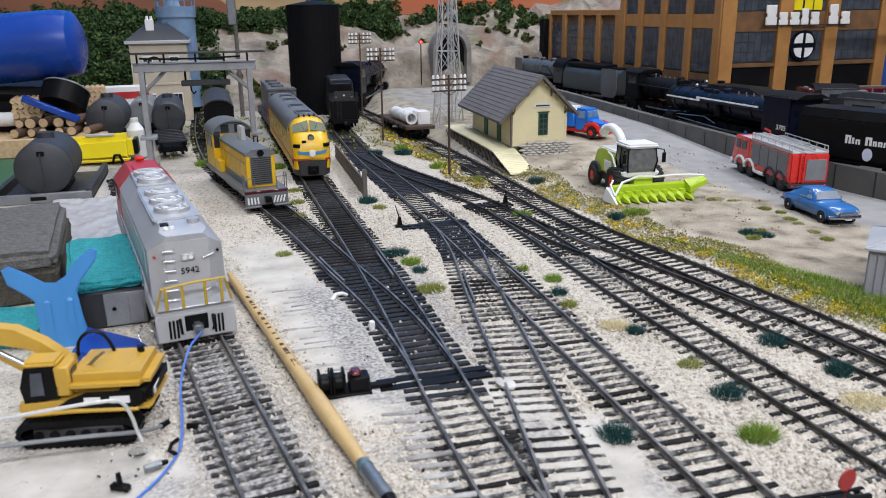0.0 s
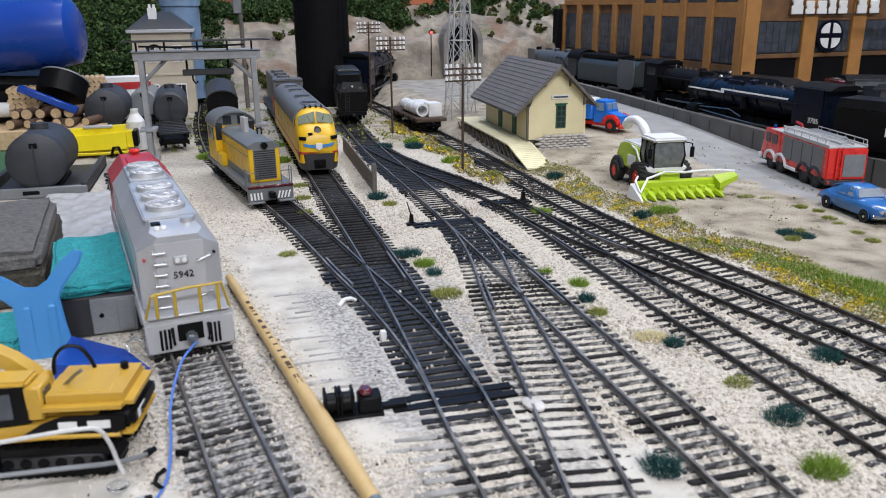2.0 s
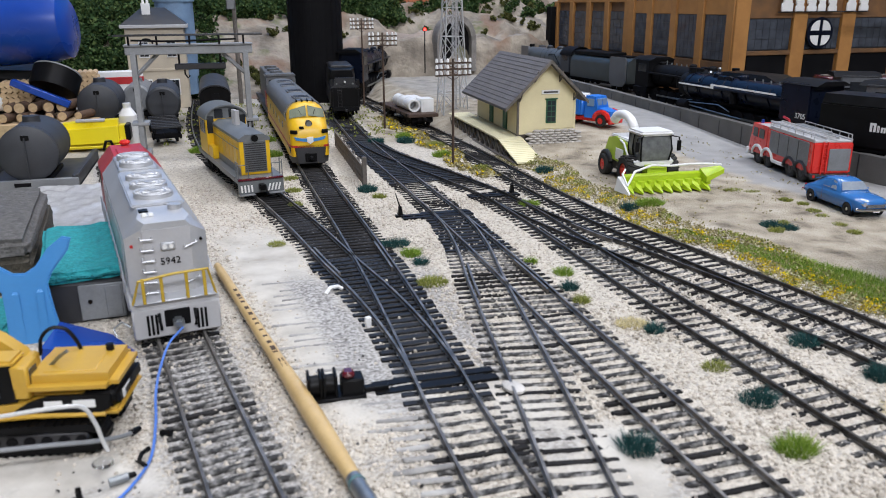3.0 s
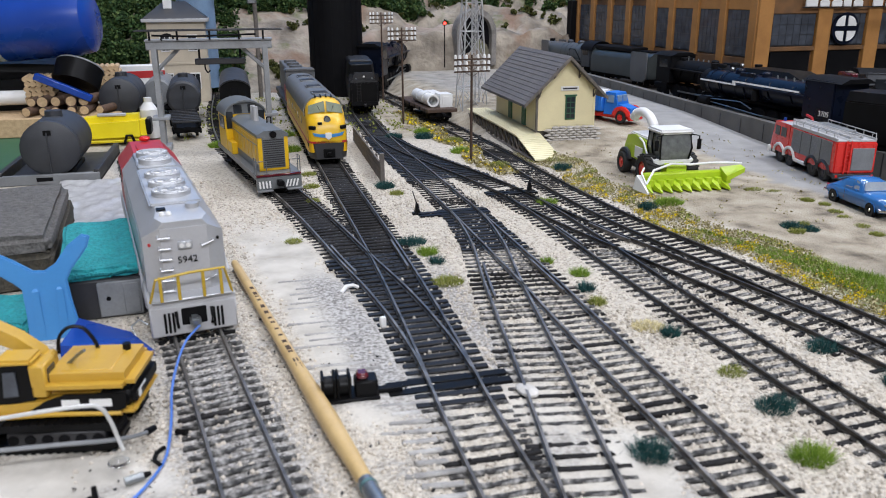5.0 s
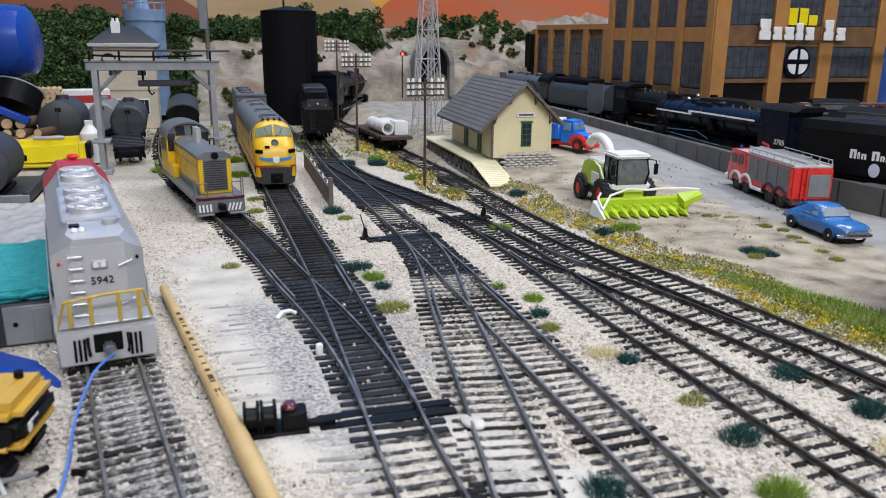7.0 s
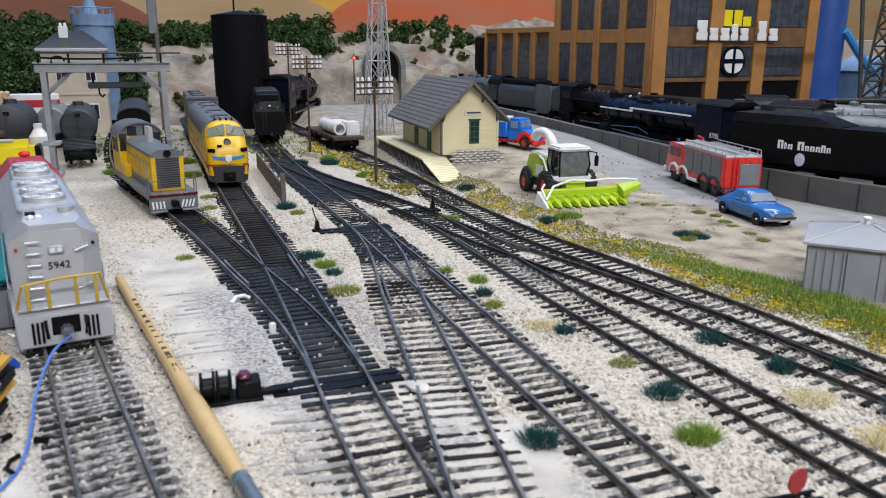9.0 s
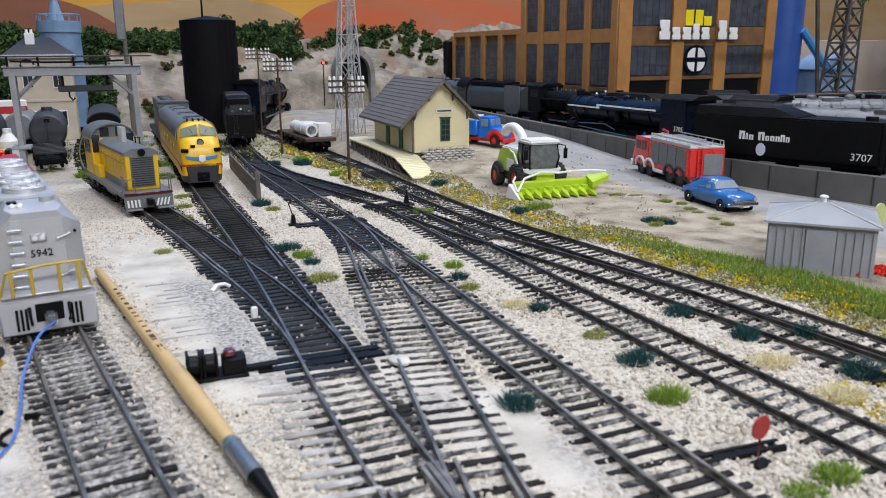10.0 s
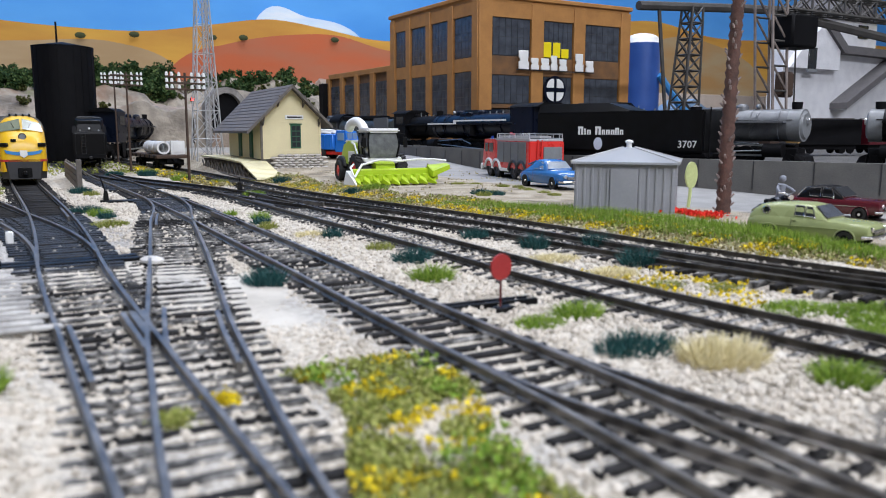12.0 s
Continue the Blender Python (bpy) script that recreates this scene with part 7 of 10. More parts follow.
def silver_diesel():
    e = thing("silver_diesel", -13.2, 316, 2.2, 9.5, "unfinished silver hood diesel with a red rear end", "locomotive")
    Ln = 196
    plow = surf("primer_grey", (0.43, 0.43, 0.44), (0.38, 0.38, 0.39), rough=0.55, scale=60, fine=0.06)
    pl = part("pilot", B(), plow, e)
    bm = box(B(), -16, 16, 0, 3.0, 1.0, 13, bev=0.6)
    pl.data = mesh_of("pilot", bm, plow)
    part("coupler_pocket", box(B(), -5, 5, -0.25, 1, 4.5, 12, bev=0.6), M_BLACK, e)
    part("coupler", box(B(), -2, 2, -4.5, 2, 5.0, 8.6, bev=0.8, seg=2), M_STEEL, e)
    for s in (-1, 1):
        bm = B()
        for k in range(3):
            part("hose_slot", box(B(), s * 9 + k * 1.5 - 2.1, s * 9 + k * 1.5 - 1.2, -0.3, 0.5, 2.5, 10.5), M_BLACK, e, "dark upright slot")
        bm.free()
        part("uncoupling_hose", tube(B(), [(s * 6.5, -0.4, 11), (s * 6.5, -1.6, 8), (s * 6.2, -1.2, 4.5)], 0.6), M_BLACK, e)
    part("frame", box(B(), -16.2, 16.2, 1, Ln - 1, 12.6, 15.2, bev=0.4), M_SILVERMATT, e)
    part("front_step", box(B(), -14.8, 14.8, -0.8, 12, 15, 15.9, bev=0.4), M_SILVER, e)
    prof = lambda k, zt, ch: [(-15 * k, 15), (15 * k, 15), (15 * k, zt - ch), (15 * k - ch * 0.85, zt), (-15 * k + ch * 0.85, zt), (-15 * k, zt - ch)]
    def sec(y, k, zt, ch):
        return [(u, y, v) for u, v in prof(k, zt, ch)]
    front = [[(-9, 7.6, 15), (9, 7.6, 15), (9, 7.9, 41.5), (7.2, 8.4, 43.6), (-7.2, 8.4, 43.6), (-9, 7.9, 41.5)],
             [(-15, 12, 15), (15, 12, 15), (15, 12.4, 37.5), (9.5, 12.6, 44.6), (-9.5, 12.6, 44.6), (-15, 12.4, 37.5)],
             sec(20, 1, 45.6, 8), sec(146, 1, 45.6, 8)]
    part("hood", loft(B(), front), M_SILVER, e)
    part("hood_end_panel", loft(B(), [[(-8.6, 7.3, 15.2), (8.6, 7.3, 15.2), (8.6, 7.6, 41.2), (-8.6, 7.6, 41.2)], [(-8.6, 7.7, 15.2), (8.6, 7.7, 15.2), (8.6, 8.0, 41.2), (-8.6, 8.0, 41.2)]]), plow, e)
    part("red_cab", loft(B(), [sec(146, 1.02, 45.9, 8.5), sec(184, 1.02, 45.9, 8.5), [(-15, 192, 15), (15, 192, 15), (14, 191, 33), (8, 189, 41), (-8, 189, 41), (-14, 191, 33)]]), M_RED, e, "unpainted red plastic cab end")
    for s in (-1, 1):
        part("red_side_window", box(B(), s * 15.4 - 0.3, s * 15.4 + 0.3, 160, 172, 28, 36, bev=0.3), M_DARKGLASS, e)
    part("red_roof_hatch", box(B(), -6, 6, 152, 168, 45.4, 46.6, bev=0.4), M_RED, e)
    part("red_knob", ball(B(), (0, 181, 47.6), 2.4, 8, 1.3, 1, 0.7), M_BRIGHTRED, e)
    part("roof_plate", box(B(), -10, 10, 27, 98, 45.2, 46.6, bev=0.6, seg=2), M_SILVER, e)
    part("roof_plate", box(B(), -9, 9, 104, 145, 45.2, 46.2, bev=0.5, seg=2), M_SILVER, e)
    for y in (42, 60, 79, 115, 133):
        f = part("roof_fan", cyl(B(), (0, y, 46.0), (0, y, 48.2), 8.0, 7.6, 28), M_SILVER, e, "round silver roof fan")
        bm = B()
        for r in (7.4, 4.8):
            tube(bm, [(r * math.cos(a), y + r * math.sin(a), 48.3) for a in np.linspace(0, 2 * math.pi, 25)], 0.5, 5)
        for k in range(8):
            a = math.pi * k / 8
            tube(bm, [(-7.2 * math.cos(a), y - 7.2 * math.sin(a), 48.3), (7.2 * math.cos(a), y + 7.2 * math.sin(a), 48.3)], 0.28, 4)
        cyl(bm, (0, y, 48.0), (0, y, 49.0), 1.6, 1.4, 12)
        part("fan_grille", bm, M_SILVER, f)
    part("exhaust_hatch", box(B(), -8, -4.6, 18.5, 22.5, 45.2, 46.1, bev=0.1), M_BLACK, e, "black exhaust opening")
    part("sand_filler", cyl(B(), (5.5, 21, 45), (5.5, 21, 47.2), 2.8, 2.6, 16), M_SILVER, e)
    for x in (-6.5, -4):
        part("roof_lift_ring", ball(B(), (x, 14.6, 45.2), 1.2, 8), M_WHITE, e)
    for k in range(6):
        z = 17.5 + k * 4.2
        g = tube(B(), [(-9.6, 8.4, z), (-9.6, 5.9, z - 0.4), (-5.4, 5.5, z - 0.4), (-5.4, 7.8, z)], 0.35, 5)
        part("grab_iron", g, M_SILVER, e, "silver grab iron")
    for z in (20, 34):
        part("grab_iron", tube(B(), [(6, 7.8, z), (6, 5.8, z - 0.4), (10.5, 6.6, z + 1), (10.5, 9.2, z + 1)], 0.35, 5), M_SILVER, e, "silver grab iron")
    lm = part("headlight", box(B(), -2.6, 2.6, 6.2, 7.9, 33.0, 36.0, bev=0.4), M_SILVER, e)
    for s in (-1, 1):
        part("lamp_lens", cyl(B(), (s * 1.2, 5.9, 34.5), (s * 1.2, 6.4, 34.5), 0.9, 0.9, 10), M_WHITE, lm)
        part("class_light", cyl(B(), (s * 12.6, 9.6, 35), (s * 12.6, 11.0, 35), 0.6, 0.6, 8), M_RED if s < 0 else M_BLACK, e)
    words("5942", 3.8, M_BLACK, e, Matrix.Translation((0.0005, 0.0072, 0.0285)) @ Matrix.Rotation(radians(90), 4, "X"), "black painted number")
    # yellow end railing
    rl = part("end_railing", tube(B(), [(-15.6, 2, 13), (-12.5, -0.6, 24.5), (0, -1.2, 26), (12.5, -0.6, 26), (15.6, 2, 13)], 0.55, 6), M_RAILINGYEL, e, "yellow end railing")
    for x in (-11, -4.5, 4.5, 11):
        part("stanchion", box(B(), x - 0.6, x + 0.6, -1.1, -0.3, 15.4, 25.4 if abs(x) > 5 else 25.8, bev=0.15), M_RAILINGYEL, rl)
    for s in (-1, 1):
        part("side_sill", box(B(), s * 16.0 - 0.4, s * 16.0 + 0.4, 12, Ln - 8, 9, 13, bev=0.2), M_SILVERMATT, e)
        part("side_step", box(B(), s * 14 - 2, s * 14 + 2, 3, 9, 3, 4, bev=0.2), M_SILVERMATT, e)
        for k in range(9):
            yy = 24 + k * 13
            part("handrail_post", tube(B(), [(s * 16.4, yy, 13), (s * 16.4, yy, 24)], 0.3, 4), M_SILVER, e)
        part("handrail", tube(B(), [(s * 16.4, 14, 20), (s * 16.4, 24, 24), (s * 16.4, 140, 24)], 0.3, 5), M_SILVER, e)
        for k in range(6):
            part("hood_door", box(B(), s * 15.1 - 0.2, s * 15.1 + 0.2, 24 + k * 20, 42 + k * 20, 17, 35, bev=0.15), M_SILVER, e)
    loco_truck(e, 22, 3, -0.2, material=M_DARKGREY)
    loco_truck(e, 140, 3, -0.2, material=M_DARKGREY)
    part("fuel_tank", box(B(), -12, 12, 76, 118, 3, 12, bev=1.5, seg=2), M_DARKGREY, e)


silver_diesel()


def switcher():
    e = thing("yellow_switcher", 32.5, 538, 2.6, 10.5, "yellow and grey end-cab diesel switcher with striped pilot", "locomotive")
    e.matrix_world = pose(0.0325, 0.540, 0.0026, 0, 0, 10.5) @ Matrix.Diagonal((0.97, 0.93, 0.97, 1))
    Ln = 150
    gr = surf("switcher_grey", (0.15, 0.16, 0.165), (0.11, 0.118, 0.12), rough=0.45, scale=70)
    part("pilot", box(B(), -15.5, 15.5, 0, 2.5, 2.5, 11, bev=0.4), gr, e)
    for s in (-1, 1):
        for k in range(4):
            x = s * (5.5 + k * 2.3)
            bm = prism(B(), [(x - 1.4 * s * s, 3.6), (x - 0.3, 3.6), (x + 0.9 * s + 0.3, 8.5), (x + 0.9 * s - 0.8, 8.5)], -0.3, 0.1)
            part("pilot_stripe", bm, M_WHITEPAINT, e, "white warning stripe")
        part("footboard", box(B(), s * 10 - 5.2, s * 10 + 5.2, -3, 0.4, 1.6, 2.6, bev=0.2), M_GREY, e)
    part("front_sill", box(B(), -15.5, 15.5, -0.4, 3, 11.4, 12.8, bev=0.2), M_MAROON, e, "thin red sill band")
    part("frame", box(B(), -15.5, 15.5, 2, Ln, 9, 13, bev=0.4), gr, e)
    part("coupler", box(B(), -2, 2, -5, 1, 5, 9, bev=0.6), M_BLACK, e)
    part("air_hose", tube(B(), [(2.5, -1, 8), (2.8, -3, 4), (2.5, -2.2, 1)], 0.6), M_BLACK, e)
    part("hood", box(B(), -10.5, 10.5, 12, 104, 13, 37.5, bev=0.5), M_YELLOW, e)
    part("hood_roof", loft(B(), [[(-10.8, 11.5, 36), (10.8, 11.5, 36), (10.8, 11.5, 38), (6, 11.5, 40.6), (-6, 11.5, 40.6), (-10.8, 11.5, 38)], [(-10.8, 104, 36), (10.8, 104, 36), (10.8, 104, 38), (6, 104, 40.6), (-6, 104, 40.6), (-10.8, 104, 38)]]), gr, e, "grey hood top")
    rg = part("radiator_grille", box(B(), -7.6, 7.6, 11.2, 12.2, 15, 36, bev=0.2), gr, e)
    for k in range(13):
        part("louvre", box(B(), -7, 7, 10.8, 11.3, 16 + k * 1.5, 16.7 + k * 1.5), M_DARKGREY, rg)
    part("headlight", cyl(B(), (0, 9.4, 38.2), (0, 12, 38.2), 2.3, 2.3, 14), M_BLACK, e)
    for y in (58, 66):
        part("exhaust_pipe", cyl(B(), (0, y + 6, 40), (0, y + 6, 51), 2.2, 1.9, 14), M_SILVERMATT, e, "pale exhaust stack")
    part("bell", tube(B(), [(5, 50, 40), (5, 50, 44.5), (8, 50, 44.5), (8, 50, 40)], 0.6), M_BLACK, e)
    part("cab", box(B(), -15.5, 15.5, 104, 136, 13, 41, bev=0.5), M_YELLOW, e)
    arc = [(15.5 * math.cos(a), 41 + 9.5 * math.sin(a)) for a in np.linspace(0, math.pi, 13)]
    part("cab_gable", prism(B(), arc, 104, 136), gr, e)
    arc2 = [(16.3 * math.cos(a), 40.6 + 10.8 * math.sin(a)) for a in np.linspace(0, math.pi, 13)] + [(15.3 * math.cos(a), 40.6 + 9.6 * math.sin(a)) for a in np.linspace(math.pi, 0, 13)]
    part("cab_roof", prism(B(), arc2, 101.5, 138.5), gr, e, "rounded grey cab roof")
    for s in (-1, 1):
        part("cab_front_window", box(B(), s * 12.2 - 2.6, s * 12.2 + 2.6, 103.4, 104.2, 30, 43, bev=0.3), M_DARKGLASS, e)
        part("cab_front_window", box(B(), s * 5.5 - 3.2, s * 5.5 + 3.2, 103.4, 104.2, 41.5, 48, bev=0.3), M_DARKGLASS, e)
        part("cab_side_window", box(B(), s * 15.6 - 0.3, s * 15.6 + 0.3, 110, 130, 29, 39, bev=0.3), M_DARKGLASS, e)
        part("hood_side_band", box(B(), s * 10.6 - 0.2, s * 10.6 + 0.2, 12.4, 103, 13.2, 18), M_GREY, e)
        part("battery_box", box(B(), s * 13 - 2.2, s * 13 + 2.2, 86, 103, 13, 22, bev=0.4), M_YELLOW, e)
        bm = B()
        for k in range(6):
            part("hood_door", box(B(), s * 10.6 - 0.25, s * 10.6 + 0.25, 20 + k * 13, 31 + k * 13, 20, 34, bev=0.1), M_YELLOW, e)
        bm.free()
        st = part("corner_railing", tube(B(), [(s * 15, 1, 13), (s * 15, 1, 24), (s * 15, 7, 24), (s * 15, 7, 13)], 0.4, 5), gr, e)
        part("corner_railing", tube(B(), [(s * 15, 1, 22), (s * 8, 1, 22), (s * 8, 1, 13)], 0.4, 5), gr, e)
        part("walkway_edge", box(B(), s * 15.6 - 0.3, s * 15.6 + 0.3, 10, 104, 10, 13.2), M_GREY, e)
        part("handrail", tube(B(), [(s * 10.9, 14, 31), (s * 11.4, 40, 31), (s * 10.9, 102, 31)], 0.3, 5), gr, e)
    part("rear_deck", box(B(), -15.5, 15.5, 136, Ln, 11, 13, bev=0.2), gr, e)
    loco_truck(e, 22, 2, -0.2, pitch=20)
    loco_truck(e, 108, 2, -0.2, pitch=20)
    part("fuel_tank", box(B(), -11, 11, 56, 92, 3, 9, bev=1), gr, e)


switcher()


def streamliner():
    e = thing("yellow_streamliner", 75.6, 614, 4.0, 0.2, "yellow streamlined passenger diesel with a grey roof", "locomotive")
    e.matrix_world = pose(0.0762, 0.630, 0.0038, 0, 0, 0.2) @ Matrix.Diagonal((0.91, 0.95, 0.95, 1))
    Ln = 236
    gr = surf("streamliner_grey", (0.15, 0.155, 0.16), (0.11, 0.115, 0.12), rough=0.42, scale=70)
    N = 12

    def ring(y, w, z0, zs, zt, pw=2.6):
        w, zs, zt = w * 1.08, zs * 0.93, zt * 0.93
        pts = [(-w, y, z0), (w, y, z0)]
        for k in range(N + 1):
            a = math.pi * k / N
            c, s = math.cos(a), math.sin(a)
            pts.append((w * math.copysign(abs(c) ** (2 / pw), c), y, zs + (zt - zs) * s ** (2 / pw)))
        return pts
    nose = [ring(0, 10.5, 8, 15, 22), ring(1.2, 13.3, 7, 18, 30), ring(4, 14.8, 7, 22, 35.5), ring(8, 15.4, 7, 26, 38.5), ring(12, 15.6, 7, 28, 40.5), ring(13.5, 15.7, 7, 29, 42.5), ring(20, 15.8, 7, 33, 51.0), ring(26, 15.8, 7, 34, 52.8), ring(34, 15.8, 7, 34, 53.0)]
    part("nose", loft(B(), nose), M_YELLOW, e, "rounded yellow nose")
    part("body", loft(B(), [ring(34, 15.7, 8, 34, 46), ring(Ln, 15.7, 8, 34, 46)]), M_YELLOW, e)
    rf = [[(-17.2, y, 35), (17.2, y, 35)] + [(17.2 * math.copysign(abs(math.cos(a)) ** 0.75, math.cos(a)), y, 36 + 13.8 * math.sin(a) ** 0.75) for a in np.linspace(0.001, math.pi - 0.001, 13)] for y in (27.0, 33.6, Ln + 0.4)]
    part("roof", loft(B(), rf), gr, e, "grey roof")
    part("red_band", loft(B(), [[(u * 1.012, y, v) for u, y, v in ((-w, y, 14.6), (w, y, 14.6), (w, y, 16.2), (-w, y, 16.2))] for y, w in ((0.0, 11.6), (1.1, 14.5), (3.9, 16.1), (8, 16.7), (14, 17.0), (Ln, 17.0))]), M_RED, e, "thin red band")
    part("anticlimber", loft(B(), [[(-10.5, -1.2, 1.6), (10.5, -1.2, 1.6), (12.2, -0.9, 14.6), (-12.2, -0.9, 14.6)], [(-15.5, 6, 1.6), (15.5, 6, 1.6), (17.1, 6, 14.6), (-17.1, 6, 14.6)], [(-15.5, 30, 1.6), (15.5, 30, 1.6), (17.2, 30, 14.6), (-17.2, 30, 14.6)]]), M_DARKGREY, e, "dark grey pilot")
    part("coupler_pocket", box(B(), -5, 5, -1.8, 2, 2.5, 10, bev=0.6), M_BLACK, e)
    part("coupler", box(B(), -1.8, 1.8, -5, 0, 4.5, 7.5, bev=0.6), M_BLACK, e)
    for s in (-1, 1):
        bm = loft(B(), [[(s * 0.9, 12.6, 38.6), (s * 14.6, 16.0, 36.4), (s * 13.6, 19.4, 43.0), (s * 0.9, 17.6, 46.6)], [(s * 0.9, 10.4, 38.8), (s * 15.2, 13.6, 36.6), (s * 14.2, 17.2, 43.2), (s * 0.9, 15.2, 46.8)]])
        part("windscreen", bm, surf("windscreen_green", (0.24, 0.27, 0.20), (0.14, 0.16, 0.12), rough=0.12, scale=80), e, "greenish windscreen pane")
        part("wiper", tube(B(), [(s * 5, 10.6, 39.8), (s * 7, 13.6, 43.6)], 0.25, 4), M_BLACK, e)
        nb = part("number_board", box(B(), -3.2, 3.2, -1.2, 1.2, 25.6, 28.6, bev=0.5, m=Matrix.Translation((s * 13.2, 2.2, 0)) @ Matrix.Rotation(s * 0.62, 4, "Z")), M_BLACK, e, "black number board")
        part("cab_side_window", box(B(), s * 16.9 - 0.3, s * 16.9 + 0.3, 24, 33, 33, 40, bev=0.3), M_DARKGLASS, e)
        bm = prism(B(), [(s * 2.0, 19.2), (s * 2.0, 21.8), (s * 8, 22.2), (s * 13.4, 23.4), (s * 12.0, 20.8), (s * 6, 19.5)], -0.6, 3.6)
        part("wing_emblem", bm, M_SKYBLUE, e, "pale blue wing stripe")
        part("grab_rail", tube(B(), [(s * 16.2, 6, 13), (s * 16.5, 7, 24)], 0.3, 4), gr, e)
        for k in range(5):
            part("porthole", cyl(B(), (s * 16.8, 60 + k * 32, 26), (s * 17.2, 60 + k * 32, 26), 3.2, 3.2, 16), M_DARKGLASS, e)
    part("shield_emblem", prism(B(), [(-2.6, 23), (2.6, 23), (2.6, 19.2), (0, 17.4), (-2.6, 19.2)], -1.5, 1.2), M_WHITEPAINT, e, "white and blue shield")
    part("headlight", cyl(B(), (0, 3.4, 33), (0, 10, 33), 2.9, 2.9, 20), M_DARKGREY, e)
    part("headlight_lens", cyl(B(), (0, 3.0, 33), (0, 3.5, 33), 2.2, 2.2, 20), M_STEEL, e)
    part("nose_mark", box(B(), -8.4, -4.6, 1.4, 6.0, 29.4, 31.4, bev=0.2), M_BLACK, e)
    for x in (-7, -2.4, 2.4, 7):
        part("roof_horn", cyl(B(), (x, 24, 49.4), (x, 29, 50.4), 0.9, 0.6, 8), M_BLACK, e)
    for k, y in enumerate((40, 92, 150, 190)):
        hb = part("roof_hatch", box(B(), -7.5, 7.5, y, y + 20, 49.0, 50.4, bev=0.4), gr, e)
        for j in range(4):
            part("louvre", box(B(), -6.5, 6.5, y + 2 + j * 4.4, y + 4.6 + j * 4.4, 50.4, 50.6), M_DARKGREY, hb)
    loco_truck(e, 26, 3, -0.6, half=13)
    loco_truck(e, 186, 3, -0.6, half=13)


streamliner()


def following_diesel():
    e = thing("road_diesel", 77, 860, 4, 0.2, "grey and red road diesel standing behind the streamliner", "locomotive")
    part("frame", box(B(), -16, 16, 0, 200, 8, 13, bev=0.4), M_DARKGREY, e)
    part("low_nose", box(B(), -9, 9, 4, 16, 13, 30, bev=1), M_RED, e, "red nose")
    part("cab", box(B(), -15.5, 15.5, 16, 36, 13, 47, bev=1), M_LOCOGREY, e)
    part("cab_roof", box(B(), -16, 16, 15, 37, 46.6, 49.5, bev=1.2, seg=2), M_LOCOGREY, e)
    for s in (-1, 1):
        part("windscreen", box(B(), s * 7 - 5, s * 7 + 5, 15.4, 16.2, 34, 44, bev=0.4), M_DARKGLASS, e)
        part("side_band", box(B(), s * 15.8 - 0.2, s * 15.8 + 0.2, 16, 36, 16, 32), M_RED, e)
    part("hood", box(B(), -10.5, 10.5, 36, 190, 13, 46, bev=1), M_LOCOGREY, e)
    for y in (70, 110, 150):
        part("roof_fan", cyl(B(), (0, y, 46), (0, y, 49), 7, 7, 16), M_LOCOGREY, e)
    loco_truck(e, 22, 3, 0)
    loco_truck(e, 150, 3, 0)


following_diesel()


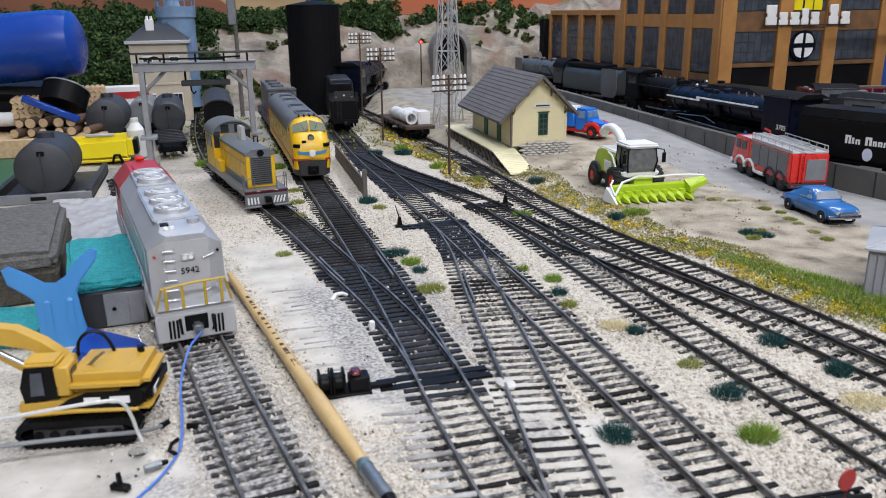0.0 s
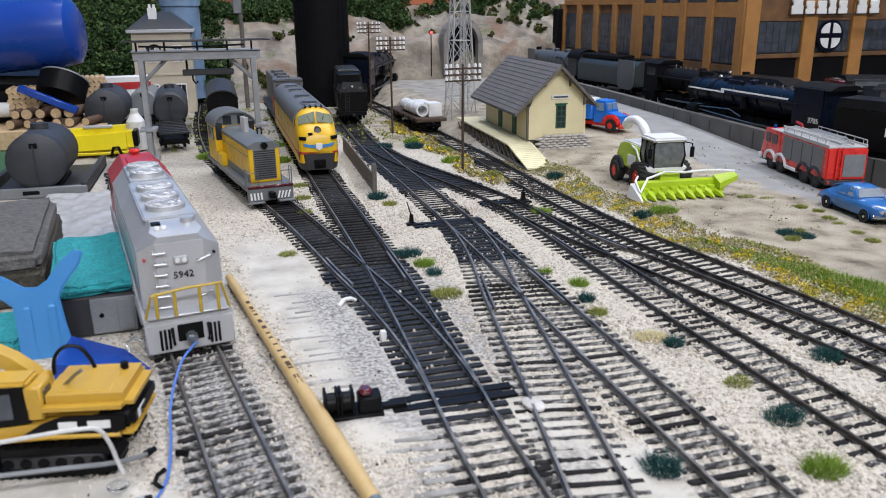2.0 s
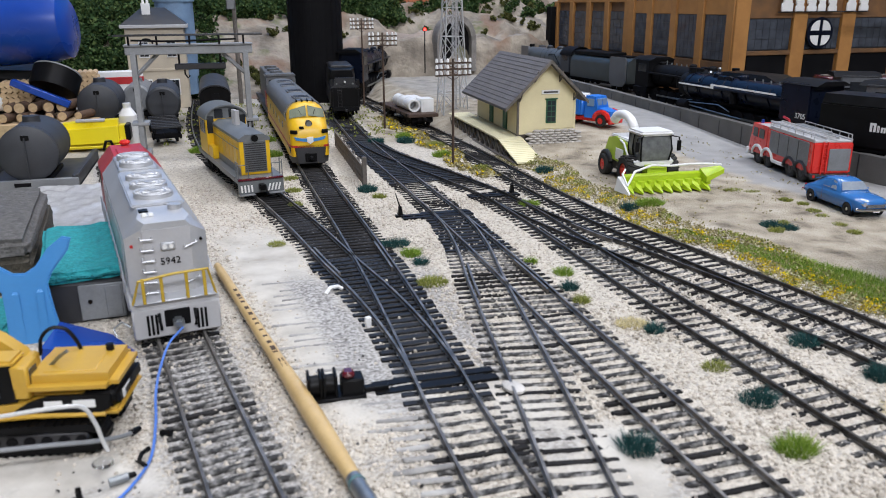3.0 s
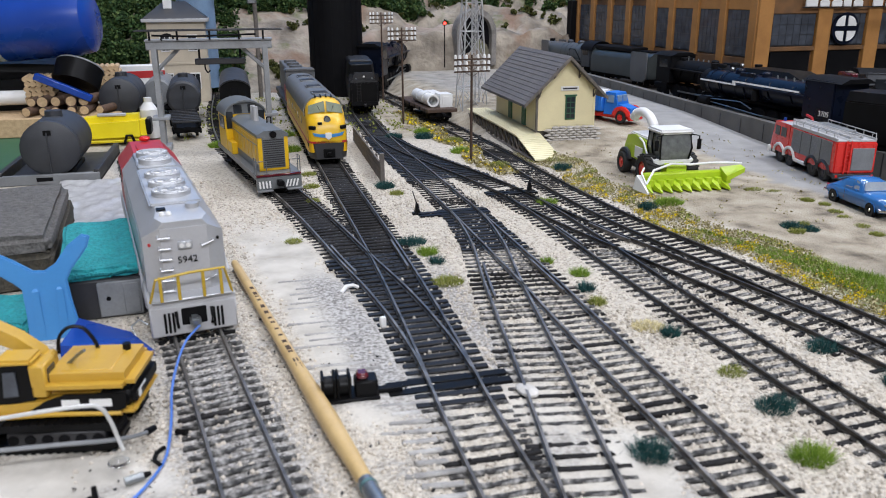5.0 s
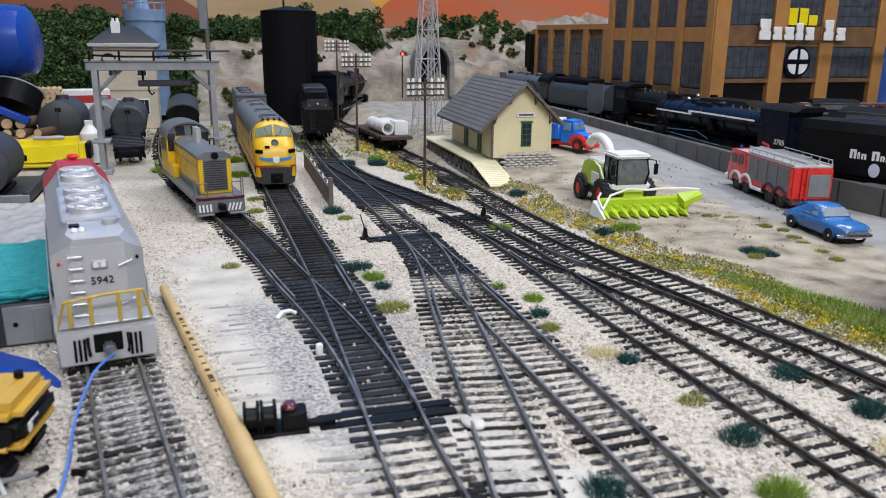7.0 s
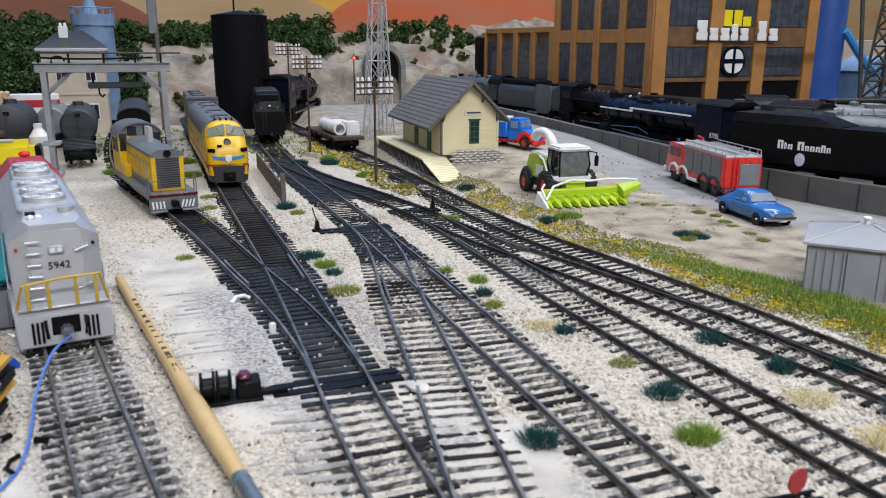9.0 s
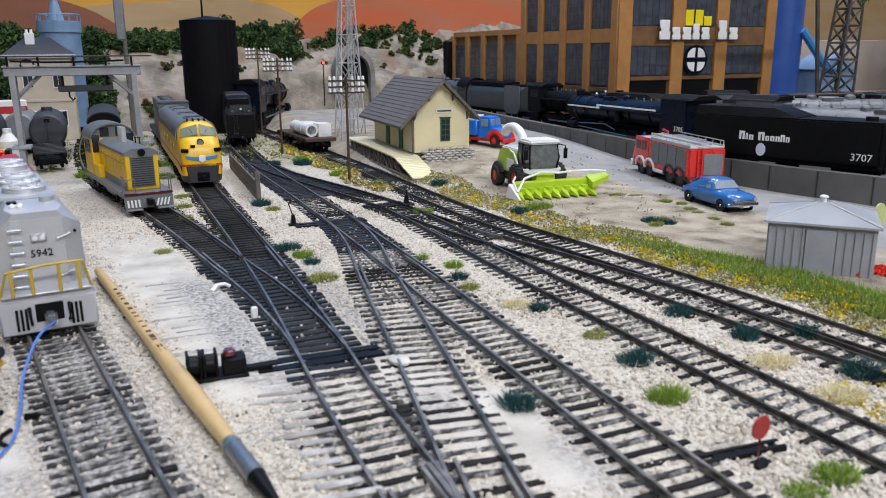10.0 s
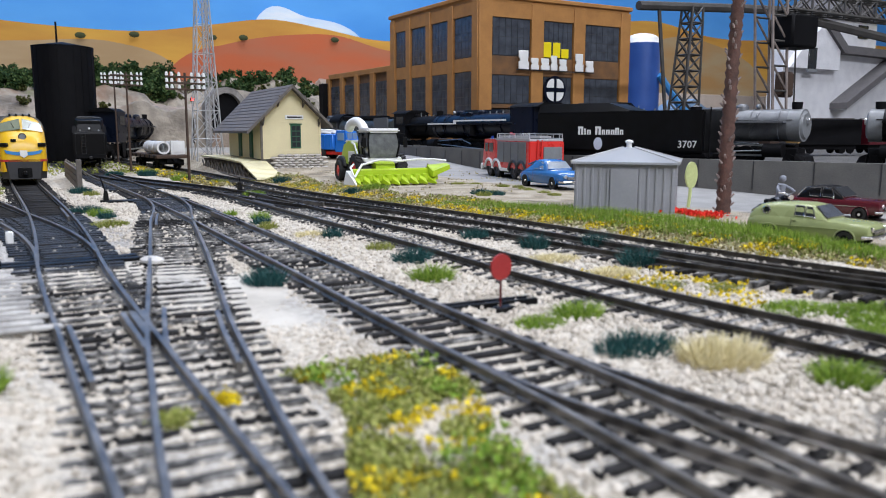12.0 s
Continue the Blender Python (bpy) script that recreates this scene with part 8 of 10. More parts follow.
# black engine on the curved main track, its tender towards the yard
def main_line_tender():
    t = thing("black_engine_tender", 147, 888, 4, -6.0, "long black tender with a coal bunker and rear lamp", "tender")
    t.matrix_world = pose(0.147, 0.888, 0.004, 0, 0, -6.0) @ Matrix.Diagonal((0.92, 1.0, 0.86, 1))
    ln = 160
    # sheen put into a lighter base colour, with more gloss than M_BLACK
    M_SHEEN = surf("black_steel_with_sheen", (0.020, 0.021, 0.024), (0.012, 0.012, 0.014), rough=0.36, scale=90, spec=0.35)
    part("frame", box(B(), -15, 15, 0, ln, 9, 12, bev=0.4), M_BLACKMATT, t)
    part("tank", box(B(), -17.5, 17.5, 0.5, ln - 1, 12, 37, bev=1.0, seg=2), M_BLACK, t)
    part("tank_deck", loft(B(), [[(-17, 3, 37), (17, 3, 37), (13, 5, 40.5), (-13, 5, 40.5)], [(-17, 62, 37), (17, 62, 37), (13.5, 62, 42), (-13.5, 62, 42)]]), M_BLACK, t)
    part("rear_panel", loft(B(), [[(-13.5, 7.5, 39.5), (13.5, 7.5, 39.5), (11.5, 8.5, 49), (-11.5, 8.5, 49)], [(-13.5, 11, 39.5), (13.5, 11, 39.5), (11.5, 11, 49), (-11.5, 11, 49)]]), M_SHEEN, t, "dull grey rear deck panel")
    for k in (-1, 1):
        part("corner_wing", loft(B(), [[(k * 12.5, 7, 38.5), (k * 18, 5.5, 38.5), (k * 17.4, 6, 46.5), (k * 14.5, 7, 47.5)], [(k * 12.5, 9, 38.5), (k * 18, 7.5, 38.5), (k * 17.4, 8, 46.5), (k * 14.5, 9, 47.5)]]), M_SHEEN, t)
        part("marker_lamp", cyl(B(), (k * 9.6, 6.6, 41.5), (k * 9.6, 8, 41.5), 1.1, 1.1, 10), M_STEEL, t)
        part("rear_handrail", tube(B(), [(k * 15, 0.2, 13), (k * 15, -0.8, 18), (k * 15, -0.8, 33), (k * 15, 0.2, 36)], 0.4, 5), M_SHEEN, t)
        for y0 in (8, 96):
            tr = part("truck_side", box(B(), k * 13 - 1, k * 13 + 1, y0, y0 + 52, 3, 8.4, bev=0.6), M_BLACKMATT, t)
            for j in range(4):
                part("wheel", cyl(B(), (k * 9 - 1.2, y0 + 6 + j * 13.4, 5), (k * 9 + 1.2, y0 + 6 + j * 13.4, 5), 5, 5, 16), M_BLACKMATT, tr)
        part("side_band", box(B(), k * 17.6 - 0.2, k * 17.6 + 0.2, 6, ln - 6, 30, 31, bev=0.1), M_SHEEN, t)
    rl = part("rear_lamp", cyl(B(), (0, 5.6, 44), (0, 8, 44), 1.9, 1.9, 14), M_BLACK, t)
    part("lamp_lens", cyl(B(), (0, 5.2, 44), (0, 5.7, 44), 1.3, 1.3, 12), M_WHITE, rl)
    part("coal_bunker", loft(B(), [[(-15, 60, 41), (15, 60, 41), (12.5, 60, 53), (-12.5, 60, 53)], [(-17.4, 66, 37), (17.4, 66, 37), (15.5, 66, 56.5), (-15.5, 66, 56.5)], [(-17.4, ln - 2, 37), (17.4, ln - 2, 37), (15.5, ln - 2, 56.5), (-15.5, ln - 2, 56.5)]]), M_BLACK, t)
    part("bunker_rim", box(B(), -12.8, 12.8, 60.5, 62, 52, 54.4, bev=0.4), M_SHEEN, t)
    bm = box(B(), -13.5, 13.5, 70, ln - 8, 55, 59, bev=1.2)
    bmesh.ops.subdivide_edges(bm, edges=bm.edges[:], cuts=4, use_grid_fill=True)
    for v in bm.verts:
        v.co += noise.noise_vector(v.co / 4) * 1.4
    part("coal_load", bm, surf("coal", (0.010, 0.010, 0.011), (0.022, 0.022, 0.024), rough=0.5, scale=500, bump=0.6), t, "heaped coal")
    part("rear_beam", box(B(), -16, 16, -1.5, 1, 8, 13, bev=0.4), M_BLACKMATT, t)
    part("rear_coupler", box(B(), -1.8, 1.8, -6, 0, 7, 10.5, bev=0.5), M_SHEEN, t)
    lad = part("rear_ladder", tube(B(), [(-9, -0.6, 8), (-9, -0.6, 37)], 0.45, 5), M_SHEEN, t)
    part("ladder_stile", tube(B(), [(-4.5, -0.6, 8), (-4.5, -0.6, 37)], 0.45, 5), M_SHEEN, lad)
    for j in range(7):
        part("rung", tube(B(), [(-9, -0.8, 10 + j * 4), (-4.5, -0.8, 10 + j * 4)], 0.35, 5), M_SHEEN, lad)


main_line_tender()
BE = steam_engine("black_main_line_engine", 266, 1262, 157, 236, M_NAVY, "long blue-black articulated engine on the curving main track", z=4, stripe=False)
BE.matrix_world = pose(0.266, 1.262, 0.004, 0, 0, 157) @ Matrix.Diagonal((1.04, 1.0, 1.28, 1))
del BE["group"]


# ---------------------------------------------------------------- freight cars
def flat_car():
    f = thing("flat_car", 212.5, 800, 2.4, 3, "brown flat car loaded with white pipe and block", "flat car")
    part("deck", box(B(), -16, 16, 0, 118, 10, 13, bev=0.3), M_BROWNWOOD, f)
    for k in range(26):
        part("deck_plank", box(B(), -15.6, 15.6, 0.6 + k * 4.5, 4.6 + k * 4.5, 13.0, 13.5), M_BROWNWOOD, f)
    part("sill", box(B(), -6, 6, 2, 116, 6, 10), M_BLACKMATT, f)
    for s in (-1, 1):
        for k in range(6):
            part("stake_pocket", box(B(), s * 16.2 - 0.6, s * 16.2 + 0.6, 8 + k * 20, 10 + k * 20, 10, 13), M_BLACKMATT, f)
    loco_truck(f, 12, 2, 0, pitch=16, r=4.6)
    loco_truck(f, 90, 2, 0, pitch=16, r=4.6)
    part("coupler", box(B(), -1.6, 1.6, -5, 1, 7, 10, bev=0.5), M_BLACKMATT, f)
    m = f.matrix_world.copy()
    def pipe(x, y0, y1, z, r):
        bm = B()
        n = 20
        secs = [[(x + q * math.cos(a), yy, z + q * math.sin(a)) for q, yy in ((r, y0), (r, y1), (r * 0.72, y1), (r * 0.72, y0))] for a in np.linspace(0, 2 * math.pi, n + 1)]
        loft(bm, secs, caps=False)
        bmesh.ops.remove_doubles(bm, verts=bm.verts, dist=0.001)
        bmesh.ops.recalc_face_normals(bm, faces=bm.faces)
        single("concrete_pipe", bm, M_WHITE, "white concrete pipe lying on the flat car", "pipe", "pipe load", m=m)
    for i in range(3):
        pipe(-5, 16 + i * 21, 35 + i * 21, 20.2, 6.6)
    bm = B()
    prism(bm, [(1.5, 13.6), (15, 13.6), (15, 27), (1.5, 27)], 13, 32)
    box(bm, 4, 12.6, 12.4, 13.2, 16, 24.6)
    single("concrete_block", bm, M_WHITE, "square white hollow concrete block on the flat car", "concrete block", m=m)
    single("concrete_block", box(B(), 2, 14, 36, 74, 13.6, 25, bev=0.6), M_WHITE, "long white concrete block on the flat car", "concrete block", m=m)


flat_car()


M_TANKDARK = surf("dull_black_tank", (0.038, 0.041, 0.048), (0.024, 0.026, 0.031), rough=0.55, scale=80)


def tank_car(x, y, rz, ln, r, paint, label, z=2.4, trucks=True):
    t = thing("tank_car", x, y, z, rz, label, "tank car", "tank cars")
    cz = 9 + r
    bm = cyl(B(), (0, 2, cz), (0, ln - 2, cz), r, r, 28)
    cyl(bm, (0, 0, cz), (0, 2, cz), r * 0.86, r, 28)
    cyl(bm, (0, ln - 2, cz), (0, ln, cz), r, r * 0.86, 28)
    part("tank", bm, paint, t)
    for u in (0.12, 0.88):
        part("tank_band", cyl(B(), (0, ln * u, cz), (0, ln * u + 1.2, cz), r * 1.008, r * 1.008, 28), paint, t)
    part("dome", cyl(B(), (0, ln / 2, cz + r - 1.5), (0, ln / 2, cz + r + 3.5), r * 0.32, r * 0.3, 16), paint, t)
    part("placard", box(B(), -2.6, 2.6, -0.5, 0.2, cz + r * 0.5, cz + r * 0.5 + 3.5), M_BLACK, t)
    part("ladder", tube(B(), [(-0.5, -0.6, 8), (-0.5, -0.6, cz + r * 0.6)], 0.5), paint, t)
    part("underframe", box(B(), -11, 11, -3, ln + 3, 6, 9.4, bev=0.4), M_BLACKMATT, t)
    if trucks:
        loco_truck(t, 10, 2, 0, pitch=14, r=4.6)
        loco_truck(t, ln - 24, 2, 0, pitch=14, r=4.6)
    return t


tank_car(-42, 868, 2, 100, 17, M_TANKDARK, "dark grey tank car under the gantry")
tank_car(-101, 850, 0, 70, 19, M_TANKDARK, "dark grey tank car beyond the yellow toy", z=4)
tank_car(-72, 930, 0, 80, 15, M_GREY, "light grey tank car beside the gantry leg", z=4)
ST = tank_car(-121, 622, 1, 66, 19.5, M_TANKDARK, "loose dark grey tank lying in a grey trough", z=-4, trucks=False)
del ST["group"]


def box_car_black():
    b = thing("black_box_car", 9, 872, 2.4, 0, "black rounded-roof baggage car beyond the switcher", "freight car")
    arc = [(-15.5, 8), (15.5, 8)] + [(15.5 * math.cos(a), 32 + 9 * math.sin(a)) for a in np.linspace(0, math.pi, 11)]
    part("body", prism(B(), arc, 0, 150), M_BLACK, b)
    arc2 = [(16.2 * math.cos(a), 32.6 + 10.2 * math.sin(a)) for a in np.linspace(0, math.pi, 11)] + [(15.4 * math.cos(a), 32.4 + 9.2 * math.sin(a)) for a in np.linspace(math.pi, 0, 11)]
    part("roof", prism(B(), arc2, -1.5, 151), M_DARKGREY, b)
    part("end_door", box(B(), -4, 4, -0.5, 0.2, 10, 34, bev=0.2), M_BLACKMATT, b)
    part("end_beam", box(B(), -14, 14, -1, 0, 8, 10.5), M_BLACKMATT, b)
    loco_truck(b, 14, 2, 0, pitch=18, r=4.6)
    loco_truck(b, 116, 2, 0, pitch=18, r=4.6)


box_car_black()


def skeleton_car():
    s = thing("skeleton_log_car", -36, 778, 2.4, 6, "weathered skeleton log car with bare crossbeams", "freight car")
    for x in (-11, 11):
        part("side_beam", box(B(), x - 1.4, x + 1.4, 0, 84, 10, 14, bev=0.3), M_BLACKMATT, s)
    for k in range(8):
        part("crossbeam", box(B(), -13, 13, 1 + k * 11, 3.4 + k * 11, 13.6, 15.4, bev=0.2), M_DARKGREY, s)
    part("centre_sill", box(B(), -3, 3, 0, 84, 7, 10), M_BLACKMATT, s)
    loco_truck(s, 10, 2, 0, pitch=14, r=4.6)
    loco_truck(s, 60, 2, 0, pitch=14, r=4.6)


skeleton_car()


# ---------------------------------------------------------------- yard structures at the back
def gantry():
    g = thing("service_gantry", 0, 740, 0, 0, "pale grey steel service gantry straddling two tracks", "gantry")
    st = surf("gantry_grey", (0.30, 0.31, 0.32), (0.22, 0.225, 0.23), rough=0.6, scale=80)
    for x in (-54, 37):
        for y in (-6, 6):
            part("post", box(B(), x - 2.2, x + 2.2, y - 1.4, y + 1.4, 0, 86, bev=0.3), st, g)
        part("foot", box(B(), x - 6, x + 6, -10, 10, -1, 4, bev=0.6), st, g)
        part("post_collar", box(B(), x - 7, x + 7, -9, 9, 26, 28.5, bev=0.3), st, g)
        s = 1 if x < 0 else -1
        part("knee_brace", tube(B(), [(x, 0, 66), (x + s * 20, 0, 85)], 1.8, 5), st, g)
    part("main_beam", box(B(), -60, 43, -7, 7, 84, 91, bev=0.6), st, g)
    part("beam_flange", box(B(), -60.5, 43.5, -8.5, 8.5, 91, 92.4, bev=0.2), st, g)
    part("top_rail", box(B(), -68, 52, -9.4, -8.2, 99, 100.2, bev=0.2), M_DARKGREY, g)
    part("top_rail", box(B(), -68, 52, 8.2, 9.4, 99, 100.2, bev=0.2), M_DARKGREY, g)
    for x in (-56, -34, -8, 16, 36):
        part("rail_post", box(B(), x - 0.8, x + 0.8, -9.5, -8, 92, 99), M_BLACKMATT, g)
    part("pipe", tube(B(), [(-54, -9, 96), (-30, -9, 95), (-10, -9, 95), (30, -9, 96)], 0.9), M_BLACKMATT, g)
    part("arched_pipe", tube(B(), [(-46, -9, 92)] + [(-42 + 5 * math.cos(a), -9, 93 + 4 * math.sin(a)) for a in np.linspace(math.pi, 0, 7)], 0.8), M_BLACKMATT, g)
    part("crane_beam", box(B(), -22, 20, -3, 3, 71, 76, bev=0.8), M_DARKGREY, g, "dark crane beam slung under the gantry")
    for x in (-18, 16):
        part("hanger", tube(B(), [(x, 0, 76), (x, 0, 85)], 0.9), M_BLACKMATT, g)
    part("hook", tube(B(), [(-14, 0, 71), (-14, 0, 67), (-12, 0, 64), (-10, 0, 66)], 0.8), M_BLACKMATT, g)


gantry()


def beige_house():
    h = thing("beige_house", -57, 1069, 0, 0, "beige stucco house with a dark hipped roof and chimney", "house")
    part("wall", box(B(), -32, 36, 0, 60, 0, 97), M_BEIGE, h)
    part("string_course", box(B(), -33, 37, -1.2, 61, 46, 49, bev=0.3), M_BEIGE, h)
    part("eave", box(B(), -37, 41, -5, 65, 97, 101, bev=0.5), M_SILVERMATT, h)
    base = [(-36, -4), (40, -4), (40, 64), (-36, 64)]
    part("roof", loft(B(), [[(x, y, 101) for x, y in base], [(2 + (x - 2) * 0.35, 30 + (y - 30) * 0.2, 121) for x, y in base]]), M_DARKGREY, h, "dark hipped roof")
    c = part("chimney", box(B(), -11, -1, 12, 22, 100, 126, bev=0.4), M_WHITE, h)
    for x in (-8.5, -3.5):
        part("chimney_pot", cyl(B(), (x, 17, 126), (x, 17, 130), 1.8, 1.5, 10), M_WHITE, c)
    for x in (-18, 14):
        for z in (16, 62):
            w = part("window", box(B(), x, x + 12, -1.0, 0.4, z, z + 20, bev=0.2), M_WHITE, h)
            for i in range(2):
                part("pane", box(B(), x + 1 + i * 5.2, x + 5.8 + i * 5.2, -1.3, -0.9, z + 1.5, z + 18.5), M_DARKGLASS, w)
    part("door", box(B(), -4, 8, -0.9, 0.3, 0, 28, bev=0.2), M_BROWNWOOD, h)


beige_house()


def blue_tower():
    t = thing("blue_water_tower", -32, 1150, 0, 0, "pale blue spouted tank tower behind the beige house", "water tower")
    part("tank", cyl(B(), (0, 0, 10), (0, 0, 128), 24, 24, 26), M_PALEBLUE, t)
    part("upper_drum", cyl(B(), (0, 0, 128), (0, 0, 142), 26, 26, 26), M_PALEBLUE, t)
    part("cone", cyl(B(), (-3, 0, 142), (-3, 0, 168), 10, 4, 16), M_PALEBLUE, t)
    part("spout", cyl(B(), (-3, 0, 166), (-3, 0, 190), 4.5, 4, 14), M_PALEBLUE, t)
    for k in range(12):
        a = 2 * math.pi * k / 12
        part("railing_post", tube(B(), [(25 * math.cos(a), 25 * math.sin(a), 141), (25 * math.cos(a), 25 * math.sin(a), 151)], 0.7, 4), M_PALEBLUE, t)
    part("railing", tube(B(), [(25 * math.cos(a), 25 * math.sin(a), 150) for a in np.linspace(0, 2 * math.pi, 25)], 0.7, 5), M_PALEBLUE, t)


blue_tower()


def mast_light():
    t = thing("floodlight_mast", 42, 1090, 0, 0, "tall grey mast with a long lamp housing", "mast")
    part("mast", cyl(B(), (0, 0, 0), (0, 0, 170), 3.0, 2.6, 10), M_WOOD, t)
    part("lamp_housing", box(B(), -9, 2, -4, 3, 118, 190, bev=1), M_GREY, t)


mast_light()


def black_tank():
    t = thing("black_water_tank", 144, 1095, 0, 0, "tall matt black cylindrical oil tank with riveted seams", "tank")
    r = 35
    part("shell", cyl(B(), (0, 0, 0), (0, 0, 142), r, r, 40), M_BLACKMATT, t)
    part("roof", cyl(B(), (0, 0, 142), (0, 0, 148), r + 0.6, 1.5, 40), M_BLACKMATT, t)
    for k in range(24):
        a = 2 * math.pi * k / 24
        part("seam", box(B(), -0.35, 0.35, -0.35, 0.35, 0, 141.5, m=pose(r * math.cos(a), r * math.sin(a), 0, 0, 0, math.degrees(a))), M_BLACKMATT, t)
    for z in (1.5, 47, 94, 140):
        part("hoop", cyl(B(), (0, 0, z - 0.7), (0, 0, z + 0.7), r + 0.5, r + 0.5, 40), M_BLACKMATT, t)
    part("vent_pipe", cyl(B(), (-6, 0, 146), (-6, 0, 172), 1.3, 1.1, 8), M_BLACKMATT, t)


black_tank()


# ---------------------------------------------------------------- clutter on the near left
def excavator():
    e = thing("toy_excavator", -46, 243, 0.2, 0, "worn yellow toy excavator on black crawler tracks", "excavator")
    e.matrix_world = pose(-0.0475, 0.2560, 0.0004, 0, 0, -11) @ Matrix.Diagonal((0.96, 0.96, 0.90, 1))
    for y in (-8.5, 12):
        tr = part("crawler_track", B(), M_BLACK, e)
        bm = B()
        n = 28
        secs = []
        hw, r = 14.5, 5.0
        loop = []
        for k in range(10):
            a = math.pi / 2 + math.pi * k / 9
            loop.append((-hw + r * math.cos(a), r + r * math.sin(a)))
        for k in range(10):
            a = -math.pi / 2 + math.pi * k / 9
            loop.append((hw + r * math.cos(a), r + r * math.sin(a)))
        inner = [(x * 0.93, r + (z - r) * 0.55) for x, z in loop]
        m = len(loop)
        rings = [[bm.verts.new((x, yy, z)) for x, z in path] for path, yy in ((loop, y - 4), (loop, y + 4), (inner, y + 4), (inner, y - 4))]
        for q in range(4):
            ra, rb = rings[q], rings[(q + 1) % 4]
            for i in range(m):
                bm.faces.new((ra[i], ra[(i + 1) % m], rb[(i + 1) % m], rb[i]))
        bmesh.ops.recalc_face_normals(bm, faces=bm.faces)
        tr.data = mesh_of("crawler_track", bm, M_BLACK)
        bm = B()
        per = 2 * (2 * hw) + 2 * math.pi * r
        for k in range(36):
            d = per * k / 36
            if d < 2 * hw:
                p, a = (-hw + d, 0), -math.pi / 2
            elif d < 2 * hw + math.pi * r:
                a = -math.pi / 2 + (d - 2 * hw) / r
                p = (hw + r * math.cos(a), r + r * math.sin(a))
            elif d < 4 * hw + math.pi * r:
                p, a = (hw - (d - 2 * hw - math.pi * r), 2 * r), math.pi / 2
            else:
                a = math.pi / 2 + (d - 4 * hw - math.pi * r) / r
                p = (-hw + r * math.cos(a), r + r * math.sin(a))
            part("grouser", box(B(), -0.55, 0.35, -4.1, 4.1, -0.55, 0.55, m=Matrix.Translation((p[0], y, p[1])) @ Matrix.Rotation(-a, 4, "Y")), M_BLACK, tr)
        part("track_frame", box(B(), -hw, hw, y - 3.2, y + 3.2, 2.2, 7, bev=0.6), M_DARKGREY, e)
        for k in range(6):
            part("roller", cyl(B(), (-12.5 + k * 5, y - 3.5, 4.4), (-12.5 + k * 5, y + 3.5, 4.4), 1.7, 1.7, 12), M_BLACKMATT, e)
    part("turntable", cyl(B(), (0, 2, 8), (0, 2, 11.5), 8, 8, 20), M_BLACK, e)
    part("lower_house", loft(B(), [[(-17, -9, 11), (14, -9, 11), (14, 14, 11), (-17, 14, 11)], [(-18, -10, 13), (19, -10, 13.5), (19, 15, 13.5), (-18, 15, 13)], [(-18, -10, 16), (21, -10, 18.5), (21, 15, 18.5), (-18, 15, 16)]]), M_CATYEL, e)
    part("dark_side_panel", prism(B(), [(-8, 13.2), (19, 13.2), (21.5, 14.4), (22, 19.4), (4, 19.4), (-2, 17.2)], -10.7, -9.9), M_BLACK, e, "black side panel")
    for x, w in ((3.0, 5.2), (11.2, 6.4)):
        part("decal_bar", box(B(), x, x + w, -10.95, -10.7, 15.2, 17.8), M_WHITEPAINT, e, "plain white decal bar")
    part("engine_house", box(B(), -4, 24, -10.4, 15.4, 18.4, 25.4, bev=2.8, seg=4), M_CATYEL, e)
    cw = part("counterweight", box(B(), 12, 24.2, -10.2, 15.2, 13.0, 20.6, bev=2.2, seg=3), M_BLACK, e, "black counterweight band")
    part("lower_lip", box(B(), 10, 24.0, -9.8, 14.8, 11.4, 13.6, bev=0.9, seg=2), M_CATYEL, cw)
    part("rear_decal_bar", box(B(), 24.1, 24.4, -6, 1, 15.4, 18.2), M_WHITEPAINT, cw, "plain white decal bar")
    part("rear_grille", box(B(), 22.8, 24.4, -4, 8, 15, 18, bev=0.3), M_BLACK, e)
    part("exhaust", cyl(B(), (17, 9, 25), (17, 9, 27.6), 1.3, 1.2, 12), M_BLACK, e)
    part("hood_panel", box(B(), 2, 17, -6, 10, 25.2, 25.7, bev=0.3), M_CATYEL, e)
    cab = part("cab_frame", loft(B(), [[(-16, -9.6, 15.5), (-5, -9.6, 17.5), (-5, -1, 17.5), (-16, -1, 15.5)], [(-17, -9.6, 22), (-5, -9.6, 22), (-5, -1, 22), (-17, -1, 22)], [(-15, -9.2, 29.2), (-5.4, -9.2, 29.6), (-5.4, -1.2, 29.6), (-15, -1.2, 29.2)]]), M_BLACK, e, "black cab with clear windows")
    part("cab_window", prism(B(), [(-13.8, 18.8), (-9.4, 19.2), (-9.4, 27.6), (-13.0, 27.4)], -9.95, -9.5), M_WINDOWGREY, cab)
    part("cab_roof", box(B(), -15.6, -4.4, -9.8, -0.6, 29.2, 31.4, bev=0.8, seg=2), M_CATYEL, e)
    part("rear_cab_post", box(B(), -6, -1, -9.6, -1, 18, 29.4, bev=0.6), M_CATYEL, e)
    part("cab_rear_window", box(B(), -1.3, -0.8, -8, -2.6, 22, 27.5, bev=0.2), M_DARKGLASS, e)
    part("step_beam", tube(B(), [(-17, -10.4, 12), (0, -10.8, 13), (20, -10.2, 12.4)], 0.9), M_CATYEL, e)
    part("boom_foot", box(B(), -14, -4, 1, 8, 16, 27, bev=0.8), M_CATYEL, e)
    bm = B()
    pts = [(-6, 4.5, 26), (-12, 4.5, 31), (-20, 4.5, 35.5), (-30, 4.5, 37.5), (-42, 4.5, 34), (-58, 4.5, 25)]
    secs = []
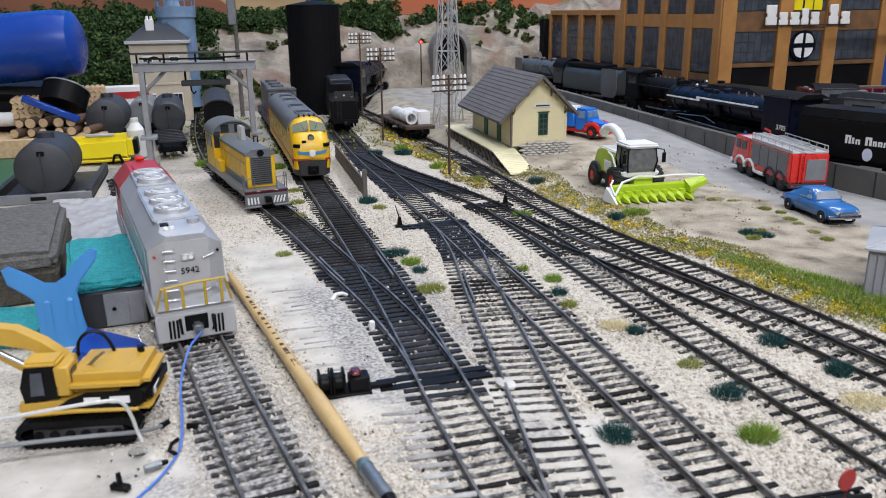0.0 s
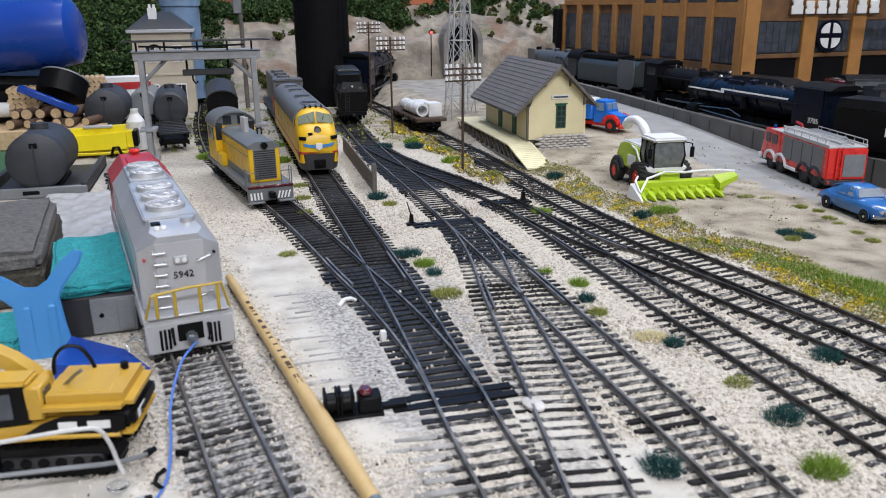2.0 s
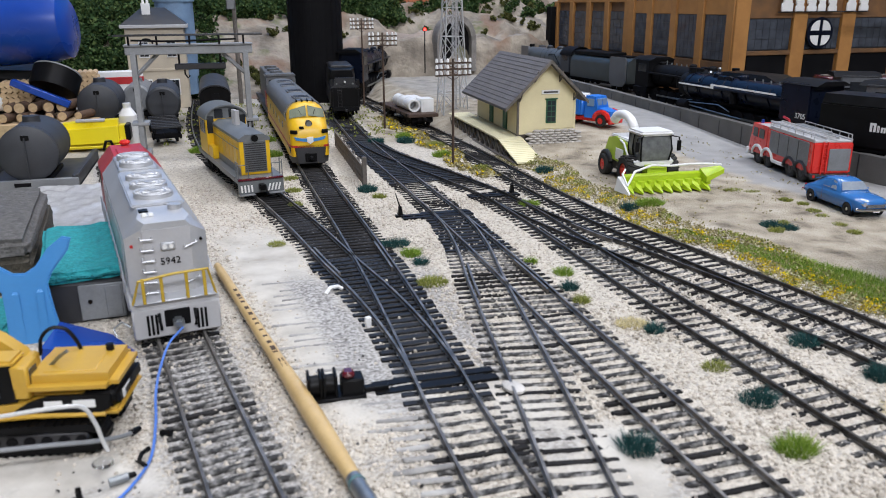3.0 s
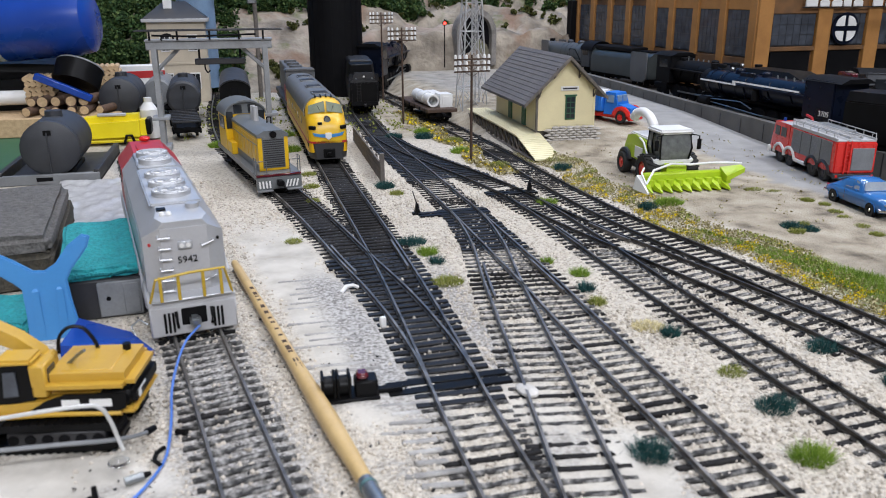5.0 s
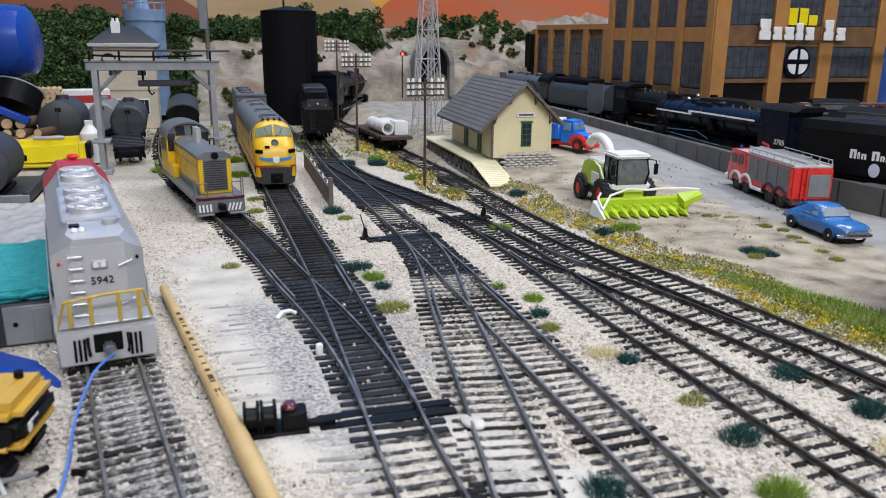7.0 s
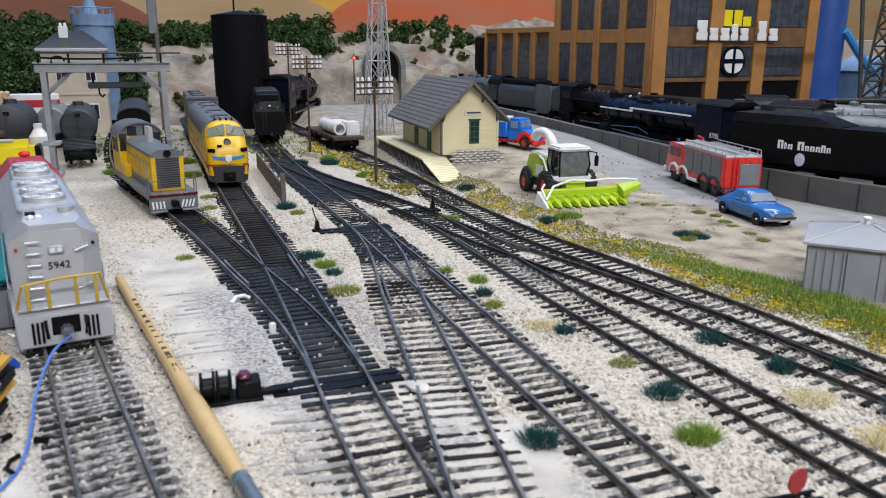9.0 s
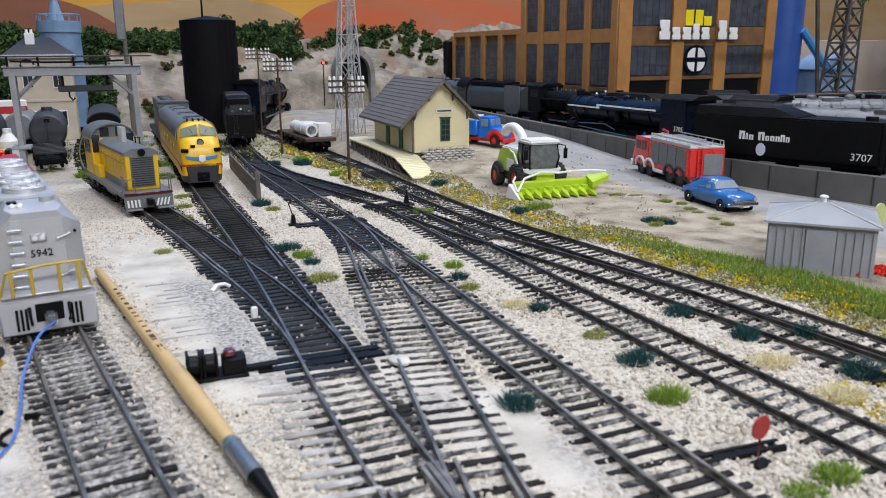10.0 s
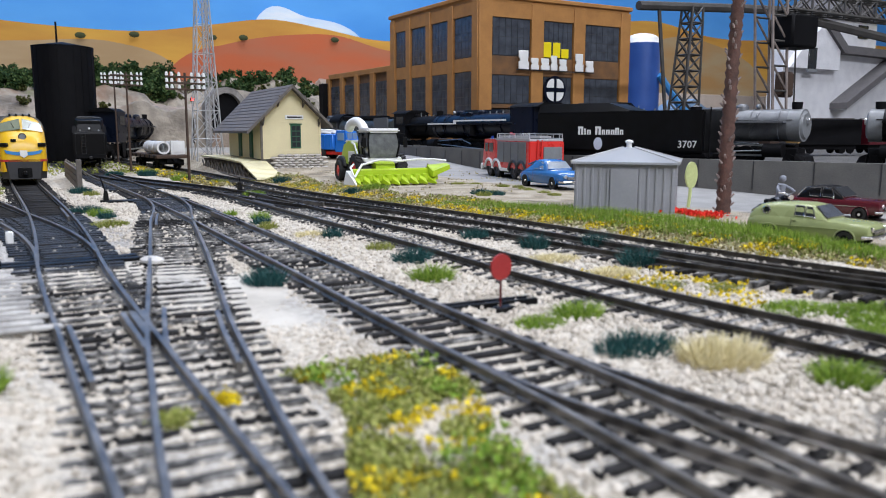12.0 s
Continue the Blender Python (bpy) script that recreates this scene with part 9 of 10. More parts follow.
    for i, (x, y, z) in enumerate(pts):
        h = (2.2, 3.0, 3.6, 3.4, 3.0, 2.4)[i]
        secs.append([(x + h * 0.3, y - 2.6, z - h), (x + h * 0.3, y + 2.6, z - h), (x - h * 0.3, y + 2.6, z + h), (x - h * 0.3, y - 2.6, z + h)])
    part("boom", loft(bm, secs), M_CATYEL, e)
    part("boom_ram", cyl(B(), (-14, 4.5, 18), (-34, 4.5, 33), 1.5, 1.5, 12), M_CATYEL, e)
    part("ram_rod", cyl(B(), (-14, 2, 22), (-30, 2, 33), 0.9, 0.9, 10), M_CHROME, e)
    part("aerial_lever", tube(B(), [(1, 0, 24), (6, -2, 29), (8.5, -2.5, 31)], 0.6), M_STEEL, e)
    part("hose", tube(B(), curve([(-4, 8, 25), (-3, 8, 31), (0, 9, 34), (4, 10, 33), (7, 10, 28), (8, 10, 23)]), 0.6), M_BLACK, e)


excavator()


def clear_tube():
    bm = tube(B(), curve([(-90, 229, 19), (-72, 228, 21), (-52, 228, 22.2), (-38, 228, 22.6), (-33.5, 229, 21), (-31.5, 230, 16), (-30.5, 231, 10), (-29.5, 231, 6)]), 0.6, 8)
    single("clear_plastic_tube", bm, surf("milky_plastic", (0.62, 0.62, 0.60), (0.5, 0.5, 0.49), rough=0.2, scale=60), "bent milky plastic tube in front of the excavator", "tube")
    t = thing("bent_wire_lead", 0, 0, 0, label="bent grey lead with a metal plug end", category="cable")
    part("lead", tube(B(), curve([(-95, 226, 14), (-70, 227, 13.5), (-45, 228, 12), (-33, 232, 9), (-27, 238, 6), (-24.5, 242, 4.5)]), 0.65, 6), M_GREY, t)
    part("plug", cyl(B(), (-24.5, 242, 4.5), (-22.6, 245, 4), 1.1, 0.9, 10), M_BLACK, t)
    part("glass_bead", ball(B(), (-31, 230, 3), 2.2, 10, 1.4, 1, 0.7), M_CLEAR, t)


clear_tube()


def blue_wire():
    w = thing("blue_wire", 0, 0, 0, label="thin blue wire trailing from the silver diesel", category="cable")
    part("wire", tube(B(), curve([(-11.5, 312, 7.5), (-13, 305, 8.5), (-16, 296, 8), (-18.5, 284, 5), (-19.5, 270, 2.5), (-18.8, 255, 1.2), (-18.6, 240, 0.8), (-19.5, 230, 0.8), (-23, 220, 0.8), (-28, 211, 0.8), (-36, 200, 0.8), (-50, 185, 0.8)]), 0.45, 6), M_WIREBLUE, w)
    part("stripped_end", tube(B(), [(-11.5, 312, 7.5), (-11.8, 313.5, 7)], 0.9, 6), M_STEEL, w)
    part("clip", cyl(B(), (-16.8, 246, 1.0), (-13.8, 244.5, 1.2), 1.1, 1.1, 8), M_BLACK, w)
    b = thing("scrap_plug", -26, 223, 0.4, 20, "small steel plug lying on the board", "plug")
    part("body", cyl(B(), (-3, 0, 1.2), (2, 0, 1.2), 1.2, 1.2, 10), M_STEEL, b)
    part("cap", cyl(B(), (2, 0, 1.2), (4, 0, 1.2), 1.0, 0.7, 10), M_BLACK, b)
    c = thing("scrap_clip", -34, 214, 0.4, -30, "black plastic clip among the scraps", "clip")
    part("jaw", box(B(), -4, 2, -1.2, 1.2, 0, 2, bev=0.4), M_BLACK, c)
    part("post", cyl(B(), (-1, 0, 1), (-2, 1, 5), 0.9, 0.7, 8), M_BLACK, c)
    d = thing("black_hook", -20, 228, 0.4, 0, "small bent black plastic hook", "hook")
    part("hook", tube(B(), [(0, 0, 1), (-2, 3, 1), (-1.5, 6, 1.4), (0.6, 8, 1.8)], 0.7), M_BLACK, d)


blue_wire()


def paint_brush():
    p = thing("paint_brush", 0, 0, 0, label="long varnished wooden paint brush handle lying on the ballast", category="paint brush")
    a, b = Vector((1.5, 398, 3.4)), Vector((34.0, 203, 3.0))
    d = (b - a).normalized()
    s = d.cross(Vector((0, 0, 1))).normalized()
    u = s.cross(d)
    secs = []
    for t, r in ((0, 1.1), (0.01, 1.7), (0.05, 2.0), (0.3, 2.2), (0.6, 2.4), (0.72, 2.9), (0.82, 3.1), (0.9, 2.8), (1.0, 2.2)):
        c = a + (b - a) * t
        secs.append([c + r * (math.cos(q) * s + math.sin(q) * u) for q in np.linspace(0, 2 * math.pi, 17)[:-1]])
    part("handle", loft(B(), secs), M_OCHREWOOD, p, "varnished tan handle")
    part("ferrule", cyl(B(), b, b + d * 20, 2.3, 2.5, 16), M_STEEL, p, "dull metal ferrule")
    part("bristles", cyl(B(), b + d * 19.5, b + d * 34, 2.4, 1.0, 14), M_BLACK, p)
    part("ferrule_ring", cyl(B(), b + d * 2, b + d * 3.2, 2.5, 2.5, 16), surf("ferrule_teal", (0.10, 0.19, 0.20), rough=0.4, scale=90), p)
    rng = random.Random(12)
    k = 0.22
    while k < 0.66:
        w = rng.uniform(0.006, 0.022)
        c0 = a + (b - a) * k
        c1 = a + (b - a) * (k + w)
        bm = B()
        rr = 2.16 + 0.75 * max(k - 0.3, 0)
        q = [c0 + (rr + 0.06) * (math.cos(x) * s + math.sin(x) * u) for x in (1.2, 1.9)] + [c1 + (rr + 0.08) * (math.cos(x) * s + math.sin(x) * u) for x in (1.9, 1.2)]
        f = bm.faces.new([bm.verts.new(v) for v in q])
        r = bmesh.ops.extrude_face_region(bm, geom=[f])
        bmesh.ops.translate(bm, vec=u * 0.12, verts=[v for v in r["geom"] if isinstance(v, bmesh.types.BMVert)])
        part("print_bar", bm, M_BROWNWOOD, p, "faded brown print")
        k += w + rng.uniform(0.004, 0.03)


paint_brush()


def switch_machine():
    s = thing("switch_machine", 37, 256, 0, -3, "black switch machine with coil block and red terminal", "switch machine")
    part("base", box(B(), -10, 10, -5, 5, -0.6, 1.4, bev=0.3), M_BLACK, s)
    for x in (-6.5, -1.6):
        c = part("coil", cyl(B(), (x - 1.6, 0, 4.4), (x + 1.6, 0, 4.4), 3.4, 3.4, 16), M_BLACK, s)
        for o in (-1.9, 1.9):
            part("coil_cheek", box(B(), x + o - 0.5, x + o + 0.5, -4, 4, 0.8, 8.6, bev=0.3), M_BLACK, c)
    part("solenoid_box", box(B(), 2, 9.5, -3.6, 3.6, 1, 6.6, bev=0.5), M_BLACK, s)
    part("red_terminal", box(B(), 2.6, 6.6, -2.4, 2.4, 6.4, 8.8, bev=0.8), M_MAROON, s, "dark red terminal block")
    part("drive_arm", box(B(), 8, 18, -1.4, 1.4, 0.6, 2.2, bev=0.2), M_BLACK, s)
    part("lug", box(B(), -12.5, -9, -1.6, 1.6, 0, 2, bev=0.4), M_BLACK, s)
    t = thing("plaster_chip", 58.5, 309, 0, 10, "white broken plastic chip at the rail", "chip")
    part("chip", box(B(), -1.2, 1.2, -1, 1, 0, 4.6, bev=0.4), M_WHITE, t)
    t = thing("plaster_chip", 51, 352, 0, 40, "curled white plastic strip beside the rail", "chip")
    part("strip", tube(B(), [(-5, 0, 1), (-1, 0.8, 2.6), (3, 0, 2.2), (5, -1, 0.8)], 0.9), M_WHITE, t)
    t = thing("plaster_lump", 95, 243, 0.2, 15, "crumbled white plaster lump between tracks", "plaster")
    part("lump", ball(B(), (0, 0, 0.6), 3.4, 10, 1, 1.5, 0.4), M_PLASTER, t)


switch_machine()


def spread_plaster():
    """Ridged plaster skin with prints of lifted ties beside the turnout."""
    M_PRINT = surf("dusted_tie_print", (0.44, 0.43, 0.41), (0.20, 0.195, 0.19), rough=0.9, scale=160, bump=0.3, bscale=900, rnd=0.3)
    t = thing("plaster_patch", 0, 0, 0, label="smooth white plaster patch with prints of lifted ties", category="plaster")
    rng = random.Random(21)
    k = 0
    for y in np.arange(172, 372, 5.7):
        if rng.random() < 0.12:
            continue
        x = 54 - (y - 255) * 0.05 if y < 250 else 52 - (y - 255) * 0.06
        l = rng.uniform(9, 22) if y < 250 else rng.uniform(12, 28)
        part("plaster_ridge", box(B(), -l / 2, l / 2, -1.1, 1.1, -0.9, 0.34, bev=0.5, m=pose(x - (l / 2 if y > 250 else 2), y, 0, 0, 0, -4 + rng.uniform(-3, 3))), M_PRINT, t)


spread_plaster()


def foam_blocks():
    f = thing("foam_block", -128, 440, 0, 6, "rough grey foam block with a brown crumbly side", "foam block")
    def lumpy(x0, x1, y0, y1, z0, z1, amp, seed, step=4.0, rad=4):
        bm = B()
        box(bm, x0, x1, y0, y1, z0, z1, bev=rad, seg=3)
        bmesh.ops.subdivide_edges(bm, edges=bm.edges[:], cuts=5, use_grid_fill=True)
        for v in bm.verts:
            n = noise.noise_vector((v.co.x / step, v.co.y / step, v.co.z / step + seed))
            v.co += n * amp
        return bm
    part("top_skin", lumpy(-46, 46, -52, 60, 15, 25, 0.9, 1.0, 3.0, 3), M_FOAM, f, "grey flocked top")
    part("core", lumpy(-46.5, 46.5, -53, 60, -1, 17, 1.6, 2.0, 3.0, 2), M_FOAMSIDE, f)
    t = thing("teal_scouring_pad", -54, 385, 17.5, 8, "teal fibrous scouring pad lying on a grey box", "scouring pad")
    part("pad", lumpy(-17, 15, -38, 40, 0, 4.5, 1.3, 4.0, 2.0, 1.5), M_TEAL, t)
    t = thing("teal_scouring_pad", -92, 352, 0.2, -14, "teal fibrous scouring pad on the board", "scouring pad")
    part("pad", lumpy(-24, 20, -16, 18, 0, 7, 1.3, 6.0, 2.0, 1.5), M_TEAL, t)
    b = thing("grey_project_box", -50, 384, 0, 3, "dark grey plastic project box with a pale end panel", "plastic box")
    part("case", box(B(), -21, 14, -36, 40, 0, 17, bev=0.8), M_DARKGREY, b)
    part("end_panel", box(B(), -4, 13, -37, -35.8, 1, 16, bev=0.4), M_GREY, b, "grey end panel")
    part("end_door", box(B(), 6, 12, -37.6, -36.9, 2, 15, bev=0.2), M_GREY, b)
    part("screw", cyl(B(), (0, -37.4, 9), (0, -36.8, 9), 0.9, 0.9, 10), M_BLACK, b)


foam_blocks()


def blue_tail():
    p = thing("blue_plastic_tail", -66, 334, 0, 0, "light blue forked plastic tail piece standing upright", "plastic part")
    out = [(-9.5, -2), (10, -2), (7.5, 12), (6.5, 22), (8.5, 26), (15, 34), (16.5, 38.5), (13.5, 39.5), (8, 35.5), (3, 29), (-1, 26.6), (-5, 27), (-11, 31.5), (-17.5, 35.5), (-20, 34), (-18.5, 28), (-12, 22.5), (-9.6, 20), (-9.2, 10)]
    bm = prism(B(), out, -1.3, 1.3)
    bmesh.ops.bevel(bm, geom=[e for e in bm.edges if abs(e.verts[0].co.y - e.verts[1].co.y) < 0.1], offset=0.6, segments=2, affect="EDGES")
    ob = part("tail", bm, M_SKYBLUE, p)
    for x in (-5, 3.5):
        part("stiffening_rib", loft(B(), [[(x - 0.6, -1.2, 1), (x + 0.6, -1.2, 1), (x + 0.6, -1.25, 20), (x - 0.6, -1.25, 20)], [(x - 1.6, -1.4, 0), (x + 1.6, -1.4, 0), (x + 1.2, -2.3, 19), (x - 1.2, -2.3, 19)]]), M_SKYBLUE, p)
    p.matrix_world = pose(-0.0665, 0.334, 0.0, -8, 0, 4)
    q = thing("blue_plastic_wedge", -40, 318, 0, 0, "flat dark blue plastic wedge beside the tail piece", "plastic part")
    part("wedge", loft(B(), [[(-18, 18, 0), (-20, -10, 0), (12, -12, 0), (2, 6, 0)], [(-18, 18, 6), (-20, -10, 7), (12, -11, 1.5), (2, 6, 3)]]), M_BLUE, q)
    part("wire_loop", tube(B(), [(4, 2, 3), (3, 4, 6), (6, 5, 8), (9, 4, 6)], 0.4), M_STEEL, q)


blue_tail()


def plastic_bag():
    b = thing("plastic_bag", -80, 552, 0, 0, "crumpled clear plastic bag lying flat", "plastic bag")
    bm = B()
    n = 26
    gr = [[bm.verts.new((-26 + 50 * i / n - 10 * (j / n), -66 + 130 * j / n, 1.6 + 2.6 * abs(noise.noise((i / 5, j / 4, 3))) + 1.4 * abs(noise.noise((i / 1.7, j / 2.2, 9))))) for i in range(n + 1)] for j in range(n + 1)]
    for j in range(n):
        for i in range(n):
            bm.faces.new((gr[j][i], gr[j][i + 1], gr[j + 1][i + 1], gr[j + 1][i]))
    r = bmesh.ops.solidify(bm, geom=bm.faces[:], thickness=0.15)
    part("film", bm, surf("clear_film", (0.84, 0.84, 0.84), (0.68, 0.68, 0.69), rough=0.12, scale=120, spec=0.8), b)


plastic_bag()


def trough():
    t = thing("grey_trough", -124, 640, 0, 0, "grey plastic trough holding a loose tank", "trough")
    part("floor", box(B(), -34, 34, -20, 90, 0, 2, bev=0.3), M_DARKGREY, t)
    for x in (-32, 32):
        part("side", box(B(), x - 2, x + 2, -20, 90, 0, 9, bev=0.4), M_DARKGREY, t)
    part("end", box(B(), -34, 34, -21, -17, 0, 7, bev=0.4), M_GREY, t)
    g = thing("green_board", -250, 820, 0, 0, "flat green painted board at the layout edge", "board")
    part("board", box(B(), -160, 88, -260, 160, -1, 2.6, bev=0.4), M_GREENBOARD, g)
    for k in range(3):
        part("plank_bed", box(B(), 20, 150, 0 + k * 34, 32 + k * 34, 2.6, 20, bev=0.8), M_LOGEND, g)


trough()


def yellow_toy():
    y = thing("yellow_toy_body", -99, 780, 1, 0, "bright yellow toy car body without wheels", "toy")
    shell = box(B(), -29, 28, -13, 13, 1, 26, bev=5.5, seg=4)
    for v in shell.verts:
        v.co.z *= 0.90 + 0.10 * (v.co.x + 29) / 57
        v.co.y *= 1.0 - 0.18 * max(v.co.z - 10, 0) / 16
    part("body", shell, M_BRIGHTYEL, y, "glossy yellow shell with rounded ends")
    part("dark_end", box(B(), 27.4, 32, -8, 10, 7, 21, bev=1), M_BLACK, y)
    part("side_slot", box(B(), -23, -17.5, -13.3, -11.5, 7.5, 12.5, bev=0.4), M_BLACK, y, "dark square slot")
    part("lower_bead", tube(B(), [(-25, -13.0, 4), (0, -13.5, 3.4), (25, -13.0, 4)], 0.8, 6), M_BRIGHTYEL, y)
    part("axle_fork", tube(B(), [(9, -14, 0.5), (11.5, -14, 8), (15.5, -14, 8), (18, -14, 0.5)], 1.3, 6), M_BLACK, y, "black axle fork")
    part("roof_strip", box(B(), -12, 12, -8, -2, 24.4, 26.8, bev=0.6), M_SILVERMATT, y)
    w = thing("white_bottle", -70, 800, 1, 0, "white plastic bottle standing beside the yellow toy", "bottle")
    part("body", cyl(B(), (0, 0, 0), (0, 0, 26), 8, 8, 18), M_WHITE, w)
    part("shoulder", cyl(B(), (0, 0, 26), (0, 0, 33), 8, 3.5, 18), M_WHITE, w)
    part("cap", cyl(B(), (0, 0, 33), (0, 0, 37), 3.6, 3.6, 14), M_WHITE, w)
    w = thing("red_white_carton", -94, 990, 3, 8, "white and red carton behind the tank cars", "carton")
    part("box", box(B(), -26, 26, -10, 10, 0, 50, bev=0.6), M_WHITE, w)
    part("red_band", box(B(), -26.4, 26.4, -10.4, 10.4, 36, 44, bev=0.3), M_RED, w)


yellow_toy()


def logs():
    rng = random.Random(31)
    for k in range(11):
        x, y = -178 + (k % 6) * 12 + rng.uniform(-2, 2), 826 + (k // 6) * 8
        z = 25 + (k // 6) * 8.0
        t = thing("log", x, y, z, rng.uniform(-24, 24), "short brown log with a pale cut end", "log", "logs")
        r = rng.uniform(3.8, 5.2)
        part("bark", cyl(B(), (0, 0, 0), (0, 46, 0), r, r * 0.92, 14), M_LOG, t)
        part("cut_end", cyl(B(), (0, -0.5, 0), (0, 0.3, 0), r * 0.9, r * 0.9, 14), M_LOGEND, t)
    for x, y, z, n in ((-180, 850, 40, 4), (-126, 905, 44, 4)):
        b = thing("stick_bundle", x, y, z - 6, 4, "square bundle of pale cut sticks", "stick bundle", "stick bundles")
        me = mesh_of("stick", cyl(B(), (0, 0, 0), (0, 34, 0), 2.7, 2.7, 10), M_LOGEND)
        for i in range(5):
            for j in range(5):
                o = new("stick", me)
                o.parent = b
                o.matrix_basis = pose((i * 5.0 - 2 + (j % 2) * 1.2) * MM, rng.uniform(-1.5, 1.5) * MM, j * 4.7 * MM)
    t = thing("round_tin", -142, 866, 44, 0, "black round tin with a pale rim lying tilted", "tin", rx=-30, ry=18)
    part("disc", cyl(B(), (0, 0, 0), (0, 0, 20), 22, 22, 32), M_BLACK, t)
    part("rim", cyl(B(), (0, 0, 20), (0, 0, 21.6), 22.4, 22.0, 32), M_GREY, t)
    t = thing("blue_plank", -148, 836, 43, 0, "royal blue plastic strip leaning over the logs", "plastic strip", ry=26)
    part("strip", box(B(), -26, 26, -5, 5, 0, 6, bev=0.6), M_BLUE, t)
    t = thing("black_cloth", -240, 900, 0, 0, "crumpled black cloth under the blue drum", "cloth")
    bm = box(B(), -110, 100, -14, 60, 2, 62, bev=12, seg=3)
    bmesh.ops.subdivide_edges(bm, edges=bm.edges[:], cuts=3, use_grid_fill=True)
    for v in bm.verts:
        v.co += noise.noise_vector(v.co / 24) * 7
    part("cloth", bm, M_BLACK, t)
    d = thing("blue_drum", -230, 905, 97, 0, "large royal blue plastic bottle lying on its side", "bottle")
    ax = [(118, 24), (114, 31), (100, 33.5), (40, 33.8), (32, 33.8)]
    secs = [[(x, 1.0 * r * math.cos(a), r * math.sin(a)) for a in np.linspace(0, 2 * math.pi, 33)[:-1]] for x, r in ax]
    part("body", loft(B(), secs), M_BLUE, d)
    part("white_end", cyl(B(), (32, 0, 0), (-150, 0, 0), 33.4, 33.4, 32), M_WHITE, d, "white end of the bottle")
    part("blue_cap", cyl(B(), (-150, 0, 0), (-170, 0, 0), 20, 20, 20), M_BLUE, d)
    d.matrix_world = pose(-0.236, 0.905, 0.0975, 0, -4, -9)
    w = thing("white_bottle", -215, 870, 34, 0, "small white bottle with a blue cap lying on logs", "bottle", ry=90)
    part("body", cyl(B(), (0, 0, 0), (0, 0, 30), 7, 7, 16), M_WHITE, w)
    part("cap", cyl(B(), (0, 0, -8), (0, 0, 0), 4, 4, 14), M_SKYBLUE, w)


logs()


# ---------------------------------------------------------------- grass tufts and flowers
def tuft(x, y, r, h, material, label, n=None, seed=0, sx=1.0, flat=False):
    r, h = r * 0.85, h * 0.85
    rng = np.random.default_rng(int(abs(x * 13 + y * 7)) + seed)
    n = n or int(180 + r * r * 24)
    a, d = rng.random(n) * 6.283, np.sqrt(rng.random(n)) * r
    z0 = float(ground_z(np.array([x]), np.array([y]))[0])
    bx, by = x + d * np.cos(a) * sx, y + d * np.sin(a)
    lean = rng.normal(size=(n, 2)) * 0.35 + np.stack([np.cos(a), np.sin(a)], -1) * (d / r)[:, None] * 0.5
    hh = h * (0.5 + 0.7 * rng.random(n)) * (1 - 0.45 * (d / r) ** 2)
    w = 0.09 + 0.09 * rng.random(n)
    t = rng.random(n) * 6.283
    ux, uy = np.cos(t) * w, np.sin(t) * w
    base = np.stack([bx, by, np.full(n, z0 - 0.3)], -1)
    tip = base + np.stack([lean[:, 0] * hh, lean[:, 1] * hh, hh], -1)
    u = np.stack([ux, uy, np.zeros(n)], -1)
    q = np.stack([base - u, base + u, tip + u * 0.25, tip - u * 0.25], 1) - np.array([x, y, 0])
    ob = new("grass_tuft", quads_mesh("grass_tuft", q, material))
    ob.matrix_world = pose(x * MM, y * MM, 0)
    return tagged(ob, label, "grass tuft", "grass tufts on the yard")


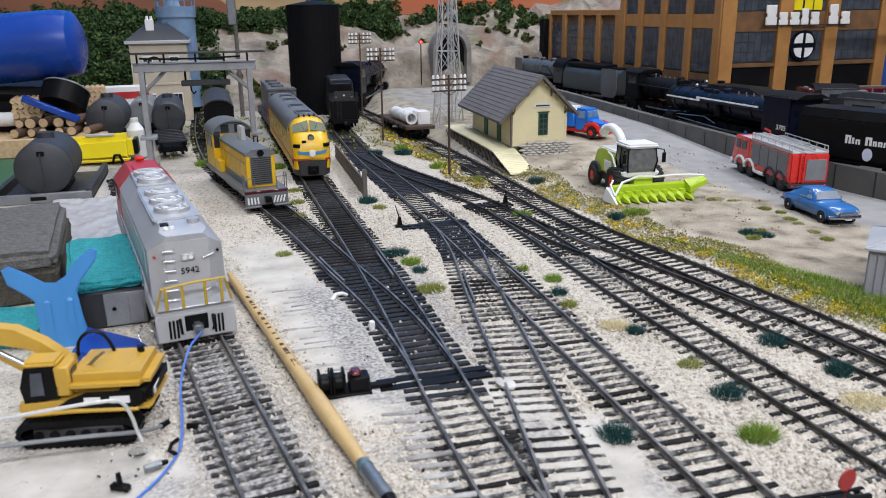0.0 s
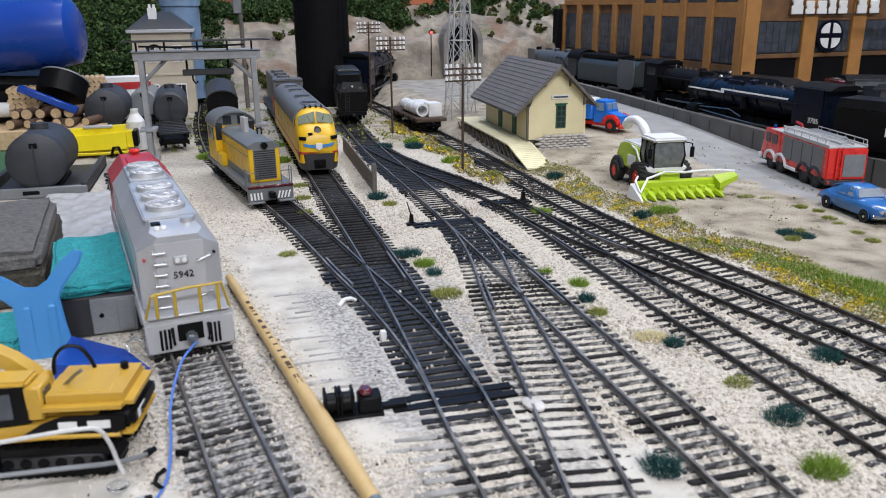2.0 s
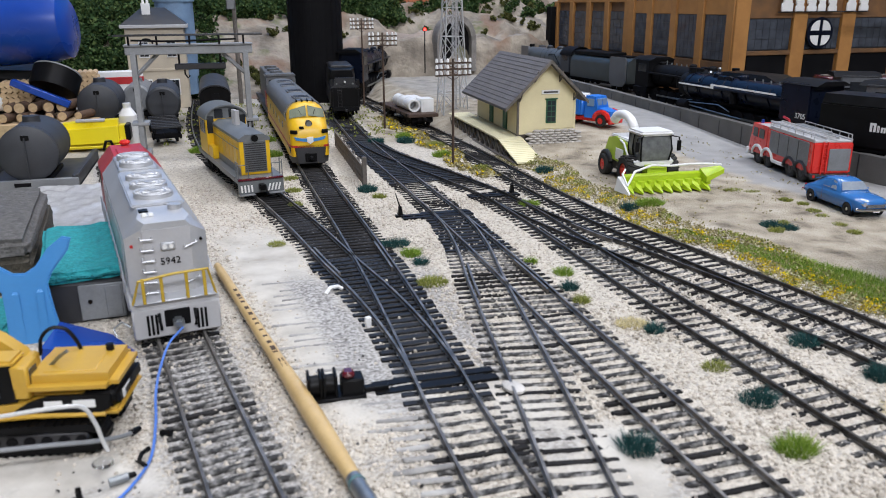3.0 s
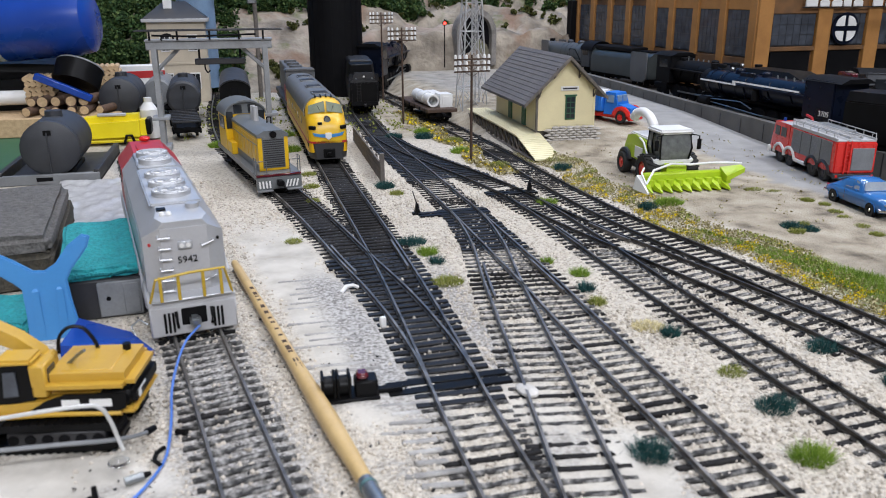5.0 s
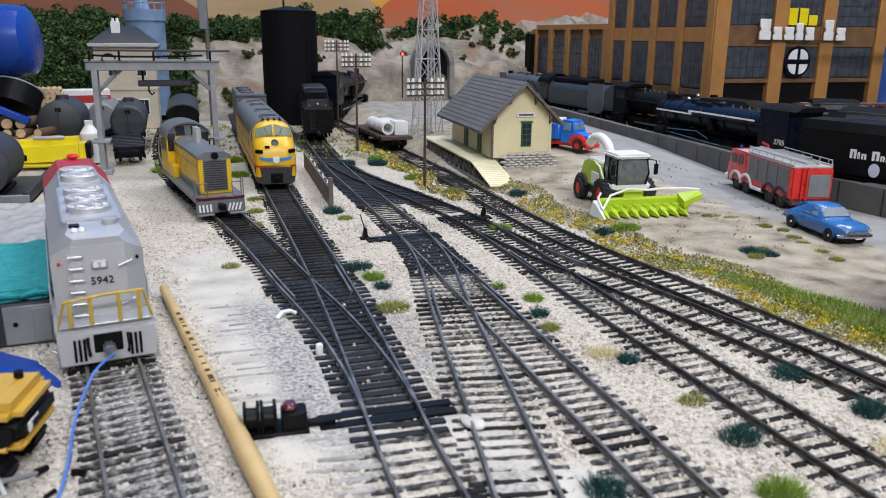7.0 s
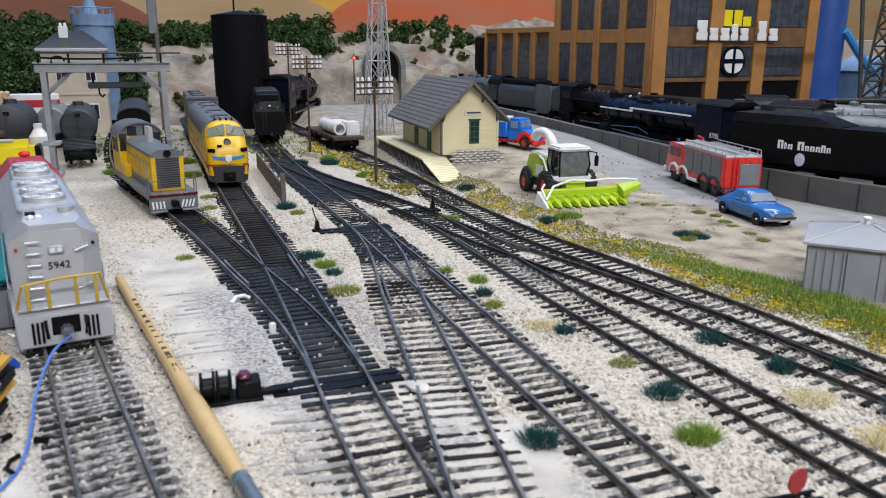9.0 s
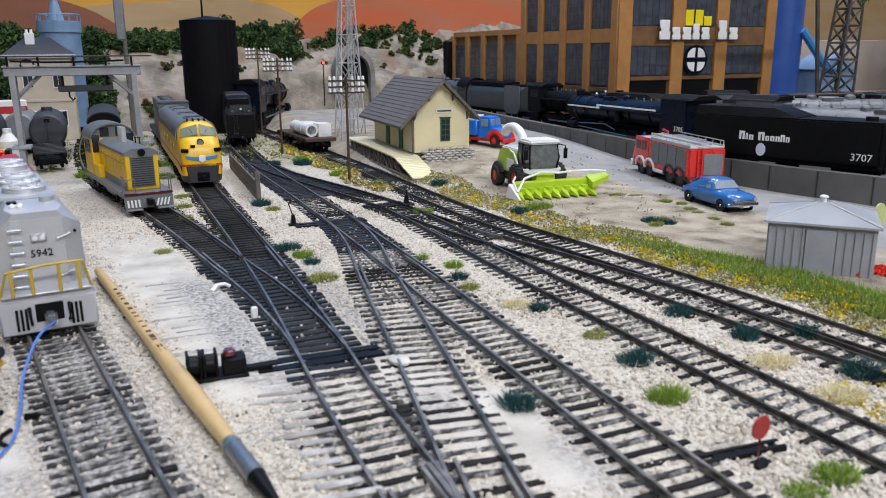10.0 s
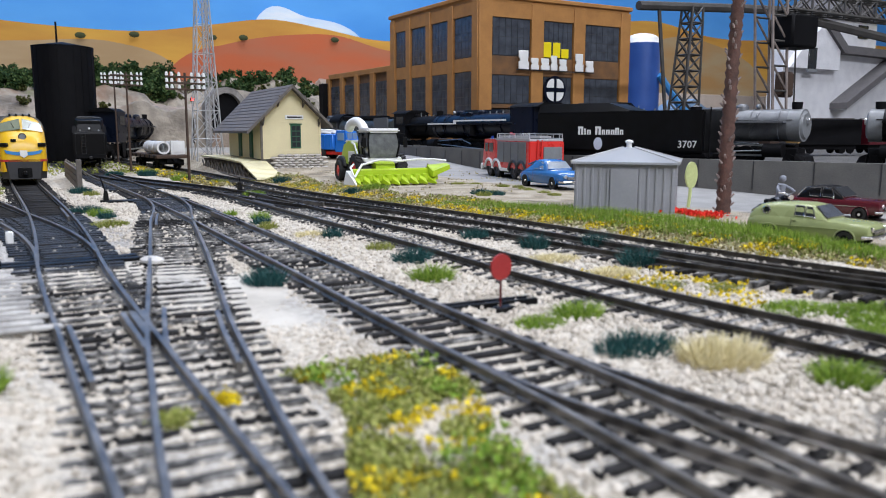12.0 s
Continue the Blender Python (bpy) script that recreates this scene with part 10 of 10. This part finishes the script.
TEAL, GREEN, OLIVE, STRAW = (M_TEALTUFT, "dark teal static grass tuft on the ballast"), (M_GREENTUFT, "bright green static grass tuft on the ballast"), (M_OLIVETUFT, "pale olive static grass tuft on the ballast"), (M_STRAWTUFT, "dry straw-coloured static grass tuft on the ballast")
for x, y, r, h, kind, sx in (
        (160, 345, 4.5, 5, GREEN, 1), (154.5, 326, 4, 5, TEAL, 1), (152.5, 310, 4, 4, OLIVE, 1), (152, 366, 3, 4, GREEN, 1),
        (94, 415, 6.5, 5, TEAL, 1.3), (98, 396, 5.5, 5, GREEN, 1), (99, 380, 4, 5, TEAL, 1), (97, 352, 7, 3.5, OLIVE, 1.2),
        (33, 433, 5, 3.5, OLIVE, 1), (162, 187, 5.5, 5.5, GREEN, 1.3), (169.5, 214, 5.5, 5.5, TEAL, 1.3), (169.5, 238, 4.5, 3.5, OLIVE, 1.2),
        (117, 200, 6, 6, TEAL, 1), (214, 246, 5, 5, TEAL, 1.3), (219.5, 216, 5, 6.5, TEAL, 1), (241, 208, 4.5, 6.5, TEAL, 1),
        (166, 273, 4, 4.5, TEAL, 1), (161, 282, 7, 2.2, STRAW, 1.1), (158.5, 132, 5.5, 3, GREEN, 1.2), (172, 135, 5.5, 4.5, GREEN, 1.3),
        (163, 106, 6.5, 5, TEAL, 1.7), (172, 93, 8, 6, STRAW, 1.2), (181, 74, 6, 4.5, GREEN, 1), (212, 196, 8, 2.5, STRAW, 1.4), (213, 168, 8, 3, STRAW, 1.2),
        (104, 545, 7, 6, TEAL, 1), (108, 524, 5, 4, OLIVE, 1), (196, 475, 6, 4.5, GREEN, 1.2), (176, 730, 9, 7, TEAL, 1), (28, 600, 7, 3, OLIVE, 1),
        (55, 560, 6, 3.5, OLIVE, 1), (57, 600, 6, 3.5, OLIVE, 1), (52, 520, 5, 3, OLIVE, 1), (190, 655, 8, 6, GREEN, 1.2), (196, 700, 9, 6, OLIVE, 1), (203, 590, 8, 5, OLIVE, 1), (182, 760, 8, 6, GREEN, 1.2),
        (243, 560, 7, 6, TEAL, 1), (248, 440, 6, 5.5, TEAL, 1), (262, 440, 8, 5, GREEN, 1.3), (296, 470, 5, 4, OLIVE, 1), (300, 376, 6, 4, TEAL, 1.0), (306, 368, 5, 3.5, TEAL, 1.2), (296, 366, 4, 3.5, OLIVE, 1.3), (310, 378, 3, 3, OLIVE, 1), (150, 740, 8, 6, TEAL, 1),
        (231, 176, 6, 7, TEAL, 1), (46, 152, 4.2, 5, TEAL, 1), (47, 134, 7, 5.5, GREEN, 1.1), (44, 129, 5, 5.5, TEAL, 1.1), (223, 113, 9, 2.6, GREEN, 1.2), (233, 104, 9, 2.6, GREEN, 1.2), (226, 95, 8, 2.6, GREEN, 1), (241, 99, 8, 2.8, GREEN, 1), (217, 90, 7, 2.4, GREEN, 1), (216, 150, 6, 2, OLIVE, 1.3), (228, 140, 6, 2, OLIVE, 1.3), (-5, 740, 12, 6, GREEN, 1.2), (52, 700, 9, 6, GREEN, 1), (52, 780, 10, 6, GREEN, 1), (25, 760, 8, 6, TEAL, 1), (334, 457, 5, 2, OLIVE, 1.6), (343, 449, 4, 2, OLIVE, 1.6), (349, 424, 5, 2, OLIVE, 1.0), (352, 412, 4, 2.2, OLIVE, 1.0), (346, 396, 5, 2, OLIVE, 1.0), (342, 384, 4, 2, OLIVE, 1.2), (338, 366, 4, 2.4, OLIVE, 1.2), (335, 352, 4, 2.4, OLIVE, 1.2)):
    tuft(x, y, r, h, kind[0], kind[1], sx=sx)


def strip_plants():
    """The weed and flower strip beyond the depot track, and the near flower patch."""
    rng = np.random.default_rng(77)
    def scatter(n, place, size, mat, name, label, hz=(0.3, 2.2)):
        x, y = place(n)
        z = ground_z(x, y) + rng.uniform(*hz, len(x))
        c = np.stack([x, y, z], -1)
        q = leaf_cloud(rng, c, np.full(len(c), 0.4), len(c), size)
        tagged(new(name, quads_mesh(name, q, mat)), label, "plants", kind="stuff")
    def strip(lo, hi, y0, y1, bias=1.0):
        def f(n):
            y = y0 + (y1 - y0) * rng.random(n) ** bias
            return np.interp(y, YTAB, GTAB) + lo + (hi - lo) * rng.random(n) + 5 * np.sin(y / 17), y
        return f
    def patchy(place, s, thr, seed):
        def f(n):
            x, y = place(n)
            k = lumps(x, y, s, seed) > thr
            return x[k], y[k]
        return f
    scatter(34000, strip(15, 42, 60, 640, 1.3), 0.6, M_WEED, "dry_weeds", "dry tan weeds and ground foam beside the depot track", (-0.2, 1.2))
    scatter(30000, patchy(strip(14, 36, 50, 560, 1.4), 9, 0.10, 3.0), 0.45, M_FLOWER, "yellow_flowers", "yellow flower foam beside the depot track", (0.2, 1.9))
    scatter(20000, patchy(strip(16, 42, 60, 620), 14, 0.1, 7.0), 0.6, M_OLIVETUFT, "olive_weeds", "olive weeds beside the depot track", (0, 1.6))
    scatter(2500, strip(-30, -12, 560, 900), 1.6, M_WEED, "dry_weeds", "dry weeds between depot track and main track", (0, 2))
    scatter(1500, patchy(strip(-30, -12, 560, 900), 12, 0.1, 2.0), 1.4, M_FLOWER, "yellow_flowers", "yellow flower foam by the telegraph pole", (0.4, 3))
    def near(n):
        y = 30 + 95 * rng.random(n)
        cx = 105 + (110 - y) * 0.0 + 6 * np.sin(y / 14)
        x = cx + (rng.random(n) - 0.5) * 24
        return x, y
    scatter(30000, patchy(near, 11, -0.16, 4.0), 0.42, M_OLIVETUFT, "olive_weeds", "olive ground foam patch between the near turnouts", (-0.3, 1.7))
    scatter(7500, patchy(near, 8, 0.16, 12.0), 0.42, M_FLOWER, "yellow_flowers", "yellow flower foam between the near turnouts", (0.5, 2.2))
    scatter(9000, patchy(near, 14, 0.18, 40.0), 0.45, M_GREENTUFT, "green_foam", "fresh green foam clumps between the near turnouts", (0.6, 3.2))
    scatter(700, lambda n: (75 + rng.normal(size=n) * 1.2, 112 + rng.normal(size=n) * 1.6), 0.35, M_OLIVETUFT, "green_foam", "small moss clump between the rails", (0, 1.4))
    scatter(500, lambda n: (84 + rng.normal(size=n) * 1.0, 116 + rng.normal(size=n) * 1.3), 0.35, M_FLOWER, "yellow_flowers", "small yellow flower clump between the rails", (0.2, 1.8))
    scatter(1500, lambda n: (334 + rng.normal(size=n) * 7, 247 + rng.normal(size=n) * 4), 0.9, M_REDFLOWER, "red_flowers", "red flower bed beside the metal shed", (0.2, 2.4))
    scatter(9000, patchy(lambda n: (rng.uniform(-40, 190, n), rng.uniform(770, 1080, n)), 16, 0.12, 21.0), 1.2, M_OLIVETUFT, "green_weeds", "dull green weeds between the rear yard tracks", (0, 2.4))
    scatter(5000, patchy(lambda n: (rng.uniform(235, 420, n), rng.uniform(380, 640, n)), 13, 0.22, 31.0), 0.7, M_WEED, "dry_weeds", "dry weed patches on the dirt lot", (-0.2, 0.8))
    scatter(2600, patchy(lambda n: (rng.uniform(206, 240, n), rng.uniform(120, 175, n)), 9, 0.05, 14.0), 0.5, M_FLOWER, "yellow_flowers", "sparse yellow flowers on the ballast by the depot track", (0, 1.2))
    scatter(420, lambda n: (rng.uniform(-62, 52, n), rng.uniform(150, 350, n)), 0.55, M_DARKGREY, "loose_debris", "dark crumbs and flakes strewn over plaster and ballast", (0.1, 0.5))
    # long grass
    n = 26000
    y = 60 + 330 * rng.random(n) ** 1.1
    x = np.interp(y, YTAB, GTAB) + 26 + 24 * rng.random(n) * np.clip((400 - y) / 130, 0.12, 1)
    h = (1.6 + 2.8 * rng.random(n)) * np.clip((420 - y) / 150, 0.35, 1)
    z = ground_z(x, y) - 0.3
    t = rng.random(n) * 6.283
    u = np.stack([np.cos(t), np.sin(t), 0 * t], -1) * 0.13
    base = np.stack([x, y, z], -1)
    tip = base + np.stack([rng.normal(size=n) * 1.0, rng.normal(size=n) * 1.0, h], -1)
    tagged(new("long_grass", quads_mesh("long_grass", np.stack([base - u, base + u, tip + u * 0.2, tip - u * 0.2], 1), M_GREENTUFT)), "fresh green static grass strip along the road verge", "grass", kind="stuff")


strip_plants()
